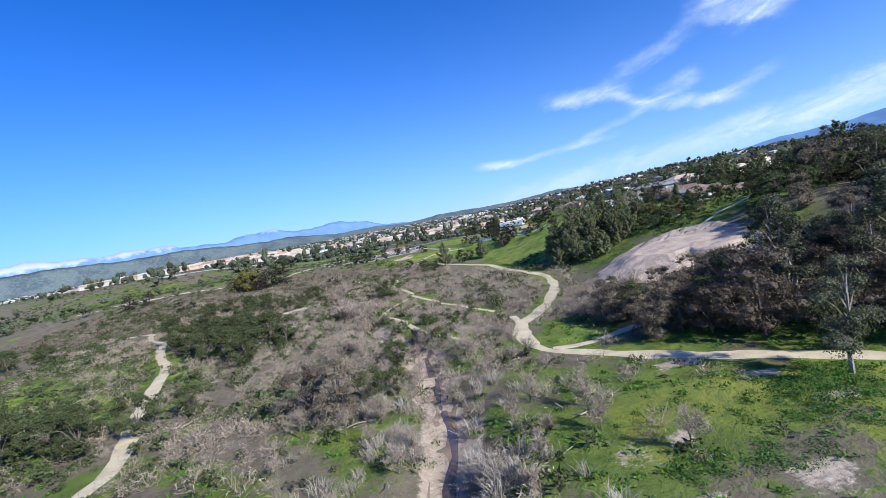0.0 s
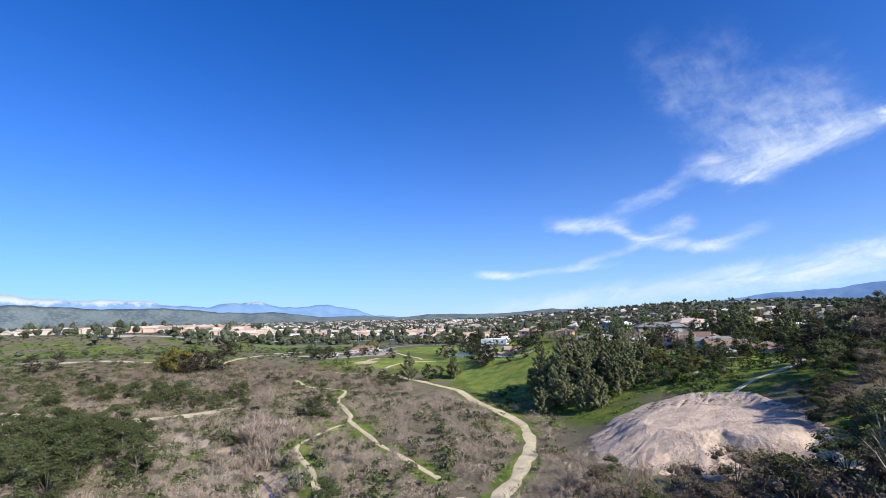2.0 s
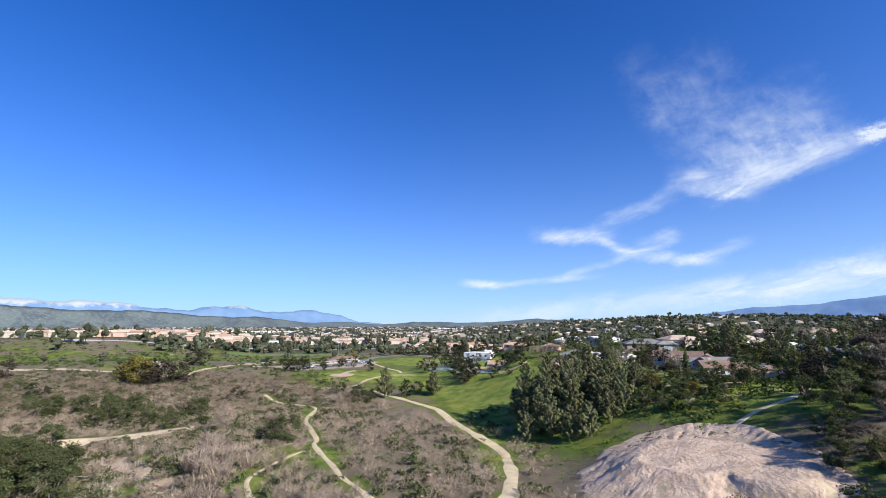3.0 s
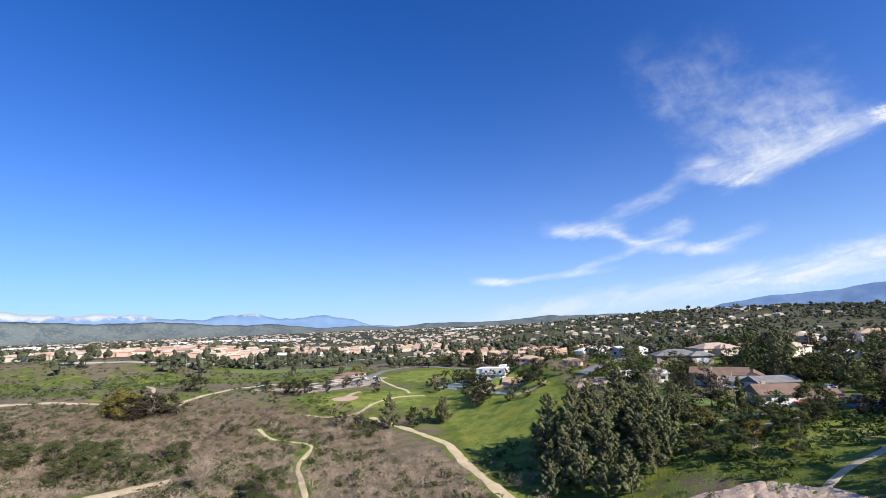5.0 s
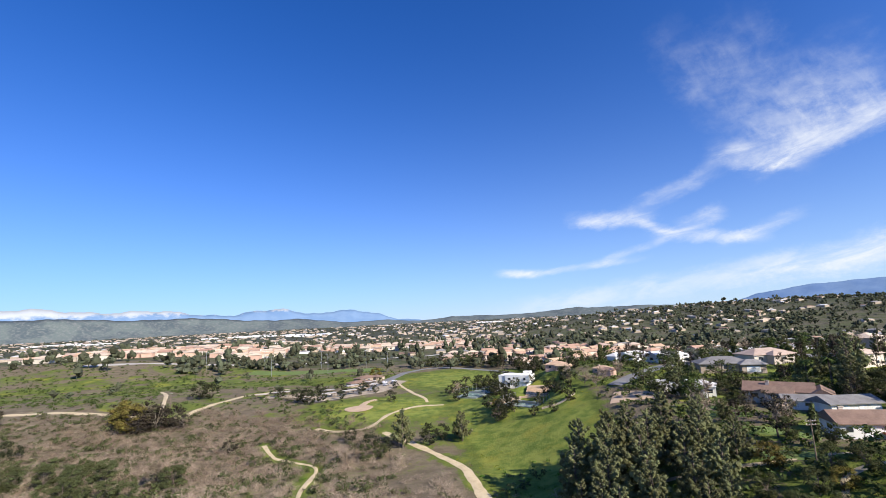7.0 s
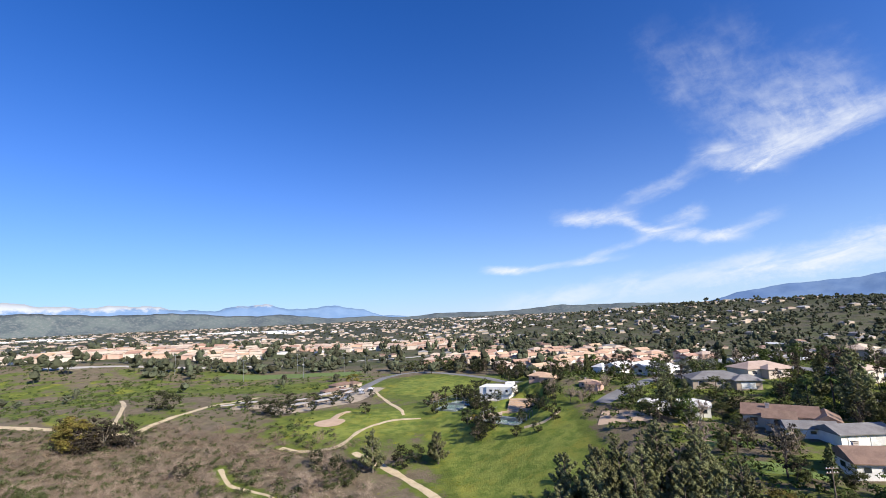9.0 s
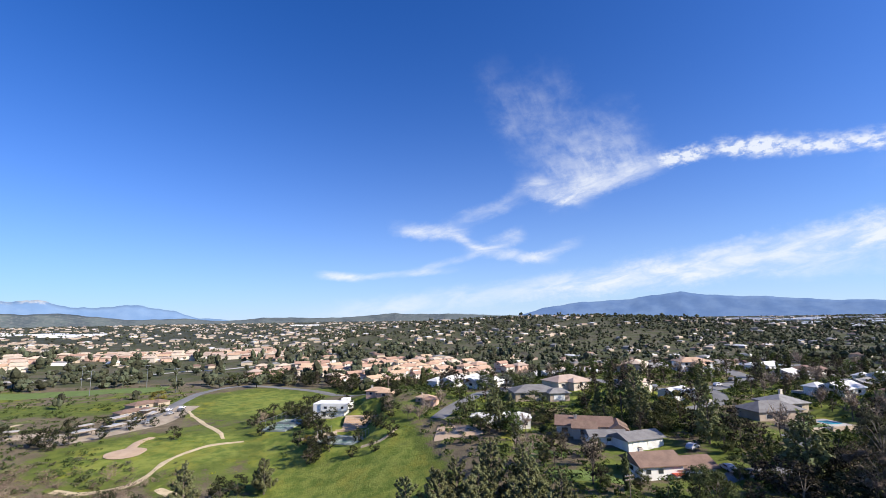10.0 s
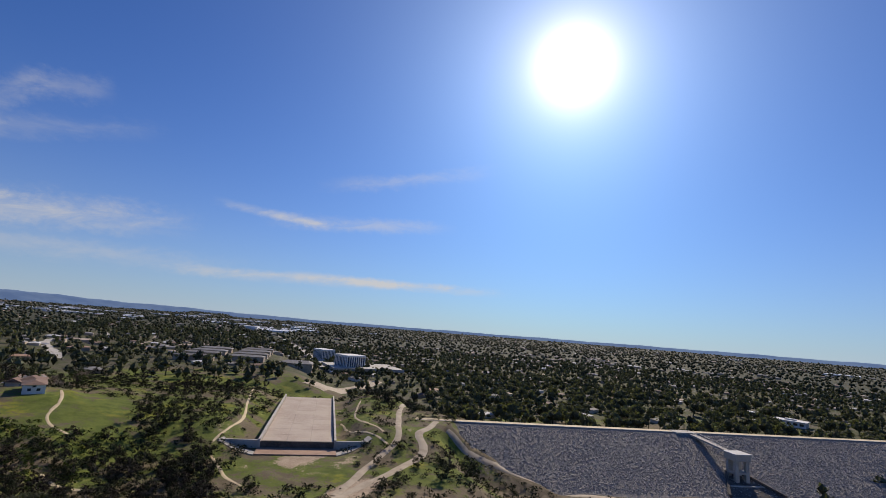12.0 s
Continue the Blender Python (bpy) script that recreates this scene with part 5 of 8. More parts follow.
def white_house():
    root = thing("modern_house", "white two-storey flat-roofed modern house", "house")
    place(root, 24, 236, -25, 0.2, 0.82)
    part("body", boxed(-9, 7, -5, 5.5, -3, 6.2, 0.05), M["white"], root)
    part("upper_floor", boxed(-5, 9, -5.6, 4, 3.2, 7.0, 0.05), M["white"], root)
    part("parapet", boxed(-9.1, 2, -5.1, 5.6, 6.2, 6.7), M["white"], root)
    part("stair_tower", boxed(3, 7, 2, 6.2, -1, 8.1, 0.05), M["white"], root)
    part("terrace", boxed(-10, 8, -7.5, -5, -2.5, 0.3, 0.05), M["concrete"], root)
    for x, z, w, h in ((-7, 0.8, 1.4, 1.5), (-3.2, 0.7, 1.6, 2.0)):
        window(root, x, -5, z, w, h, "y-")
    for x, z, w, h in ((-2.5, 4.4, 1.5, 1.1), (6.2, 4.4, 1.2, 1.1)):
        window(root, x, -5.6, z, w, h, "y-")
    for y, z in ((-2, 4.4),):
        window(root, 9, y, z, 1.6, 1.4, "x+")
    for y, z in ((-2, 1), (2, 1), (0, 4)):
        window(root, -9, y, z, 1.6, 1.4, "x-")
    return root


white_house()
KEEP_OFF.append((24, 236, 10))

orange = house("villa", "low villa with clay tile roof and pink walls", [(-6, 6, -4, 4, 3.2, 1.8, False), (2, 11, -8, -1, 3.0, 1.7, False)], "pinkwall", "tile",
               [(-3, -4, 1, 1.6, 1.3, "y-"), (1, -4, 1, 1.6, 1.3, "y-"), (6, -8, 1, 2, 1.3, "y-")], chimney=(-4, 1, 5.4))
place(orange, 42, 233, -30, 0, 0.72)
small_villa = copy_thing(orange, Matrix.Identity(4))
place(small_villa, 55, 205, -50, size=0.55)
KEEP_OFF += [(42, 233, 9), (55, 205, 8)]


def court(x, y, turn, w, d, label, inner, z):
    root = thing("sports_court", label, "court")
    root.matrix_basis = pose(x, y, z, 0, 0, turn)
    part("surround", boxed(-w / 2, w / 2, -d / 2, d / 2, -3.5, 0.0), M["court_edge"], root)
    part("surface", boxed(-w / 2 + 1.4, w / 2 - 1.4, -d / 2 + 2, d / 2 - 2, -0.2, 0.02), M[inner], root)
    bm = bmesh.new()
    a, b = w / 2 - 1.9, d / 2 - 2.6
    for x0, x1, y0, y1 in ((-a, a, -b, -b + 0.14), (-a, a, b - 0.14, b), (-a, -a + 0.14, -b, b), (a - 0.14, a, -b, b), (-a, a, -0.07, 0.07), (-0.07, 0.07, -b * 0.55, b * 0.55), (-a, a, b * 0.55, b * 0.55 + 0.14), (-a, a, -b * 0.55, -b * 0.55 + 0.14)):
        box(bm, x0, x1, y0, y1, 0.02, 0.03)
    part("court_lines", bm, M["line"], root)
    for sx in (-1, 1):
        for k in range(6):
            yy = -d / 2 + k * d / 5
            part("fence_post", boxed(sx * w / 2 - 0.06, sx * w / 2 + 0.06, yy - 0.06, yy + 0.06, 0, 3.0), M["metal"], root)
    for s in (-1, 1):
        part("fence_rail", boxed(s * w / 2 - 0.04, s * w / 2 + 0.04, -d / 2, d / 2, 2.9, 3.0), M["metal"], root)
    part("net", boxed(-a - 0.4, a + 0.4, -0.03, 0.03, 0.02, 0.95), M["metal"], root)
    return root


court(5, 243, -30, 11, 20, "worn green tennis court inside a tall fence", "court", 9.65)
court(23, 200, -38, 15, 11, "faded green sports court beside a garden wall", "court", 11.85)
KEEP_OFF += [(5, 243, 10), (23, 200, 8)]


def terraces():
    root = thing("terraced_bank", "stepped tan garden terraces cut in a dry bank", "terrace")
    root.matrix_basis = pose(32, 215, 12.3, 0, 0, -14)
    for k in range(6):
        part("step", boxed(-6.5, 6.5, -6 + k * 1.9, 7, -3, 0.6 + k * 0.45, 0.05), M["infield"], root)
    part("retaining_wall", boxed(-8.5, 8.0, -7.6, -7.0, -4, 0.7), M["infield"], root)
    part("side_wall", boxed(6.9, 7.4, -7, 8, -4, 3.2), M["infield"], root)


terraces()
KEEP_OFF.append((32, 213, 9))
for line, h in ((((12, 199), (16, 204), (22, 206)), 2.0), (((27, 184), (33, 182), (39, 185)), 0.6), (((10, 212), (13, 211), (14, 205)), 0.9)):
    p = smooth_line(line, 1.0)
    bm = bmesh.new()
    vs = []
    t = np.gradient(p, axis=0)
    t /= np.linalg.norm(t, axis=1)[:, None]
    for (x, y), (tx, ty) in zip(p, t):
        z = hz(x, y)
        for s, zz in ((-1, z - 1), (-1, z + h), (1, z + h), (1, z - 1)):
            vs.append(bm.verts.new((x - ty * 0.2 * s, y + tx * 0.2 * s, zz)))
    for i in range(len(p) - 1):
        for j in range(3):
            bm.faces.new((vs[i * 4 + j], vs[i * 4 + j + 1], vs[i * 4 + j + 5], vs[i * 4 + j + 4]))
    tagged(part("garden_wall", bm, M["tanwall"], None), "tan stucco garden wall", "wall", kind="structure")

# ---- houses on the near hillside ----
ranch = house("ranch_house", "long house with low brown-pink shingle gables", [(-10, 10, -5.5, 5.5, 3.2, 2.6, True), (-4, 4, -9.5, -5, 3.2, 2.0, True), (9, 15, -8, 3, 2.8, 2.0, True)], "cream", "brown",
              [(-7, -5.5, 1, 2.2, 1.3, "y-"), (6.5, -5.5, 1, 2.2, 1.3, "y-"), (0, -9.5, 0.9, 3, 1.8, "y-")], chimney=(-3, -2, 6.3), doors=[(4.4, 5.4, -5.56, -5.4, 2.1)])
place(ranch, 88.5, 153.5, -34, 0.5, 0.78)
grey_a = house("grey_house", "low house with grey shingle roof and pale walls", [(-8, 8, -4.5, 4.5, 3, 2.0, True), (4, 11, -8, -3, 2.8, 1.6, True)], "white", "grey",
               [(-5, -4.5, 1, 1.8, 1.2, "y-"), (0, -4.5, 1, 1.8, 1.2, "y-")], garage=[(5.5, 9.5, -8.08, -7.9, 2.2)])
place(grey_a, 88, 143, -20, 0.3, 0.62)
garage_wing = house("garage", "low grey shingled garage with white doors", [(-6, 6, -3.5, 3.5, 2.7, 1.5, True)], "white", "grey", garage=[(-4.5, -0.5, -3.58, -3.4, 2.2), (0.5, 4.5, -3.58, -3.4, 2.2)], category="garage")
place(garage_wing, 93.5, 137, 0, 0.2, 0.95)
white_gable = house("gabled_house", "white house with red-brown shingle gable roofs", [(-8, 4, -5, 5, 4.6, 2.4, True), (3, 14, -4.5, 4.5, 3.2, 2.2, True)], "white", "brown",
                    [(-6, -5, 2.6, 1.4, 1.1, "y-"), (-2.5, -5, 2.6, 1.4, 1.1, "y-"), (-8, 0, 2.4, 2.0, 1.2, "x-"), (7, -4.5, 1, 2.0, 1.2, "y-")], chimney=(-4.5, 1.2, 7.6))
place(white_gable, 84, 119.5, -12, -0.9, 0.82)
part("awning", boxed(0.5, 3.6, -7.2, -5.0, 2.4, 2.6), M["redpaint"], white_gable, "red patio awning")
big_hip = house("hipped_house", "large house with brown-grey hipped roofs and stone walls", [(-10, 8, -5, 5, 3.4, 2.6, False), (4, 16, 0, 11, 4.4, 2.4, False)], "tanwall", "grey",
                [(-6, -5, 1, 2.4, 1.4, "y-"), (0, -5, 1, 2.4, 1.4, "y-"), (8, 0, 2.2, 2.0, 1.3, "y-"), (12, 0, 2.2, 2.0, 1.3, "y-")], chimney=(13, 8, 8.0))
place(big_hip, 150, 141, -8, 0, 0.9)
pool_wall = thing("pool_terrace", "walled terrace with a pool and green lawn", "terrace")
place(pool_wall, 147, 127, -8, 0.6, 0.8)
part("retaining_wall", boxed(-10, 12, -5.5, 6, -5, 0.9, 0.1), M["tanwall"], pool_wall)
part("lawn", boxed(-9, 3, -4.5, 5, 0.9, 0.96), M["lawn"], pool_wall)
part("paving", boxed(3.05, 11.5, -5, 5.5, 0.9, 0.95), M["concrete"], pool_wall)
part("pool", boxed(5, 10, -2.5, 3, 0.95, 0.99), M["poolwater"], pool_wall, "turquoise pool water")
pale_low = house("pale_house", "white house with pale shingle roof", [(-7, 7, -4, 4, 3.4, 1.8, False), (-2, 4, -7, -3, 3.2, 1.5, True)], "white", "paleroof",
                 [(-4.5, -4, 1, 1.8, 1.3, "y-"), (5, -4, 1, 1.8, 1.3, "y-")])
place(pale_low, 75, 174, -25, 0.3, 0.85)
place(copy_thing(pale_low, Matrix.Identity(4)), 65, 175, -30, 0.3, 0.5)
beige_hip = house("hipped_house", "beige house with wide tan tile hips", [(-10, 10, -6, 6, 3.2, 2.4, False), (-4, 6, -10, -5, 3.1, 1.9, False)], "cream", "paletile",
                  [(-7, -6, 1, 2, 1.3, "y-"), (1, -10, 1, 2, 1.3, "y-")])
place(beige_hip, 118, 207, 10, 0.2, 0.85)
grey_hip = house("hipped_house", "low house with wide grey hipped roof", [(-9, 9, -5.5, 5.5, 3.0, 2.2, False), (4, 12, -9, -4, 2.9, 1.6, False)], "tanwall", "grey",
                 [(-6, -5.5, 1, 2, 1.3, "y-"), (0, -5.5, 1, 2, 1.3, "y-")], garage=[(5.5, 10, -9.08, -8.9, 2.2)])
place(grey_hip, 96, 196, -12, 0.2, 0.95)
tile_hip = house("tiled_house", "white house with orange clay tile roofs", [(-8, 8, -5, 5, 4.8, 2.0, False), (-3, 4, -8, -4, 3.2, 1.6, False)], "white", "tile",
                 [(-5, -5, 3, 1.6, 1.2, "y-"), (5, -5, 3, 1.6, 1.2, "y-"), (0.5, -8, 1, 2, 1.3, "y-")], chimney=(-5, 1, 7.4))
place(tile_hip, 205, 222, -20)
hill_house = house("hilltop_house", "white hilltop house with brown roof", [(-9, 8, -5, 5, 4.6, 1.8, False), (5, 12, -4, 4, 3.2, 1.6, False)], "white", "brown",
                   [(-9, -2, 1.2, 1.6, 1.4, "x-"), (-9, 2, 1.2, 1.6, 1.4, "x-"), (-9, 0, 3.2, 1.6, 1.0, "x-"), (-4, -5, 1, 2, 1.4, "y-"), (2, -5, 3.0, 2, 1.2, "y-")])
place(hill_house, 238, 108, 15, 0.3, 0.7)
KEEP_OFF += [(85, 148, 13), (91, 130, 12), (99, 124, 8), (81, 115, 10), (90, 112, 8), (150, 140, 15), (147, 126, 12), (75, 171, 9), (112, 203, 12), (101, 192, 11), (205, 222, 11), (238, 108, 12)]

# lawns
flat_patch("dirt_pad", ((48, 172), (54, 169), (61, 166)), 9, "infield", "bare tan dirt pad above the slope", "yard", 0.2)
flat_patch("playing_field", ((-176, 392), (-140, 396), (-104, 398), (-70, 396)), 26, "lawn", "dry mown playing field below floodlight poles", "field", 0.25)
for line, w in ((((61, 127), (67, 123), (74, 119)), 6), (((64, 143), (72, 138)), 6), (((58, 112), (66, 106)), 4), (((66, 150), (74, 147)), 4)):
    flat_patch("lawn", line, w, "lawn", "mown green garden lawn", "lawn", 0.15)

KEEP_OFF += [(224, 94, 24), (206, 84, 14), (150, 140, 18)]
KEEP_OFF += [(520, -5, 75), (370, -36, 16), (412, -62, 16), (455, -95, 16)]
KEEP_OFF += [(248, -428, 20), (292, -452, 14), (225, -405, 16), (272, -330, 12), (285, -215, 14)]
# ---- house models for the estates ----
def estate_model(label, wall, roof, k, two, group, plain=False):
    h = 5.6 if two else 3.0
    wings = [(-7, 7, -5, 5, h, 2.2, k % 2 == 0), (2, 8 + k % 3, -8.5, -3, 3.0, 1.6, k % 2 == 1)]
    root = house("estate_house", label, wings, wall, roof, garage=[(3.2, 7.2, -8.58, -8.4, 2.2)], group=group)
    if plain:
        return root
    part("driveway", boxed(2.6, 7.8, -15, -8.6, -1.0, 0.06), M["concrete"], root, "pale concrete driveway")
    top = 3.6 if two else 0.9
    for x0, x1, y0, y1, z in ((-5.4, -3.6, -5.06, -4.9, 0.9), (-5.4, -3.6, -5.06, -4.9, top), (2, 4, 4.9, 5.06, top), (-4, -2, 4.9, 5.06, 0.9), (-7.06, -6.9, -1, 1, top)):
        if (x0, z) != (-5.4, top) or two:
            part("window", boxed(x0, x1, y0, y1, z, z + 1.3), M["glass"], root, "dark glass window")
    return root


ESTATE = {
    "tile": [estate_model("cream two-storey estate house with orange tile roof", "cream", "tile", k, True, "estate houses") for k in range(3)] + [estate_model("pink estate house with clay tile roof", "pinkwall", "paletile", 1, True, "estate houses")],
    "plain": [estate_model("cream estate house with orange tile roof behind the park", w_, r_, k, True, "estate houses", True) for k, (w_, r_) in enumerate((("cream", "tile"), ("pinkwall", "paletile"), ("cream", "paletile")))],
    "mixed": [estate_model("low tan house with grey shingle roof", "tanwall", "grey", 0, False, "hillside houses"), estate_model("low cream house with brown roof", "cream", "brown", 1, False, "hillside houses"),
              estate_model("low white house with pale roof", "white", "paleroof", 2, False, "hillside houses"), estate_model("cream house with pale tile roof", "cream", "paletile", 3, True, "hillside houses")],
}
for row in ESTATE.values():
    for k, ob in enumerate(row):
        row[k] = [ob, False]


def put_estate(kind, x, y, turn, size, rng):
    row = ESTATE[kind][rng.randrange(len(ESTATE[kind]))]
    if row[1]:
        ob = copy_thing(row[0], Matrix.Identity(4))
    else:
        ob, row[1] = row[0], True
    place(ob, x, y, turn, 0.3, size)
    KEEP_OFF.append((x, y, 8.5 * size))


rng_h = random.Random(7)
HOUSES = []


def estate(kind, cx, cy, nx_, ny_, dx, dy, turn, drop=0.08, wave=6.0):
    """Houses in rows along bent streets, front to front."""
    c, s = math.cos(radians(turn)), math.sin(radians(turn))
    for j in range(ny_):
        for i in range(nx_):
            if rng_h.random() < drop:
                continue
            u = (i - (nx_ - 1) / 2) * dx + rng_h.uniform(-1.5, 1.5) + wave * math.sin(j * 1.3)
            v = (j - (ny_ - 1) / 2) * dy + (4 if j % 2 else -4) + wave * math.sin(i * 0.45 + cx)
            x, y = cx + u * c - v * s, cy + u * s + v * c
            if math.hypot(x - 118, y - 150) < 24:
                continue
            if any((x - a) ** 2 + (y - b) ** 2 < (r + 4) ** 2 for a, b, r in KEEP_OFF) or bool(blocked(x, y, 5)):
                continue
            put_estate(kind, x, y, turn + (0 if j % 2 else 180) + rng_h.uniform(-8, 8), rng_h.uniform(0.72, 0.88), rng_h)
            HOUSES.append((x, y))


estate("plain", -330, 530, 19, 7, 13, 19, 10)
estate("plain", -110, 690, 16, 6, 14, 20, -4)
estate("tile", 105, 420, 11, 8, 13.5, 18, 20, 0.12)
estate("mixed", 175, 300, 7, 6, 18, 22, 30, 0.25)
estate("mixed", 250, 190, 7, 7, 21, 24, 8, 0.3)
estate("mixed", 112, 244, 5, 3, 19, 22, 35, 0.15)
estate("mixed", 140, 165, 3, 3, 21, 22, 10, 0.2)
estate("tile", 10, 470, 4, 3, 18, 24, 0)

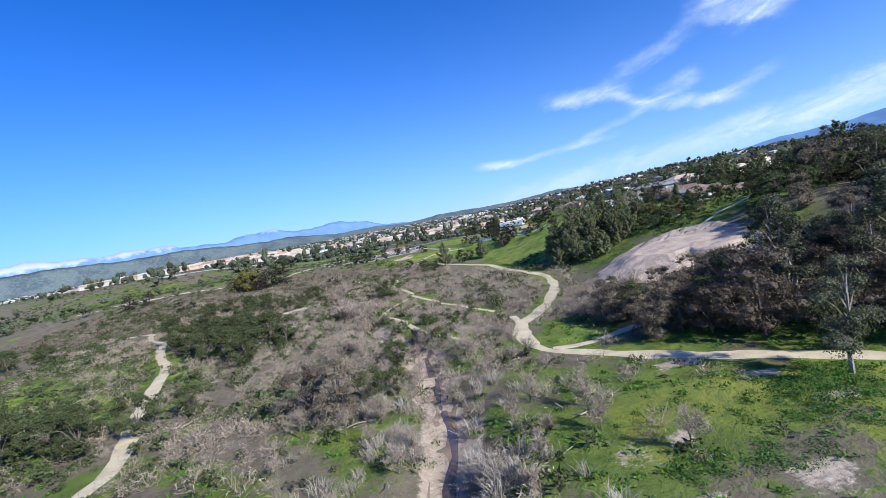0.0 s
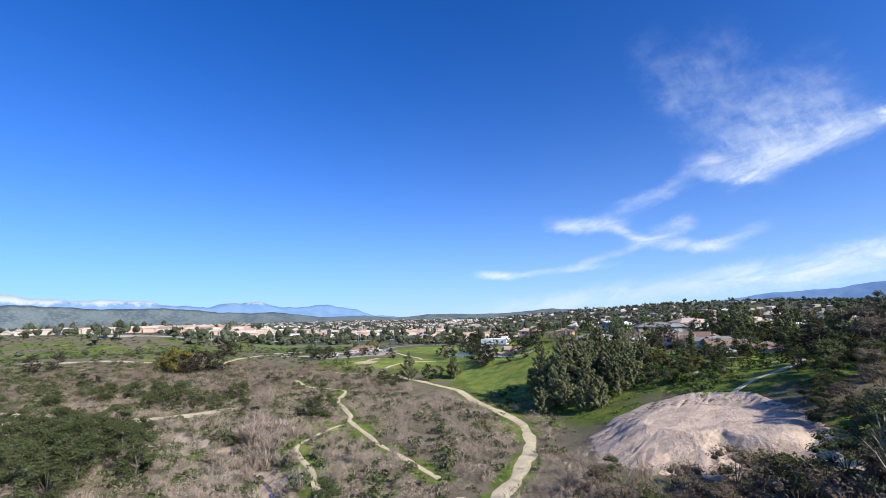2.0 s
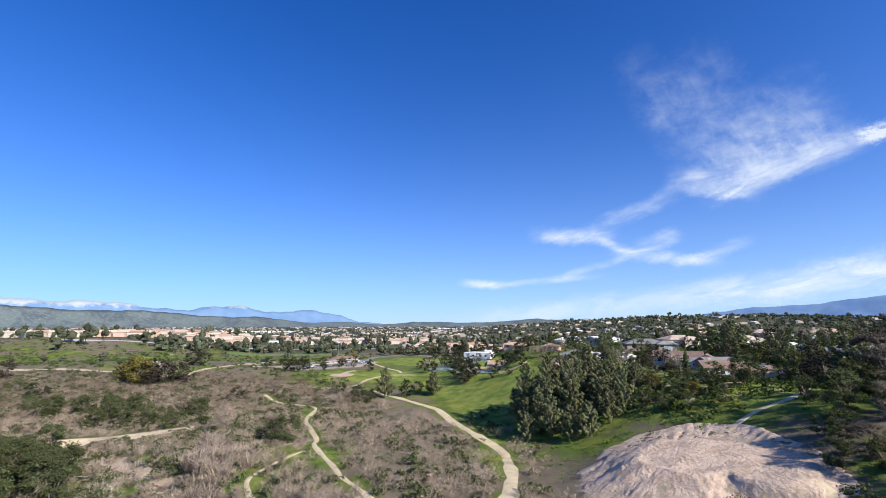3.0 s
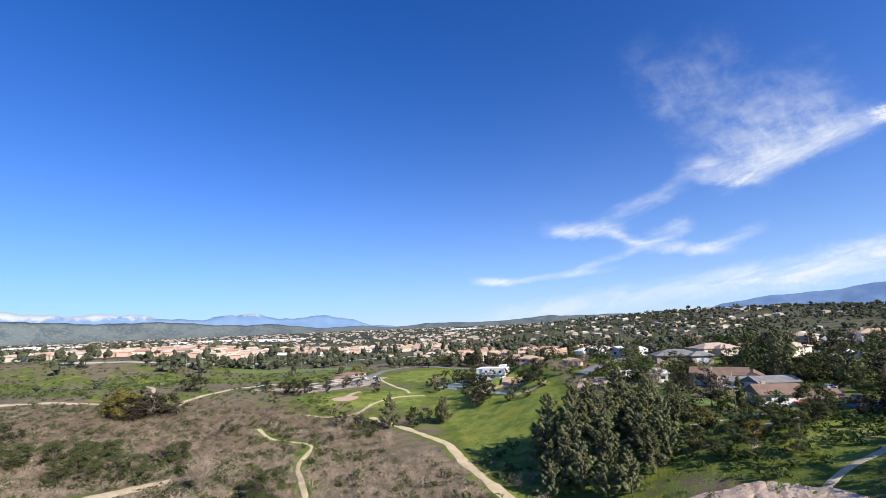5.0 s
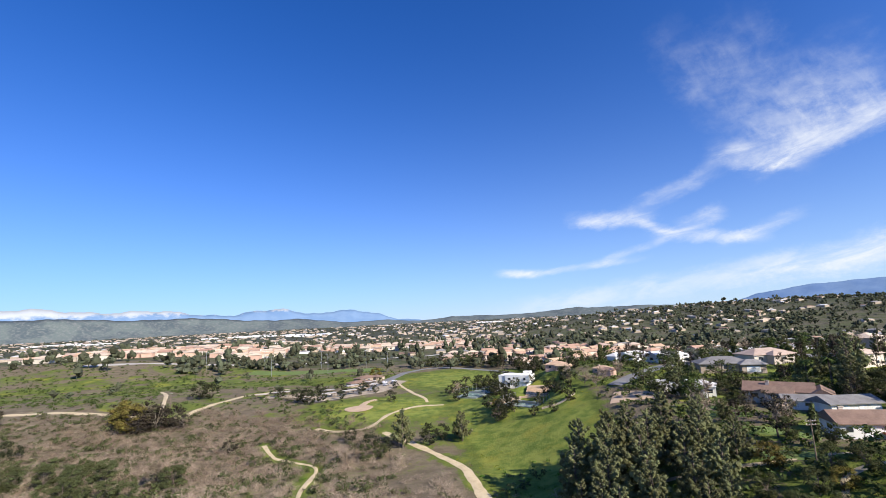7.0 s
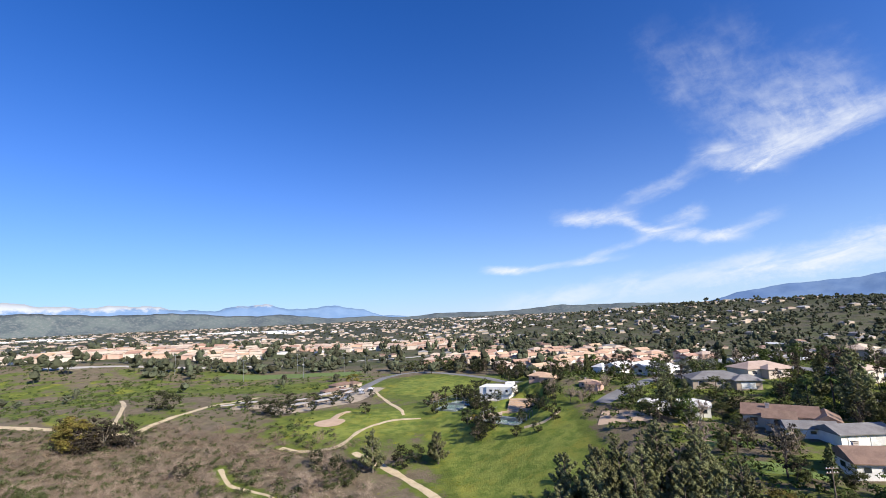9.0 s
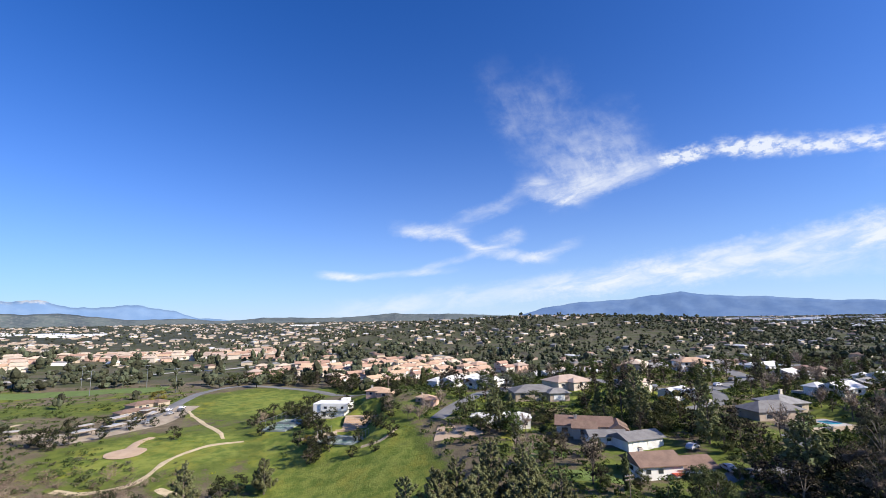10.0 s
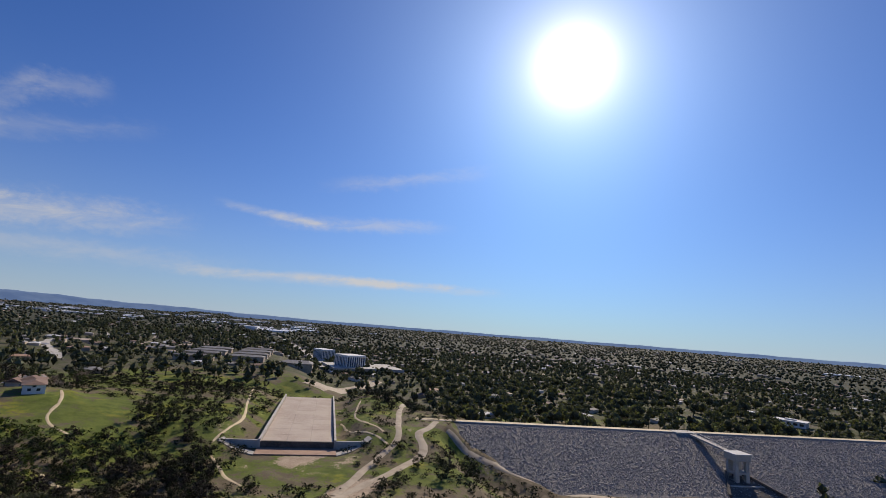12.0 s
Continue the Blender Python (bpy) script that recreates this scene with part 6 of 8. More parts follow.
# ---- trees one by one ----
rng_t = random.Random(3)
for key, x, y, size in (
        ("pine", 27, 128, 14), ("pine", 32, 121, 16), ("pine", 29, 112, 13), ("pine", 36, 114, 14), ("pine", 24, 119, 12), ("pine", 34, 104, 11), ("pine", 28, 103, 10), ("pine", 35, 95, 8), ("pine", 31, 97, 8), ("pine", 23, 111, 9), ("pine", 38, 127, 13), ("pine", 22, 105, 7), ("pine", 30, 117, 14), ("pine", 35, 108, 12), ("pine", 26, 108, 10), ("pine", 33, 127, 13), ("pine", 40, 120, 13), ("pine", 47, 113, 10),
        ("pine", 45, 125, 14), ("pine", 50, 118, 12), ("pine", 44, 113, 11), ("pine", 47, 132, 11), ("pine", 53, 126, 10), ("pine", 42, 105, 9), ("pine", 41, 98, 8), ("pine", 53, 111, 9), ("pine", 48, 107, 9), ("pine", 46, 101, 7),
        ("oak", -92, 84, 9), ("oak", -99, 88, 9), ("oak", -85, 92, 9), ("oak", -104, 96, 8), ("oak", -79, 68, 10), ("oak", -86, 76, 10), ("oak", -72, 76, 9), ("oak", -93, 70, 9), ("oak", -100, 78, 9), ("oak", -70, 58, 10), ("oak", -90, 98, 8), ("oak", -110, 90, 8), ("oak", -100, 126, 7), ("oak", -98, 136, 7), ("oak", -92, 138, 7), ("oak", -104, 137, 7), ("oak", -86, 137, 6), ("oak", -103, 149, 7), ("oak", -111, 146, 8), ("oak", -119, 147, 8), ("oak", -127, 147, 8), ("oak", -80, 146, 7), ("oak", -107, 143, 7), ("oak", -94, 128, 7), ("oak", -86, 127, 6), ("oak", -130, 143, 7), ("oak", -137, 133, 7), ("oak", -144, 138, 7), ("oak", -104, 131, 6), ("oak", -80, 129, 5), ("gold", -142, 206, 8), ("rust", -150, 214, 7), ("rust", -133, 207, 7), ("rust", -127, 205, 7),
        ("pine", -2, 181, 8), ("oak", -8, 180, 6), ("bare", 11, 191, 5), ("oak", -30, 162, 6), ("oak", -26, 164, 6), ("bare", -36, 160, 6),
        ("pine", -20.5, 173, 12), ("oak", -12, 176, 7.5), ("pine", -1, 178, 9.5), ("oak", -39, 179, 5.5), ("oak", -31, 173, 6), ("oak", -25, 168, 5), ("oak", -35, 238, 5.5),
        ("oak", -72, 71, 9), ("oak", -78, 76, 9), ("oak", -84, 80, 9), ("oak", -90, 74, 8), ("oak", -75, 63, 8), ("oak", -88, 87, 8), ("oak", -96, 80, 8), ("oak", -94, 90, 7), ("oak", -66, 47, 9), ("oak", -73, 52, 9.5), ("oak", -80, 56, 9), ("oak", -61, 60, 9), ("oak", -68, 66, 10), ("oak", -82, 70, 9), ("oak", -87, 62, 8), ("oak", -76, 82, 8),
        ("oak", -73, 8, 8), ("oak", -80, 10, 8), ("oak", -68, 13, 7), ("oak", -86, 8, 9), ("oak", -92, 12, 8), ("oak", -99, 9, 9), ("oak", -77, 15, 7), ("oak", -84, 17, 7), ("oak", -105, 14, 8), ("oak", -112, 9, 8), ("oak", -62, 18, 6), ("oak", -160, 95, 8), ("oak", -168, 90, 8), ("oak", -152, 88, 7), ("oak", -176, 98, 8),
        ("oak", 171, -25, 4), ("oak", 160, -12, 4.5), ("oak", 154, -25, 5), ("oak", 134, -9, 4), ("gum", 146, -33, 9), ("oak", 144, -39, 8), ("oak", 159, 46, 8), ("oak", 170, 60, 8), ("oak", 150, 52, 6), ("oak", 206, 57, 7), ("oak", 195, 63, 8), ("oak", 229, -32, 4), ("oak", 139, -27, 6),
        ("rust", -32, 3, 10), ("rust", -37, 7, 9), ("oak", -29, 9, 6), ("oak", -27, 26, 6), ("oak", -22, 41, 7), ("oak", -26, 12, 5), ("oak", -39, 108, 8), ("oak", -43, 109, 6), ("rust", -45, 113, 6), ("bare", -59, 118, 9),
        ("gold", -135, 200, 13), ("gold", -129, 197, 11), ("rust", -127, 200, 12), ("rust", -121, 198, 11), ("rust", -116, 201, 10), ("rust", -111, 200, 8), ("rust", -125, 194, 8), ("oak", -134, 249, 10), ("oak", -130, 253, 9), ("oak", -128, 148, 7), ("oak", -121, 151, 7), ("oak", -110, 148, 7), ("oak", -104, 152, 7), ("oak", -114, 155, 6), ("rust", -86, 147, 7), ("oak", -80, 146, 7), ("oak", -74, 137, 6), ("rust", -78, 172, 5), ("oak", -140, 152, 7), ("rust", -196, 205, 10), ("rust", -204, 200, 10), ("oak", -160, 176, 6), ("oak", -152, 172, 6), ("oak", -64, 160, 4),
        ("rust", 14.5, 31, 7.5), ("bare", 12.5, 31.5, 5.5), ("bare", 11, 37, 4.5), ("bare", 13, 47, 5), ("rust", 17, 44, 6), ("rust", 21, 17, 8.5), ("oak", 25, 18, 9), ("rust", 29, 9, 14), ("gum", 36, 12, 16), ("gum", 28.3, -6.4, 13), ("rust", 26, 13, 9), ("oak", 18, 29, 8), ("bare", 16, 36, 7), ("rust", 31, 20, 13),
        ("gum", 42, 22, 18), ("gum", 50, 10, 20), ("rust", 46, 26, 12), ("oak", 38, 33, 10), ("gum", 70, 18, 16), ("gum", 82, 24, 17), 
        ("oak", 72, 66, 8), ("oak", 79, 72, 9), ("oak", 64, 58, 5), ("oak", 68, 63, 5.5), ("rust", 72, 58, 7), ("rust", 61, 51, 6), ("oak", 75, 60, 8), ("rust", 67, 51, 7), ("oak", 70, 73, 6), ("oak", 76, 80, 5), ("oak", 62, 86, 4), ("oak", 66, 91, 5), ("oak", 72, 94, 5), ("gold", 60, 95, 4), ("oak", 56, 90, 4), ("oak", 52, 93, 5), ("rust", 86, 70, 12), ("rust", 94, 72, 13), ("pine", 100, 78, 16), ("rust", 96, 82, 14), ("gum", 106, 88, 16), ("gum", 101, 70, 13), ("gum", 109, 80, 14), ("gum", 114, 92, 15), ("mid_pine", 104, 100, 14), ("oak", 88, 62, 9), ("oak", 82, 62, 9), ("oak", 75, 97, 8), ("oak", 66, 97, 6),
        ("garden", 42, 46, 3), ("garden", 38, 47, 2.6), ("garden", 46, 44.5, 3), ("garden", 44, 48, 2.4), ("oak", 22, 52, 4.5), ("bare", 18, 55, 4), ("bare", 26, 50, 4.5), ("oak", 60, 55, 4.6), ("oak", 57, 51.5, 4.8), ("oak", 62, 60, 4.2), ("oak", 60, 48, 5),
        ("gold", 56, 107, 5), ("oak", 62, 100, 6), ("garden", 70, 103, 6), ("oak", 57, 96, 5), ("oak", 51, 99, 5), ("oak", 79, 104, 7),
        ("oak", 12, 190, 6), ("oak", 13, 193, 5), ("oak", 12, 256, 6), ("oak", 6, 258, 6), ("oak", -5, 254, 5), ("bare", -6, 246, 4), ("oak", 14, 228, 5), ("oak", 16, 214, 5), ("oak", 13, 222, 4), ("oak", 18, 222, 4), ("oak", 22, 224, 4), ("oak", 34, 196, 5), ("oak", 39, 203, 5), ("bare", 42, 210, 5), ("oak", 46, 218, 5), ("oak", 15, 250, 5), ("oak", 0, 236, 4), ("oak", 11, 232, 5), ("oak", 17, 208, 5), ("oak", 14, 197, 5), ("oak", 18, 191, 5), ("oak", 27, 189, 4), ("oak", 35, 190, 4), ("oak", 40, 196, 5), ("oak", -4, 232, 4), ("oak", 30, 226, 4), ("oak", 30, 178, 4), ("oak", 24, 181, 4), ("oak", 33, 207, 5), ("bare", 40, 200, 6), ("bare", 47, 186, 6), ("gold", 12, 205, 3.5), ("oak", 14, 258, 7), ("oak", 20, 265, 7), ("oak", 30, 250, 6), ("oak", 18, 196, 5), ("oak", 36, 181, 6), ("bare", 51, 192, 6), ("bare", 44, 190, 6), ("bare", 58, 197, 7), ("oak", 9, 207, 5), ("oak", 0, 256, 6), ("oak", 8, 260, 6), ("bare", -4, 250, 6), ("oak", -8, 246, 5),
        ("oak", 73, 181, 8), ("silver", 92, 212, 7), ("silver", 85, 216, 7), ("oak", 68, 160, 6), ("oak", 88, 168, 6), ("garden", 94, 160, 6), ("mid_pine", 123, 172, 14), ("gum", 118, 166, 14), ("pine", 112, 158, 15), ("palm", 108, 160, 10), ("gold", 122, 156, 7), ("gold", 130, 158, 8), ("gum", 118, 140, 14), ("oak", 107, 142, 7), ("oak", 112, 136, 8), ("mid_pine", 109, 128, 12), ("oak", 106, 121, 7), ("oak", 113, 122, 8), ("rust", 118, 130, 9), ("oak", 110, 148, 8), ("mid_pine", 104, 147, 11), ("oak", 100, 109, 7), ("oak", 93, 107, 6), ("oak", 72, 112, 5), ("oak", 66, 117, 5), ("oak", 77, 133, 5), ("oak", 72, 145, 6), ("oak", 78, 161, 6), ("oak", 60, 165, 7), ("oak", 70, 166, 5), ("mid_pine", 70, 173, 9),
        ("silver", 105, 216, 7), ("oak", 115, 150, 8), ("palm", 104, 164, 9), ("palm", 48, 240, 9), ("palm", 70, 250, 10),
        ("oak", -62, 249, 5), ("oak", -55, 260, 5), ("oak", -48, 266, 4.5), ("oak", -66, 266, 6), ("oak", -76, 262, 7), ("oak", -40, 282, 4), ("oak", -70, 243, 7), ("oak", -76, 240, 8), ("oak", -82, 244, 8), ("oak", -73, 236, 6), ("oak", -94, 253, 6), ("oak", -57, 276, 6), ("oak", -52, 298, 5), ("gold", -60, 330, 8)):
    key = {"garden": "mid_garden"}.get(key, key)
    if 185 < y < 262 and -8 < x < 50 and key == "oak":
        size *= 1.25
    # farther trees: fewer leaves, in the colours darkened as shade
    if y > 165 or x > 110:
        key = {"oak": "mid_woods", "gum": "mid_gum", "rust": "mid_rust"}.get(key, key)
    plant(key, x, y, size, rng_t)


# tree belt behind the park road
belt_line = smooth_line(((-34, 398), (-4, 394), (24, 366), (42, 338), (52, 308), (60, 284), (84, 274)), 5.5)
for x, y in belt_line:
    for off in (0, 6):
        plant(rng_t.choice(("mid_woods", "mid_oak", "mid_oak", "mid_woods", "mid_gum")), x + off + rng_t.uniform(-2.5, 2.5), y + off + rng_t.uniform(-2.5, 2.5), rng_t.uniform(6.5, 11), rng_t)


def scatter(seed, n, x0, x1, y0, y1, chance, gap):
    """Places in a rectangle, thinned by chance(x, y), with a least gap between them."""
    rng = np.random.default_rng(seed)
    x, y = rng.uniform(x0, x1, n), rng.uniform(y0, y1, n)
    ok = (rng.random(n) < chance(x, y)) & ~blocked(x, y)
    out, cells = [], set()
    for a, b in zip(x[ok], y[ok]):
        k = (int(a // gap), int(b // gap))
        if k not in cells:
            cells.add(k)
            out.append((float(a), float(b)))
    return out


# thick trees beside the trail
thicket = lambda x, y: np.clip(1.2 * bump(x, y, 35, 27, 25, 15, 15, 6) + bump(x, y, 62, 8, 26, 18, 0, 6), 0, 1) * (1 - bump(x, y, 7, 29, 9, 14, 0, 6)) * (1 - bump(x, y, 58, 50, 24, 12, 0, 6))
for x, y in scatter(10, 420, 4, 92, -22, 60, thicket, 5.0):
    plant(rng_t.choice(("rust", "rust", "rust", "bare", "oak", "rust")), x, y, rng_t.uniform(6, 9.5), rng_t)
# woods east of the valley
woods = lambda x, y: np.clip(1.3 * bump(x, y, 105, 45, 45, 55, 0, 4) + 0.45 * bump(x, y, 158, 58, 42, 45, 0, 4) + 0.7 * bump(x, y, 80, -5, 40, 25, 0, 4), 0, 1) * (1 - np.clip(1.6 * bump(x, y, 60, 72, 30, 26, 0, 4), 0, 1)) * (1 - 0.8 * bump(x, y, 215, 75, 35, 40, 0, 4)) * (1 - ss(85, 110, x) * ss(48, 38, y)) * (1 - bump(x, y, 58, 50, 24, 14, 0, 6))
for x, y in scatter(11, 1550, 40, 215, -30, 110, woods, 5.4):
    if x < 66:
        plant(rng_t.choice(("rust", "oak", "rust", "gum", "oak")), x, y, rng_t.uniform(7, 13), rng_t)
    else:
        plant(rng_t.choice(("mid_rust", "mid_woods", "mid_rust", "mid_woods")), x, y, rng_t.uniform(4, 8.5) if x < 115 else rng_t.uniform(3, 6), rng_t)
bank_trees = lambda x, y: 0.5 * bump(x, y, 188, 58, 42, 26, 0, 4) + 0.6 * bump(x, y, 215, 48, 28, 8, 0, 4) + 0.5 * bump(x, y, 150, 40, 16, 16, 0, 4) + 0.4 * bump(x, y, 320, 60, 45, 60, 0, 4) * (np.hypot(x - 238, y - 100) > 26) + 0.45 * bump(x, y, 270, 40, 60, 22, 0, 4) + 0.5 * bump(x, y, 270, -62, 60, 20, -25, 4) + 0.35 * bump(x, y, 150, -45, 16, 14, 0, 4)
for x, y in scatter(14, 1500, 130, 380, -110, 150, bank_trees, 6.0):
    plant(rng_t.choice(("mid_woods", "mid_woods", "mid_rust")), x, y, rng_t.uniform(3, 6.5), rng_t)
# leafless shrubs along the gully
for x, y in scatter(15, 420, -70, 6, -35, 90, lambda x, y: 0.75 * ss(26, 8, near_line(x, y, CREEK)), 5.0):
    plant("bare", x, y, rng_t.uniform(2.6, 5.0), rng_t)
# gardens and streets
town = lambda x, y: 0.8 * np.clip(ss(95, 115, x) * ss(95, 115, y) + ss(52, 64, x) * ss(98, 106, y) * ss(175, 160, y) * 0.75 + ss(46, 70, x) * ss(165, 180, y), 0, 1) * ss(300, 230, np.hypot(x - 80, y - 120))
for x, y in scatter(12, 1700, 46, 300, 92, 330, town, 6.6):
    plant(rng_t.choice(("mid_oak", "mid_garden", "mid_oak", "mid_gum", "mid_pine", "mid_gum", "mid_cypress", "mid_bare", "mid_gum")), x, y, rng_t.uniform(4, 9.5), rng_t)

KEEP_OFF += [(40, 66, 15), (50, 62, 9), (31, 58, 8), (50, 52, 6)]
# ---- brush: many small bushes as one spread each ----
def spread(name, label, templates, places, sizes, seed, mat, category="brush", sink=0.1, smooth=False):
    """Copies of small plant shapes over the land, joined into one mesh."""
    rng = np.random.default_rng(seed)
    vs, fs, n = [], [], 0
    P = np.array(places)
    if not len(P):
        return
    Z = height(P[:, 0], P[:, 1])
    kind = rng.integers(0, len(templates), len(P))
    for t, (v, f) in enumerate(templates):
        k = np.where(kind == t)[0]
        if not len(k):
            continue
        s = rng.uniform(sizes[0], sizes[1], (len(k), 1, 1)) * rng.uniform(0.8, 1.2, (len(k), 1, 3))
        a = rng.uniform(0, 6.28, (len(k), 1))
        w = v[None] * s
        w = np.stack([w[..., 0] * np.cos(a) - w[..., 1] * np.sin(a), w[..., 0] * np.sin(a) + w[..., 1] * np.cos(a), w[..., 2]], -1)
        w += np.stack([P[k, 0], P[k, 1], Z[k] - sink], -1)[:, None]
        vs.append(w.reshape(-1, 3))
        fs.append((f[None] + len(v) * np.arange(len(k))[:, None, None]).reshape(-1, 3) + n)
        n += len(k) * len(v)
    ob = new(name, mesh_from(name, np.concatenate(vs), np.concatenate(fs), (M[mat],), smooth))
    tagged(ob, label, category, kind="stuff")


def twig_bush(seed, n=66, w=0.011):
    """A rounded spray of thin bare stems with fine twig tufts, about 1 m high."""
    rng = np.random.default_rng(seed)
    a, e = rng.uniform(0, 6.28, n), np.arcsin(rng.uniform(0.05, 0.98, n))
    d = np.stack([np.cos(a) * np.cos(e), np.sin(a) * np.cos(e), np.sin(e)], -1)
    b = d * rng.uniform(0.0, 0.65, (n, 1)) * (0.9, 0.9, 0.7) + rng.normal(0, 0.06, (n, 3))
    tip = b + (d + rng.normal(0, 0.45, (n, 3)) + (0, 0, 0.15)) * rng.uniform(0.2, 0.5, (n, 1))
    s = np.cross(d, rng.normal(0, 1, (n, 3)))
    s *= w / (np.linalg.norm(s, axis=1)[:, None] + 1e-9)
    v = np.stack([b - s, b + s, tip], 1).reshape(-1, 3)
    mids = np.column_stack([rng.normal(0, 0.36, (7, 2)), rng.uniform(0.15, 0.6, 7)])
    return join([(v, np.arange(n * 3).reshape(-1, 3)), clumps(rng, mids, rng.uniform(0.28, 0.45, 7), 80, 0.030, 0.8, 8.0)])


def leaf_bush(seed, n=60, size=0.2):
    rng = np.random.default_rng(seed)
    m = 6
    mids = np.column_stack([rng.normal(0, 0.42, (m, 2)), rng.uniform(0.2, 0.6, m)])
    return clumps(rng, mids, rng.uniform(0.3, 0.5, m), n, size, 0.8)


def cane(seed, n=80, w=0.010):
    rng = np.random.default_rng(seed)
    a, e, ln = rng.uniform(0, 6.28, n), rng.uniform(0.5, 1.45, n), rng.uniform(0.6, 1.1, n)
    b = rng.normal(0, 0.2, (n, 3)) * (1, 1, 0)
    d = np.stack([np.cos(a) * np.cos(e), np.sin(a) * np.cos(e), np.sin(e)], -1)
    s = np.stack([-np.sin(a), np.cos(a), 0 * a], -1) * w
    m = b + d * ln[:, None] * 0.7
    tip = b + d * ln[:, None] + np.stack([np.cos(a), np.sin(a), -0.4 + 0 * a], -1) * 0.25 * ln[:, None]
    v = np.stack([b - s, b + s, m + s, m - s, tip], 1).reshape(-1, 3)
    i = np.arange(n)[:, None] * 5
    return v, np.concatenate([i + (0, 1, 2), i + (0, 2, 3), i + (3, 2, 4)])


def tuft(seed, n=16, size=0.35):
    rng = np.random.default_rng(seed)
    at = np.column_stack([rng.normal(0, 0.45, (n, 2)), rng.uniform(0.05, 0.3, n)])
    return leaves(rng, at, np.tile((0, 0, 1.0), (n, 1)), size, 1.6)


def not_green(x, y):
    return 1 - np.clip(1.3 * land_cover(x, y)[0] - 0.1, 0, 1)


patchy = lambda x, y: np.clip(0.62 + 0.9 * np.sin(x * 0.21 + 2 * np.sin(y * 0.11)) * np.cos(y * 0.24 + 1.5 * np.sin(x * 0.13)), 0.12, 1) * (1 - 0.75 * ss(-58, -72, x + 0.9 * np.clip(y, 0, 100))) * (1 - 0.85 * bump(x, y, 6, 29, 8, 11, 0, 6))
valley = lambda x, y: np.clip(bump(x, y, -160, 165, 80, 50, 0, 6) + bump(x, y, -45, 95, 95, 110, 15, 6) + bump(x, y, -110, 60, 60, 110, 0, 4), 0, 1) * ss(24, 6, x - 0.06 * y) * (1 - ss(120, 150, y) * ss(-22, -8, x + 0.2 * (y - 130)))
spread("bare_brush", "bare grey-brown brush covering the valley floor", [twig_bush(i) for i in range(6)], scatter(21, 21000, -200, 30, -45, 200, lambda x, y: valley(x, y) * (0.3 + 0.7 * not_green(x, y)) * patchy(x, y) * ss(230, 110, np.hypot(x + 20, y - 20)), 1.75), (1.2, 3.1), 1, "twig")
spread("brown_brush", "dry brown brush farther up the valley", [twig_bush(80 + i, 26, 0.03) for i in range(5)], scatter(43, 21000, -260, 0, 90, 232, lambda x, y: np.clip(bump(x, y, -150, 165, 95, 55, 0, 6) + bump(x, y, -60, 150, 70, 60, 0, 6), 0, 1) * (0.25 + 0.75 * not_green(x, y)) * patchy(x, y) * ss(120, 170, np.hypot(x + 20, y - 20)) * (1 - ss(120, 150, y) * ss(-22, -8, x + 0.2 * (y - 130))), 2.7), (1.3, 3.2), 27, "drybrush")
spread("sage_brush", "low grey-green sage scrub among dry brush", [leaf_bush(10 + i, 46, 0.25) for i in range(5)], scatter(22, 5600, -230, 34, -45, 225, lambda x, y: valley(x, y) * (1.05 - 0.6 * patchy(x, y)), 2.0), (0.6, 1.7), 2, "sage")
spread("dark_brush", "dark green bushes in the scrub", [leaf_bush(20 + i, 80, 0.2) for i in range(4)], scatter(23, 5600, -230, 120, -45, 240, lambda x, y: valley(x, y) * (0.3 + 0.7 * ss(-20, -80, x)) + 0.35 * woods(x, y), 2.6), (0.9, 2.6), 3, "oak")
creekside = lambda x, y: ss(16, 5, near_line(x, y, CREEK)) * 0.75
spread("silver_cane", "silvery pale sprays of dry cane in the gully", [cane(35 + i, 170, 0.009) for i in range(3)], [(x_ + 0.9 * i, y_ + 0.8 * j) for x_, y_ in ((-23, -8), (-15, -14), (-24, -4), (-12.5, -17)) for i in range(3) for j in range(2)], (1.5, 2.5), 24, "reed")
rng_c = random.Random(12)
CANES = [(-48 - 0.3 * (y_ - 88) + rng_c.uniform(-6, 6), y_ + rng_c.uniform(-2, 2)) for y_ in range(72, 108, 2) for k in range(2)]
spread("cane_fans", "tall tan fans of dry cane beside the creek", [cane(38 + i, 150, 0.016) for i in range(4)], CANES, (2.2, 4.0), 28, "twig")
spread("cane_brake", "pale dry cane along the creek", [cane(30 + i) for i in range(4)], scatter(24, 1500, -110, 0, -45, 120, lambda x, y: creekside(x, y) * (near_line(x, y, CREEK) > 2.2), 2.2), (1.2, 2.6), 4, "reed")
grassy = lambda x, y: np.clip(land_cover(x, y)[0] * 1.3 - 0.3, 0, 1) * (1 - land_cover(x, y)[2])
spread("weeds", "knee-high green weeds", [tuft(40 + i, 26, 0.2) for i in range(4)], scatter(25, 16000, -200, 100, -45, 150, lambda x, y: 0.8 * grassy(x, y) * ss(170, 60, np.hypot(x, y - 20)), 0.9), (0.5, 1.3), 5, "weed", sink=0.02)
spread("mustard", "yellow flowering mustard in the grass", [tuft(50 + i, 12, 0.22) for i in range(3)], scatter(26, 9000, -240, 90, -30, 290, lambda x, y: 0.5 * grassy(x, y) * ss(0.1, 0.7, np.sin(x * 0.09 + 2 * np.sin(y * 0.05)) * np.cos(y * 0.08)), 1.4), (0.6, 1.3), 6, "flower", sink=0.0)
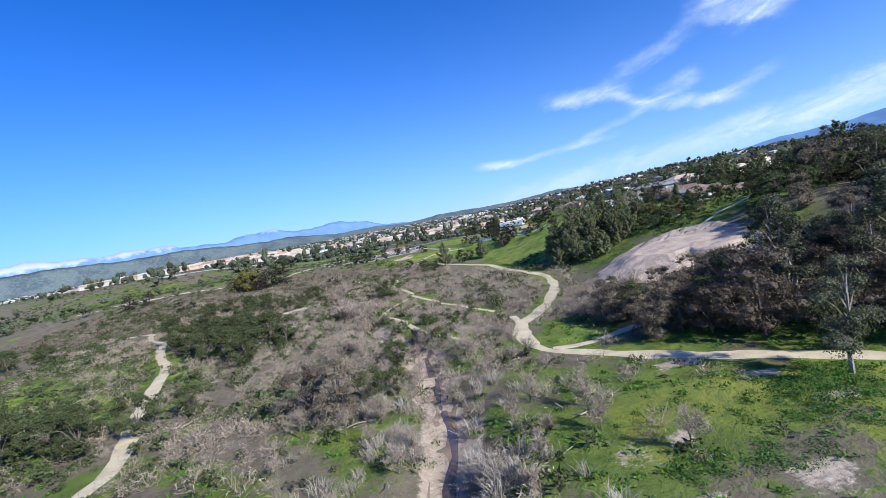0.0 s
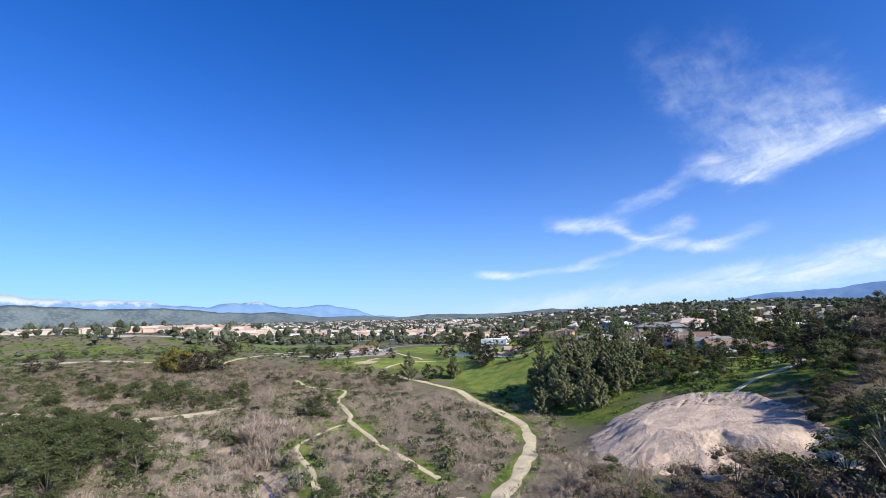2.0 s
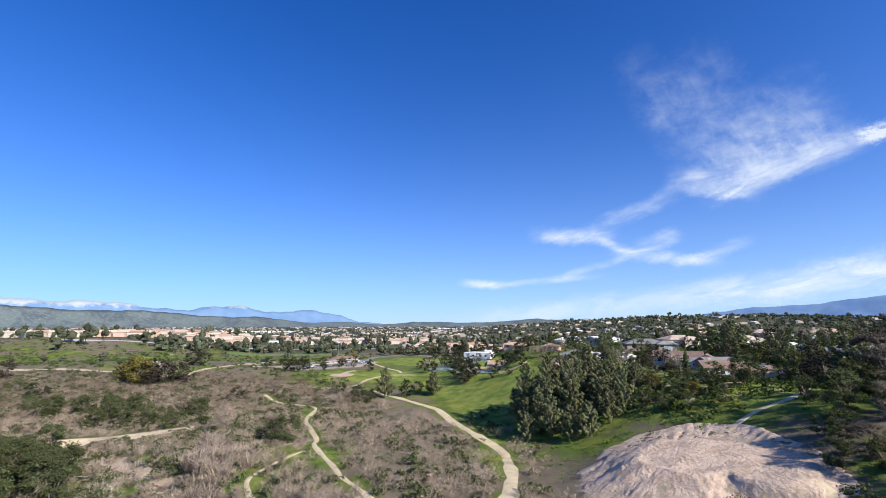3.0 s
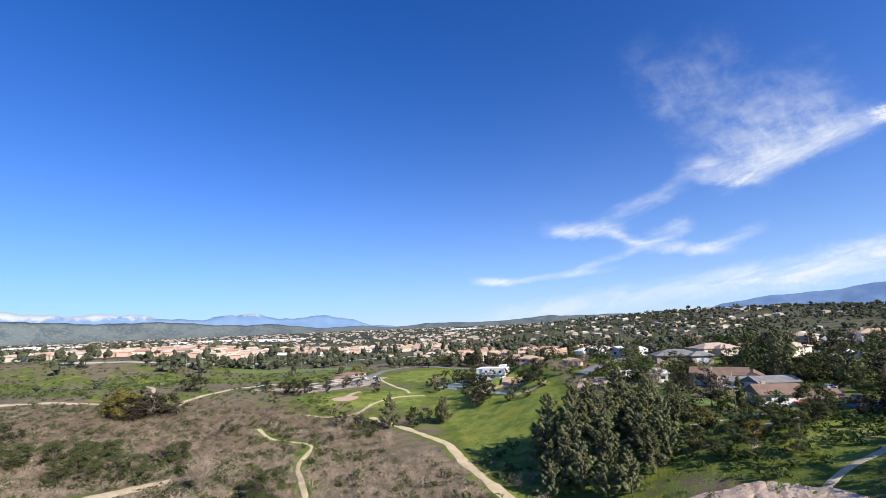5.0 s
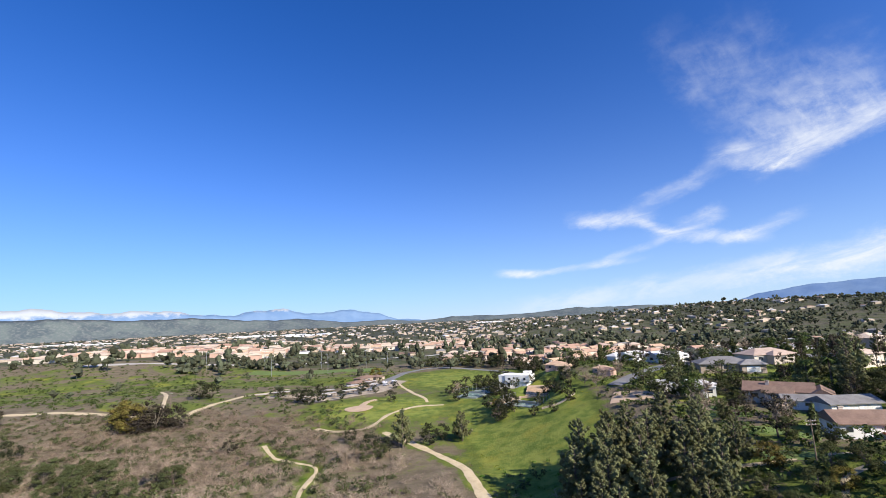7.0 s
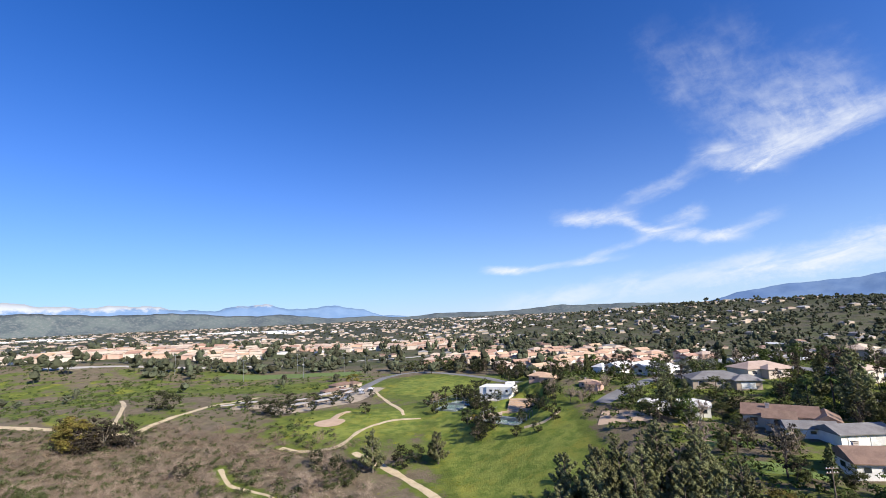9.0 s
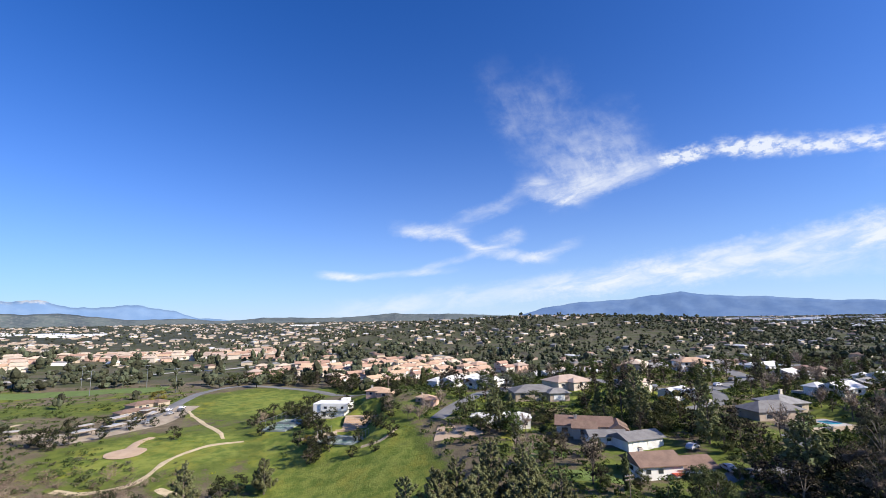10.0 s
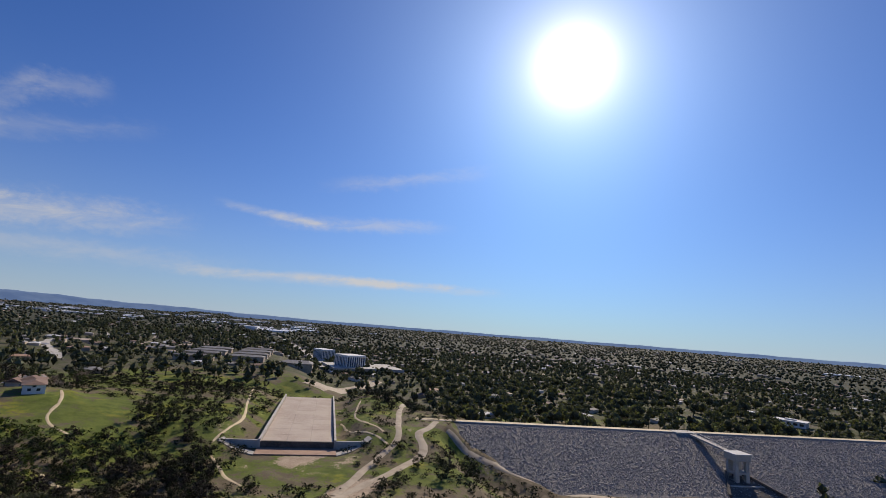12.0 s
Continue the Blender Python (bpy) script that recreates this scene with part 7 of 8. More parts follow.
spread("ground_ivy", "dark green low creeper over the weeds", [tuft(55 + i, 60, 0.14) for i in range(3)], scatter(30, 6000, 2, 60, -26, 14, lambda x, y: 0.8 * np.clip(0.8 * bump(x, y, 22, -11, 6, 5, 20, 2) + 0.8 * bump(x, y, 27, -5, 7, 3, 30, 2) + 0.6 * bump(x, y, 8, -19, 7, 2, 0, 2), 0, 1), 0.6), (0.6, 1.2), 25, "ivy", sink=0.0)
spread("bank_brush", "dark shrubs on the grassy banks by the dam", [leaf_bush(60 + i, 46, 0.2) for i in range(4)], scatter(27, 7000, 100, 330, -120, 110, lambda x, y: 0.42 + 0.5 * bump(x, y, 270, -70, 60, 25, -20, 4) + 0.3 * bump(x, y, 200, 60, 60, 30, 0, 4), 2.2), (0.6, 2.7), 7, "woodsoak")

spread("hill_scrub", "low olive scrub over the green hill", [leaf_bush(140 + i, 30, 0.3) for i in range(4)], scatter(29, 5200, -420, -50, 205, 420, lambda x, y: np.clip(0.5 + 0.5 * np.sin(x * 0.07 + 2 * np.sin(y * 0.05)) * np.cos(y * 0.09), 0.1, 1), 2.8), (0.5, 1.9), 19, "garden")
spread("garden_shrubs", "clipped green garden shrubs and hedges", [leaf_bush(120 + i, 30, 0.3) for i in range(5)], scatter(28, 7500, 40, 240, 74, 260, lambda x, y: 0.8 * ss(44, 54, x) * ss(78, 88, y + 0.2 * (x - 50)) + 0.5 * bump(x, y, 62, 100, 20, 12, 0, 4) + 0 * y, 2.6), (0.8, 2.2), 17, "garden", category="shrubs")

# ---- the far town: trees and roofs past the ones that can be told apart ----
def blob_tree(seed, n=26, tall=1.0, lumps=3, leaf=0.16):
    """A far tree, 1 m tall: lumpy crown body with a few leaf sprays, on a short trunk."""
    rng = np.random.default_rng(seed)
    mids = np.column_stack([rng.normal(0, 0.19, (lumps, 2)), rng.uniform(0.24, 0.68, lumps) * tall])
    rad = rng.uniform(0.26, 0.40, lumps)
    body = []
    for m, r in zip(mids, rad):
        v, f = BALLS[1 if n > 25 else 0]
        body.append((v * r * (0.72 if n > 100 else 0.9 if n else 1.1) * rng.uniform(0.7, 1.2, (len(v), 1)) * (1, 1, 0.85 * tall) + m, f))
    if n:
        body.append(clumps(rng, mids, rad, n, leaf, 0.85 * tall))
        body.append(tube([(0, 0, -0.1), (0, 0, 0.45 * tall)], [0.04, 0.03], 3))
    return join(body)


def far(x, y):
    r = np.hypot(x - 0, y - 30)
    ahead = np.degrees(np.arctan2(x, y))
    return r, (ahead > -62) & (ahead < 172)


belt_all = lambda x, y: 0.1 * ss(420, 460, y) + 0.8 * bump(x, y, -40, 405, 300, 26, 0, 4) + 0.6 * bump(x, y, -250, 440, 160, 24, 8, 4) + 0.5 * bump(x, y, 70, 300, 45, 40, 0, 4) * (x > 46) + 0.10 * ss(380, 420, y) + 0.04 * ss(280, 330, y) * (x < -60)
belt = lambda x, y: belt_all(x, y) * np.clip(0.25 + 1.6 * np.sin(x * 0.045 + 1.5 * np.sin(y * 0.03)) * np.cos(y * 0.06 + x * 0.02), 0.12, 1)
spread("estate_trees", "street and garden trees of the estates", [blob_tree(170 + i, 26, 1.0, 4) for i in range(6)] + [blob_tree(180 + i, 26, 1.6, 4) for i in range(2)], scatter(13, 7000, -480, 330, 270, 760, belt, 8), (4.5, 9.5), 18, "fartree", category="trees")
ring1 = lambda x, y: far(x, y)[1] * ss(250, 420, far(x, y)[0]) * ss(1300, 900, far(x, y)[0]) * np.clip(0.40 + 0.6 * ss(10, 45, np.degrees(np.arctan2(x, y))) - 0.6 * ss(66, 72, np.degrees(np.arctan2(x, y - 30))) - 0.30 * ss(250, 350, y) * (x < 60), 0.05, 1.0) * (1 - bump(x, y, -60, 330, 330, 55, 0, 4)) * (np.hypot(x - 215, y - 20) > 150) * np.where(x > 60, np.clip(0.60 + 0.35 * ss(34, 44, np.degrees(np.arctan2(x, y))) + 0.8 * np.sin(x * 0.021 + 2 * np.sin(y * 0.012)) * np.cos(y * 0.024 + 1.4 * np.sin(x * 0.011)), 0.12, 1), 1.0)
spread("suburb_trees", "dark green trees all through the suburb", [blob_tree(70 + i, 14, 0.9, 3, 0.18) for i in range(7)] + [blob_tree(80 + i, 14, 1.5, 3, 0.18) for i in range(2)], scatter(31, 34000, -900, 1250, -1150, 1250, ring1, 8.4), (4.0, 9.0), 8, "fartree", category="trees")


def gap_ring(seed, n, r0, r1, dens, gap):
    rng = np.random.default_rng(seed)
    r, a = np.sqrt(rng.uniform(r0 * r0, r1 * r1, n)), np.radians(rng.uniform(-60, 170, n))
    x, y = r * np.sin(a), 30 + r * np.cos(a)
    ok = rng.random(n) < dens(x, y)
    return list(zip(x[ok], y[ok]))


ridge_w = lambda x, y: bump(x, y, 600, 930, 520, 330, -32)
spread("ridge_trees", "dark trees over the long ridge", [blob_tree(210 + i, 14, 0.95, 3) for i in range(6)], scatter(37, 9500, 60, 1200, 430, 1300, lambda x, y: ridge_w(x, y) * np.clip(0.48 + 0.25 * ss(34, 44, np.degrees(np.arctan2(x, y))) + 0.8 * np.sin(x * 0.017 + 2 * np.sin(y * 0.013)) * np.cos(y * 0.019), 0.10, 0.9), 10.5), (4, 8.5), 21, "fartree", category="trees")
clusters = lambda x, y: (1 - 0.8 * (np.abs(np.degrees(np.arctan2(x, y)) - 68) < 26) * ss(2000, 2600, np.hypot(x, y))) * 0.35 + 0.5 * (np.sin(x * 0.011 + 2 * np.sin(y * 0.006)) * np.cos(y * 0.013 + np.sin(x * 0.008)) > -0.1)
south = lambda x, y: (np.degrees(np.arctan2(x, y - 30)) > 66) * ss(200, 300, np.hypot(x, y - 30)) * ss(1300, 1000, np.hypot(x, y - 30)) * (np.hypot(x - 215, y - 20) > 135) * (near_line(x, y, ((203, -63), (82, -473))) > 52)
spread("southern_trees", "dark trees filling the plain below the dam", [blob_tree(190 + i, 14, 1.0, 2) for i in range(5)] + [blob_tree(196 + i, 14, 1.6, 2) for i in range(2)], scatter(36, 15000, 0, 1250, -1250, 500, lambda x, y: 0.72 * south(x, y), 9.5), (5.5, 11), 20, "southtree", category="trees")
beyond = lambda x, y: (-0.959 * (x - 208) + 0.283 * (y + 46) < -30) * ss(560, 420, np.hypot(x - 150, y + 50)) * ss(-55, -75, y + 0.35 * (x - 210))
spread("dam_trees", "broad dark green trees below the dam", [blob_tree(240 + i, 110, 1.0, 5, 0.12) for i in range(6)], scatter(39, 1150, 110, 640, -560, -40, lambda x, y: 0.7 * beyond(x, y), 11), (7, 13), 26, "southtree", category="trees")
spread("distant_trees", "dark tree tops across the plain", [blob_tree(90 + i, 0, 0.9, 1) for i in range(5)], gap_ring(32, 15000, 1100, 4150, clusters, 0), (8, 14), 9, "fartree", category="trees", smooth=False)
spread("plain_trees", "dark tree belts over the southern plain", [blob_tree(230 + i, 0, 0.9, 2) for i in range(5)], gap_ring(38, 30000, 1050, 4400, lambda x, y: 0.8 * (np.degrees(np.arctan2(x, y - 30)) > 58) * (1 - 0.45 * ss(2600, 4000, np.hypot(x, y))), 0), (9, 15), 23, "southtree", category="trees", smooth=True)


def box_house(seed):
    rng = np.random.default_rng(seed)
    w, d, h, r = rng.uniform(6, 10), rng.uniform(5, 6.5), rng.uniform(2.3, 3.8), rng.uniform(1.5, 2.2)
    v = np.array([(-w, -d, -2), (w, -d, -2), (w, d, -2), (-w, d, -2), (-w, -d, h), (w, -d, h), (w, d, h), (-w, d, h), (-w + d, 0, h + r), (w - d, 0, h + r)]) * (1, 1, 1)
    wall = np.array([(0, 1, 5), (0, 5, 4), (1, 2, 6), (1, 6, 5), (2, 3, 7), (2, 7, 6), (3, 0, 4), (3, 4, 7)])
    roof = np.array([(4, 5, 9), (4, 9, 8), (5, 6, 9), (6, 7, 8), (6, 8, 9), (7, 4, 8)])
    return v, wall, roof


def far_houses(name, label, places, seed, roofs, wallmat="cream", size=(0.6, 0.85)):
    rng = np.random.default_rng(seed)
    P = np.array(places)
    Z = height(P[:, 0], P[:, 1])
    vs, fs, ix, n = [], [], [], 0
    for (x, y), z in zip(P, Z):
        v, wl, rf = box_house(int(rng.integers(0, 60)))
        a, s = rng.choice((0.2, 1.77)) + rng.normal(0, 0.2), rng.uniform(*size)
        c, sn = math.cos(a) * s, math.sin(a) * s
        vs.append(np.stack([v[:, 0] * c - v[:, 1] * sn + x, v[:, 0] * sn + v[:, 1] * c + y, v[:, 2] * s + z], -1))
        fs.append(np.concatenate([wl, rf]) + n)
        ix += [0] * len(wl) + [1 + int(rng.integers(0, len(roofs)))] * len(rf)
        n += len(v)
    ob = new(name, mesh_from(name, np.concatenate(vs), np.concatenate(fs), [M[wallmat]] + [M[r] for r in roofs], index=ix))
    tagged(ob, label, "houses", kind="stuff")


def near_houses(places, seed, roofs):
    """Single far houses, body and roof, on a few shared shapes."""
    rng = random.Random(seed)
    shapes = []
    for k in range(8):
        v, wl, rf = box_house(k)
        shapes.append((mesh_from("body", v, wl, (M[rng.choice(("tanwall", "cream", "white", "tanwall"))],)), mesh_from("roof", v * (1.08, 1.08, 1) + (0, 0, 0.02), rf, (M[roofs[k % len(roofs)]],))))
    for x, y in places:
        body, top = rng.choice(shapes)
        root = thing("suburban_house", "low suburban house among garden trees", "house", "suburb houses")
        s = rng.uniform(0.6, 0.85)
        place(root, x, y, rng.choice((12, 102)) + rng.uniform(-12, 12), 0.0, s)
        new("body", body).parent = root
        new("roof", top).parent = root


ring2 = lambda x, y: far(x, y)[1] * ss(330, 430, far(x, y)[0]) * (1 - bump(x, y, -60, 330, 330, 60, 0, 4)) * (np.hypot(x - 215, y - 20) > 170) * 0.8 * np.where(x < 100, ss(480, 560, y), 1.0)
spots = scatter(33, 12000, -900, 1250, -1150, 1250, lambda x, y: ring2(x, y) * (1 - 0.15 * (np.degrees(np.arctan2(x, y - 30)) > 66)) * 0.72 * np.clip(0.62 + 0.7 * np.sin(x * 0.014 + 1.6 * np.sin(y * 0.017)) * np.cos(y * 0.021 + 1.0), 0.15, 1) * (1 - 0.3 * bump(x, y, 560, 850, 600, 420, -32)), 15)
spots.sort(key=lambda p: math.hypot(p[0], p[1] - 30))
near_houses(spots[:150], 6, ("grey", "brown", "paletile", "grey", "tile", "paleroof", "brown", "grey"))
far_houses("suburb_houses", "low suburban houses among trees", spots[150:], 3, ("grey", "brown", "paletile", "grey", "brown", "paleroof", "grey"), "tanwall")
far_houses("distant_houses", "far suburban roofs on the plain", gap_ring(34, 4200, 1150, 4150, lambda x, y: 0.7 - 0.55 * (np.degrees(np.arctan2(x, y)) > 72), 0), 4, ("paleroof", "grey", "paletile", "brown", "grey"), "tanwall", size=(0.9, 1.4))


def sheds(name, label, places, seed):
    """Long flat-roofed halls, across the line of sight from the valley."""
    rng = np.random.default_rng(seed)
    vs, fs, n = [], [], 0
    for x, y in places:
        w, d, h = rng.uniform(30, 90), rng.uniform(30, 70), rng.uniform(4, 6)
        a = -math.atan2(x, y) + rng.normal(0, 0.12)
        c, s, z = math.cos(a), math.sin(a), float(height(x, y))
        q = np.array([(sx * w, sy * d, zz) for zz in (-3, h) for sx, sy in ((-1, -1), (1, -1), (1, 1), (-1, 1))])
        vs.append(np.stack([q[:, 0] * c - q[:, 1] * s + x, q[:, 0] * s + q[:, 1] * c + y, q[:, 2] + z], -1))
        fs.append(np.array([(4, 5, 6, 7), (0, 1, 5, 4), (1, 2, 6, 5), (2, 3, 7, 6), (3, 0, 4, 7)]) + n)
        n += 8
    tagged(new(name, mesh_from(name, np.concatenate(vs), np.concatenate(fs), (M["shedroof"],))), label, "warehouses", kind="stuff")


sheds("distant_sheds", "long flat white industrial halls on the plain", gap_ring(35, 900, 1900, 3600, lambda x, y: 0.02 + 0.55 * (np.abs(np.degrees(np.arctan2(x, y)) - 74) < 26) + 0.4 * (np.abs(np.degrees(np.arctan2(x, y)) + 23) < 5) * (np.hypot(x, y) < 2600), 0), 5)


# ---- office blocks ----
def office(label, w, d, h, x, y, turn, floors):
    root = thing("office_block", label, "office building")
    root.matrix_basis = pose(x, y, hz(x, y) - 1, 0, 0, turn)
    part("core", boxed(-w / 2, w / 2, -d / 2, d / 2, 0, h), M["blueglass"], root, "dark blue glass")
    part("roof", boxed(-w / 2 - 0.8, w / 2 + 0.8, -d / 2 - 0.8, d / 2 + 0.8, h, h + 2.2, 0.1), M["white"], root)
    part("plinth", boxed(-w / 2 - 0.8, w / 2 + 0.8, -d / 2 - 0.8, d / 2 + 0.8, 0, 2.5), M["white"], root)
    fin = boxed(-0.45, 0.45, -0.5, 0.5, 2.5, h)
    first = part("fin", fin, M["white"], root, "white vertical fin")
    n = 9
    spots = [(-w / 2 + k * w / (n - 1), s * (d / 2 + 0.3)) for k in range(n) for s in (-1, 1)] + [(s * (w / 2 + 0.3), -d / 2 + k * d / (n - 1)) for k in range(1, n - 1) for s in (-1, 1)]
    for k, (px, py) in enumerate(spots):
        ob = first if k == 0 else new("fin", first.data)
        ob.parent, ob.location = root, (px, py, 0)
    return root


office("white office block with vertical fins and blue glass", 26, 26, 19, 585, -112, 20, 6)
office("white low office block with vertical fins", 26, 20, 15, 735, -110, 20, 5)
tagged(part("office_parking", boxed(555, 625, -175, -85, 6.0, 9.2), M["concrete"], None), "pale flat parking deck by the offices", "car park", kind="structure")


def flats_row():
    """A long low row of flats with a shallow roof and a line of windows."""
    root = thing("flats_row", "long low row of tan flats with grey roof", "flats", "rows of flats")
    part("body", boxed(-16, 16, -4.5, 4.5, -4, 4.6), M["tanwall"], root)
    part("roof", hip_roof(-16, 16, -4.5, 4.5, 4.6, 1.5, 0.6), M["grey"], root)
    for k in range(7):
        part("window", boxed(-14.6 + k * 4.4, -12.8 + k * 4.4, -4.57, -4.43, 1.4, 3.0), M["glass"], root, "dark glass window")
    return root


row_model = flats_row()
rows_at = [(468 + 34 * i + 10 * (j % 2), 60 - 44 * j - 6 * i, 74 + 4 * (i % 2)) for j in range(3) for i in range(4)]
place(row_model, *rows_at[0])
for x, y, turn in rows_at[1:]:
    place(copy_thing(row_model, Matrix.Identity(4)), x, y, turn)
flat_patch("works_yard", ((352, -24), (380, -44), (412, -62), (450, -92), (488, -116)), 17, "track", "pale bare earth yard past the spillway", "yard", 0.3)


# ---- mountains at the edge ----
def range_of(name, label, mat, dist, foot, profile, seed, rough, deep=500):
    """A ridge round the horizon: directions in degrees and heights in degrees above level."""
    rng = np.random.default_rng(seed)
    a = np.arange(profile[0][0], profile[-1][0], 0.25)
    e = np.interp(a, [p[0] for p in profile], [p[1] for p in profile])
    jag = np.zeros(len(a))
    for oct_, amp in ((0.6, 1.0), (1.7, 0.5), (4.1, 0.25), (9.0, 0.14)):
        jag += amp * np.sin(a * oct_ + rng.uniform(0, 6.28)) * rng.uniform(0.7, 1.2)
    e = e + rough * jag * np.clip(e + 0.4, 0, 1.2)
    v, rows = [], 9
    for k in range(rows):
        f = k / (rows - 1)
        d = dist - deep * (1 - f)
        wob = 1 + 0.05 * np.sin(a * 2.1 + k * 1.3) * (1 - f) * f * 4
        z = foot + (45 + dist * np.tan(np.radians(e)) - foot) * np.clip(f ** 1.25 * wob, 0, 1.1)
        v.append(np.column_stack([np.sin(np.radians(a)) * d, np.cos(np.radians(a)) * d, z]))
    v.append(np.column_stack([np.sin(np.radians(a)) * (dist + 60), np.cos(np.radians(a)) * (dist + 60), np.full(len(a), foot - 5.0)]))
    v = np.concatenate(v)
    n = len(a)
    i = (np.arange(rows)[:, None] * n + np.arange(n - 1)[None]).ravel()
    ob = new(name, mesh_from(name, v, np.stack([i, i + 1, i + n + 1, i + n], -1), (mat,), True))
    tagged(ob, label, "mountains", kind="structure")


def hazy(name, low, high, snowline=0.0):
    """Backdrop material of far mountains: mostly a glow painted in as hazy air in front of them."""
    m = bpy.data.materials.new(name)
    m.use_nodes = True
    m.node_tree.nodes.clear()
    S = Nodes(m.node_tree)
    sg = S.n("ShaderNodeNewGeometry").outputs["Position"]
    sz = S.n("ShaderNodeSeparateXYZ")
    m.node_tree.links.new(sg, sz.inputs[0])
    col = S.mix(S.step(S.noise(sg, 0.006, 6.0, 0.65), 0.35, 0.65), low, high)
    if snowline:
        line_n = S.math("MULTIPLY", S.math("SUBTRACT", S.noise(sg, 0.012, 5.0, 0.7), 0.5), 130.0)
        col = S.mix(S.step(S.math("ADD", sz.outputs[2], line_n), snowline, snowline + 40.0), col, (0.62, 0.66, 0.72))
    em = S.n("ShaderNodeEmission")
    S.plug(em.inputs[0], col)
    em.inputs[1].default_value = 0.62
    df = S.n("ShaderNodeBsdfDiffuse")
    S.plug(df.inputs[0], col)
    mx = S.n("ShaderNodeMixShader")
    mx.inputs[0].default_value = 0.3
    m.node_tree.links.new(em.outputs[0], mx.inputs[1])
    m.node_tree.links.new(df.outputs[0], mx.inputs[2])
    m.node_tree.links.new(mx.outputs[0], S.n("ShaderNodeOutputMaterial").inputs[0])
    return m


snow, blue_haze = hazy("hazed_snow_mountain", (0.22, 0.36, 0.60), (0.27, 0.41, 0.64), 194.0), hazy("hazed_blue_mountain", (0.15, 0.25, 0.47), (0.20, 0.31, 0.53))
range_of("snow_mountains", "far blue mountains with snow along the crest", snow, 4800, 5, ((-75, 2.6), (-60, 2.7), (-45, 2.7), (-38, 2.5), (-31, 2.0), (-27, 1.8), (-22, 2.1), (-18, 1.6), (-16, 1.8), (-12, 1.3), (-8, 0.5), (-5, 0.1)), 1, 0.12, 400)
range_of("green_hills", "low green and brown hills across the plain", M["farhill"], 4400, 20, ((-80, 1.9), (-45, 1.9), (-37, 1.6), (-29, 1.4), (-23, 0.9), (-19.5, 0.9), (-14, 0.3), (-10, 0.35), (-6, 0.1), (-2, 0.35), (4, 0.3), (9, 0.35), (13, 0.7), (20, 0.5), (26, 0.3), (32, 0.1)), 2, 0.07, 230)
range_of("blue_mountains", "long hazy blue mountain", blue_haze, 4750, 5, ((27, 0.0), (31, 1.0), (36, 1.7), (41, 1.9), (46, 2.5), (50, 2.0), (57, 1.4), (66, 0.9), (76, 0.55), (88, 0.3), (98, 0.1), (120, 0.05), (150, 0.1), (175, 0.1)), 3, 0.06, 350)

# ---- poles, cars, fallen wood ----
def pole(label, h, arm, lamp):
    root = thing("street_lamp" if lamp else "utility_pole", label, "pole")
    bm = bmesh.new()
    bmesh.ops.create_cone(bm, segments=8, radius1=0.16, radius2=0.10, depth=h + 1, matrix=pose(0, 0, h / 2 - 0.5), cap_ends=True)
    part("shaft", bm, M["metal" if lamp else "timber"], root)
    if lamp:
        part("lamp_arm", boxed(-arm, arm, -0.06, 0.06, h - 0.15, h), M["metal"], root)
        for s in (-1, 1):
            part("lamp_head", boxed(s * arm - 0.35, s * arm + 0.35, -0.2, 0.2, h - 0.35, h - 0.16, 0.03), M["metal"], root)
    else:
        for z in (h - 0.5, h - 1.3):
            part("crossarm", boxed(-arm, arm, -0.07, 0.07, z, z + 0.14), M["timber"], root)
            for k in (-0.8, -0.3, 0.3, 0.8):
                part("insulator", boxed(k * arm - 0.05, k * arm + 0.05, -0.05, 0.05, z + 0.14, z + 0.32), M["frame"], root)
    return root


lamp_pole = pole("tall grey floodlight pole by the playing fields", 15, 1.4, True)
place(lamp_pole, -60, 372, 20)
for x, y in ((-110, 385), (-150, 372), (-85, 410), (-175, 415), (-128, 425), (-215, 395)):
    place(copy_thing(lamp_pole, Matrix.Identity(4)), x, y, 20)
wood_pole = pole("brown timber utility pole with crossarms", 10, 1.2, False)
place(wood_pole, 152, 196, 40)
for x, y, a in ((168, 178, 60), (128, 236, 20), (62, 103, 0), (205, 215, 30), (235, 225, 80), (-134, 226, 0), (60, 255, 40)):
    place(copy_thing(wood_pole, Matrix.Identity(4)), x, y, a, size=0.8)


def pavilion():
    """A low white hall with a flat roof, ribbon windows and a canopy."""
    root = thing("park_hall", "low white flat-roofed hall among trees below the dam", "building")
    part("body", boxed(-12, 12, -7, 7, -2, 4.2, 0.05), M["white"], root)
    part("roof", boxed(-13, 13, -8, 8, 4.2, 4.8, 0.08), M["paleroof"], root)
    part("skylight", boxed(-4, 4, -2.5, 2.5, 4.8, 5.9, 0.1), M["paleroof"], root)
    for x in (-9, -4.5, 0, 4.5, 9):
        for y0, y1 in ((-7.07, -6.93), (6.93, 7.07)):
            part("window", boxed(x - 1.5, x + 1.5, y0, y1, 1.2, 3.2), M["glass"], root, "dark glass window")
    return root


hall = pavilion()
place(hall, 248, -428, 18, 0.5)
place(copy_thing(hall, Matrix.Identity(4)), 292, -452, 30, 0.5, 0.6)


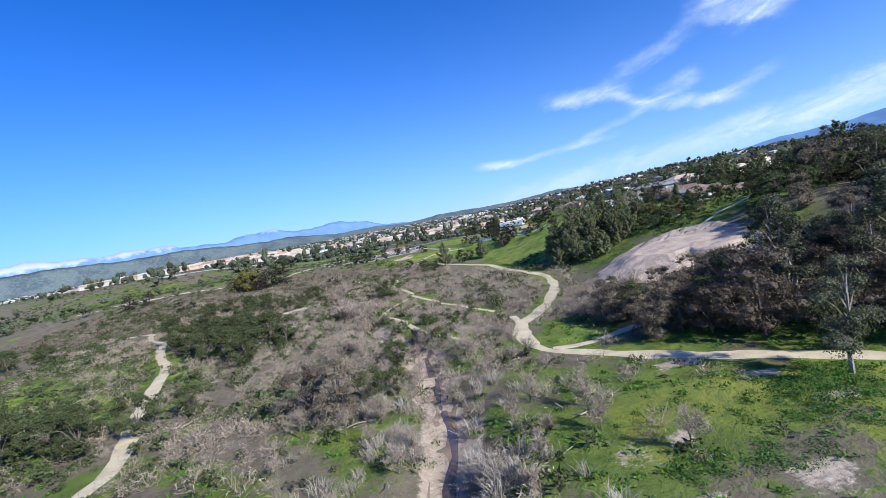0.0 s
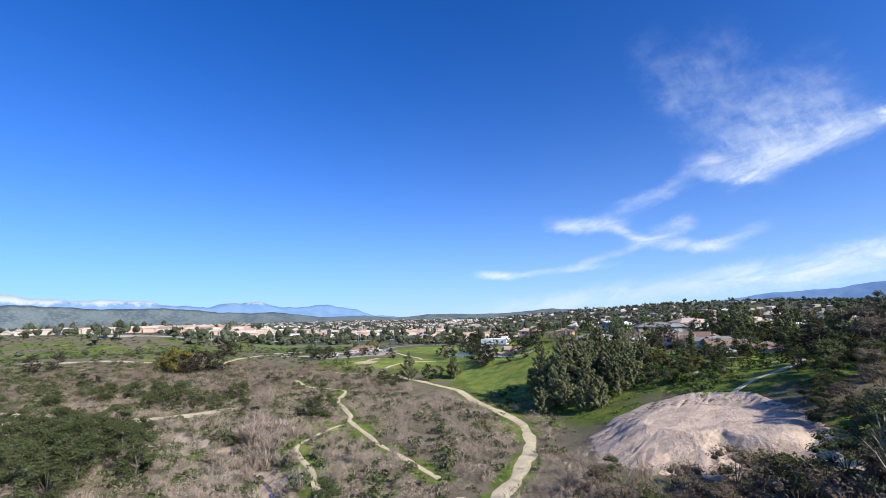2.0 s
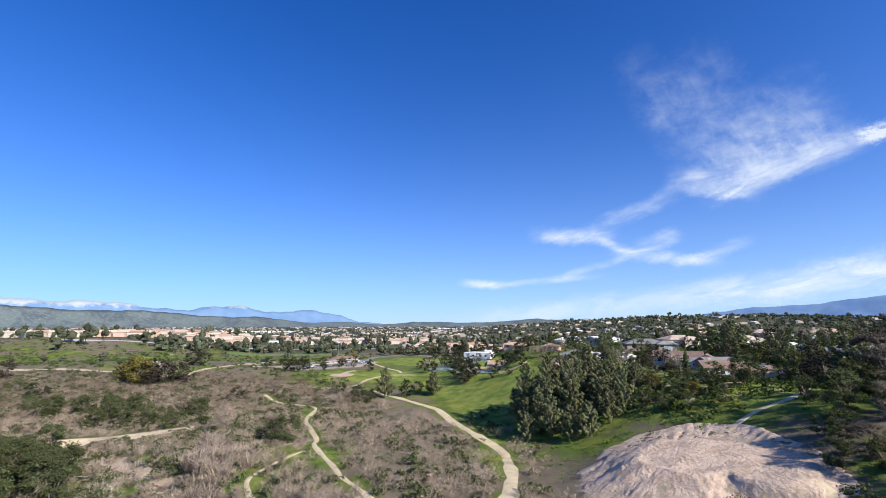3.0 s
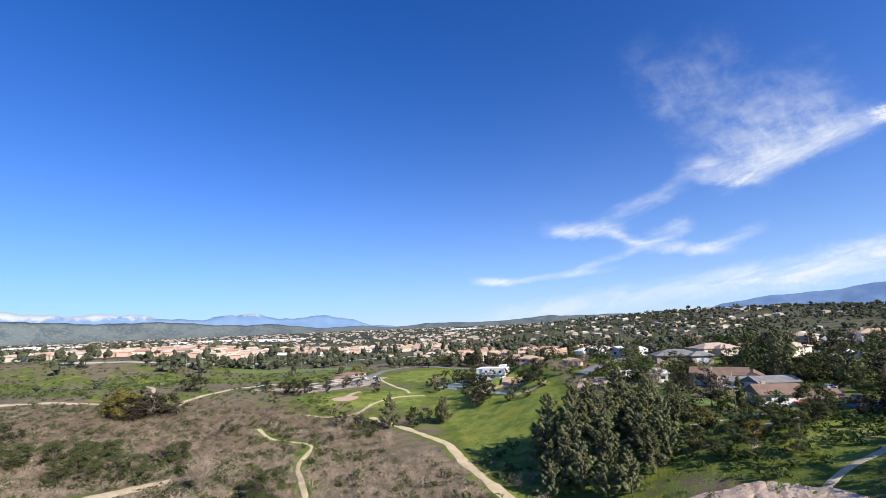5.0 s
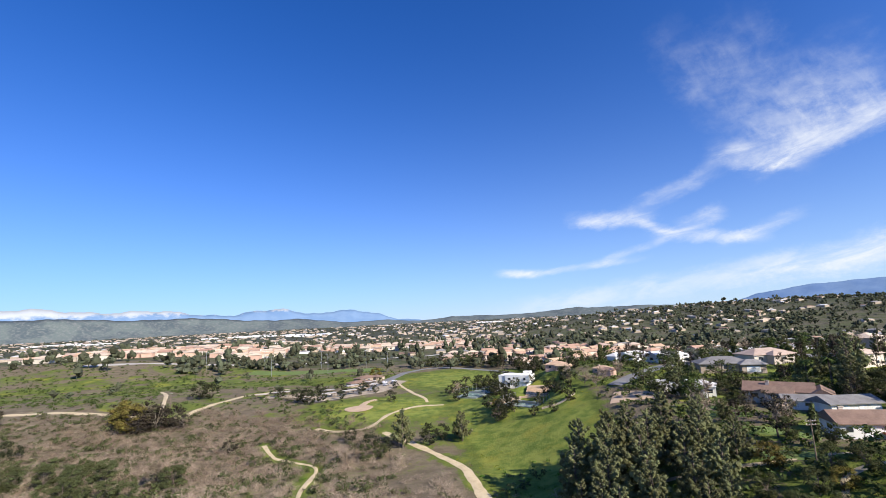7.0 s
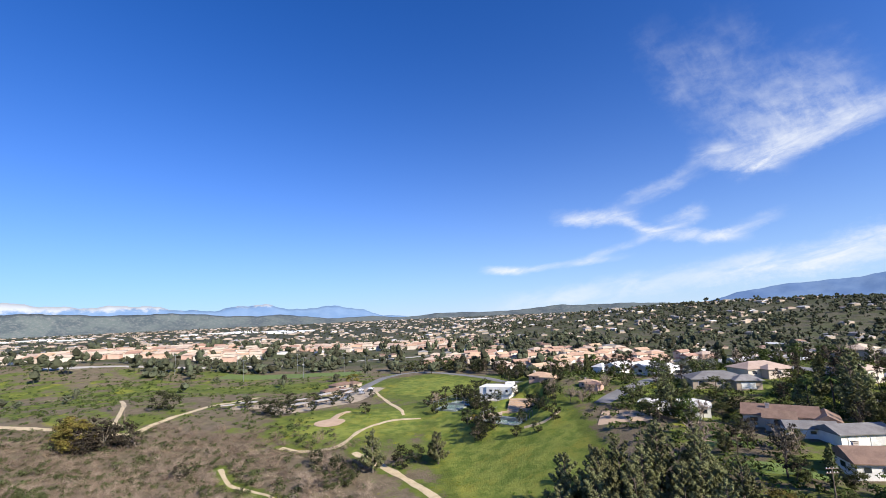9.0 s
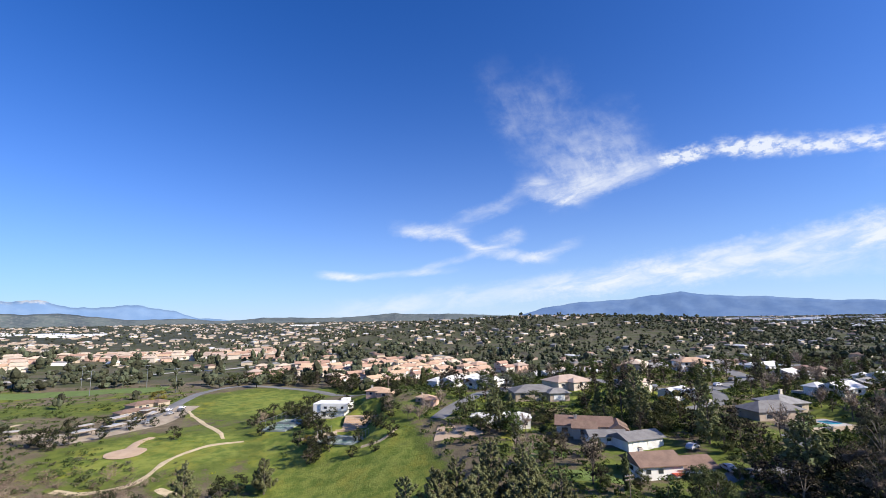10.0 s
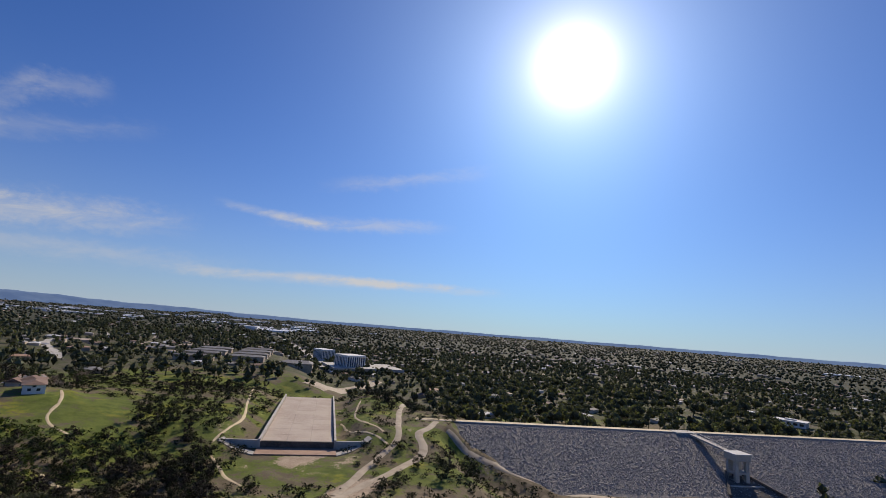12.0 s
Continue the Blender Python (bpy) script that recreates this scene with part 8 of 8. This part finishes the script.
def car(label):
    """A small parked car: body, cabin glass, four wheels."""
    root = thing("car", label, "car", "parked cars")
    bm = bmesh.new()
    side = [(-2.15, 0.35), (2.1, 0.35), (2.15, 0.75), (1.2, 0.92), (0.55, 1.42), (-1.25, 1.45), (-2.0, 0.95), (-2.2, 0.8)]
    lo = [bm.verts.new((x, -0.86, z)) for x, z in side]
    hi = [bm.verts.new((x, 0.86, z)) for x, z in side]
    bm.faces.new(lo)
    bm.faces.new(hi[::-1])
    n = len(side)
    for i in range(n):
        bm.faces.new((lo[i], hi[i], hi[(i + 1) % n], lo[(i + 1) % n]))
    bmesh.ops.recalc_face_normals(bm, faces=bm.faces[:])
    bmesh.ops.bevel(bm, geom=bm.edges[:], offset=0.07, segments=2, affect="EDGES")
    part("body", bm, M["carpaint"], root)
    part("side_glass", boxed(-1.15, 0.45, -0.875, 0.875, 1.0, 1.36), M["glass"], root)
    bm = bmesh.new()
    v = [bm.verts.new(p) for p in ((1.2, -0.7, 0.96), (1.2, 0.7, 0.96), (0.63, 0.66, 1.40), (0.63, -0.66, 1.40))]
    bm.faces.new(v)
    bmesh.ops.solidify(bm, geom=bm.faces[:], thickness=0.03)
    part("windscreen", bm, M["glass"], root)
    for x in (-1.35, 1.35):
        for y in (-0.8, 0.8):
            bm = bmesh.new()
            bmesh.ops.create_cone(bm, segments=14, radius1=0.33, radius2=0.33, depth=0.22, matrix=pose(x, y, 0.33, 90, 0, 0), cap_ends=True)
            part("wheel", bm, M["tyre"], root)
    return root


first_car = car("small parked saloon car")
place(first_car, 101, 126, 20, 0.22)
for x, y, a in ((96, 112, 70), (152, 192, 40), (160, 186, 65), (178, 184, 5), (120, 284, 45), (134, 238, -75), (196, 192, 20), (-52, 274, 50), (-47, 291, 70), (-44, 300, 70), (-66, 268, 42), (-63, 271, 40), (-59, 283, 55), (-55, 297, 68), (-45, 309, 72), (-50, 304, 75), (-72, 262, 35), (214, 244, 80), (246, 226, 0), (143, 205, -70)):
    place(copy_thing(first_car, Matrix.Identity(4)), x, y, a, 0.24)

rng_w = np.random.default_rng(77)
logs = []
for x, y in scatter(41, 260, -105, 12, -30, 130, lambda x, y: 0.25 + 0.6 * creekside(x, y), 4):
    a, ln = rng_w.uniform(0, 6.28), rng_w.uniform(1.2, 4.5)
    d = np.array((math.cos(a), math.sin(a), rng_w.uniform(-0.05, 0.35)))
    o = np.array((x, y, hz(x, y) + 0.25))
    logs.append(tube([o, o + d * ln * 0.5 + rng_w.normal(0, 0.12, 3), o + d * ln], np.array([0.09, 0.07, 0.03]) * rng_w.uniform(0.7, 1.6), 5))
lv, lf = join(logs)
tagged(new("fallen_branches", mesh_from("fallen_branches", lv, lf, (M["reed"],))), "bleached fallen branches lying in the brush", "branches", kind="stuff")
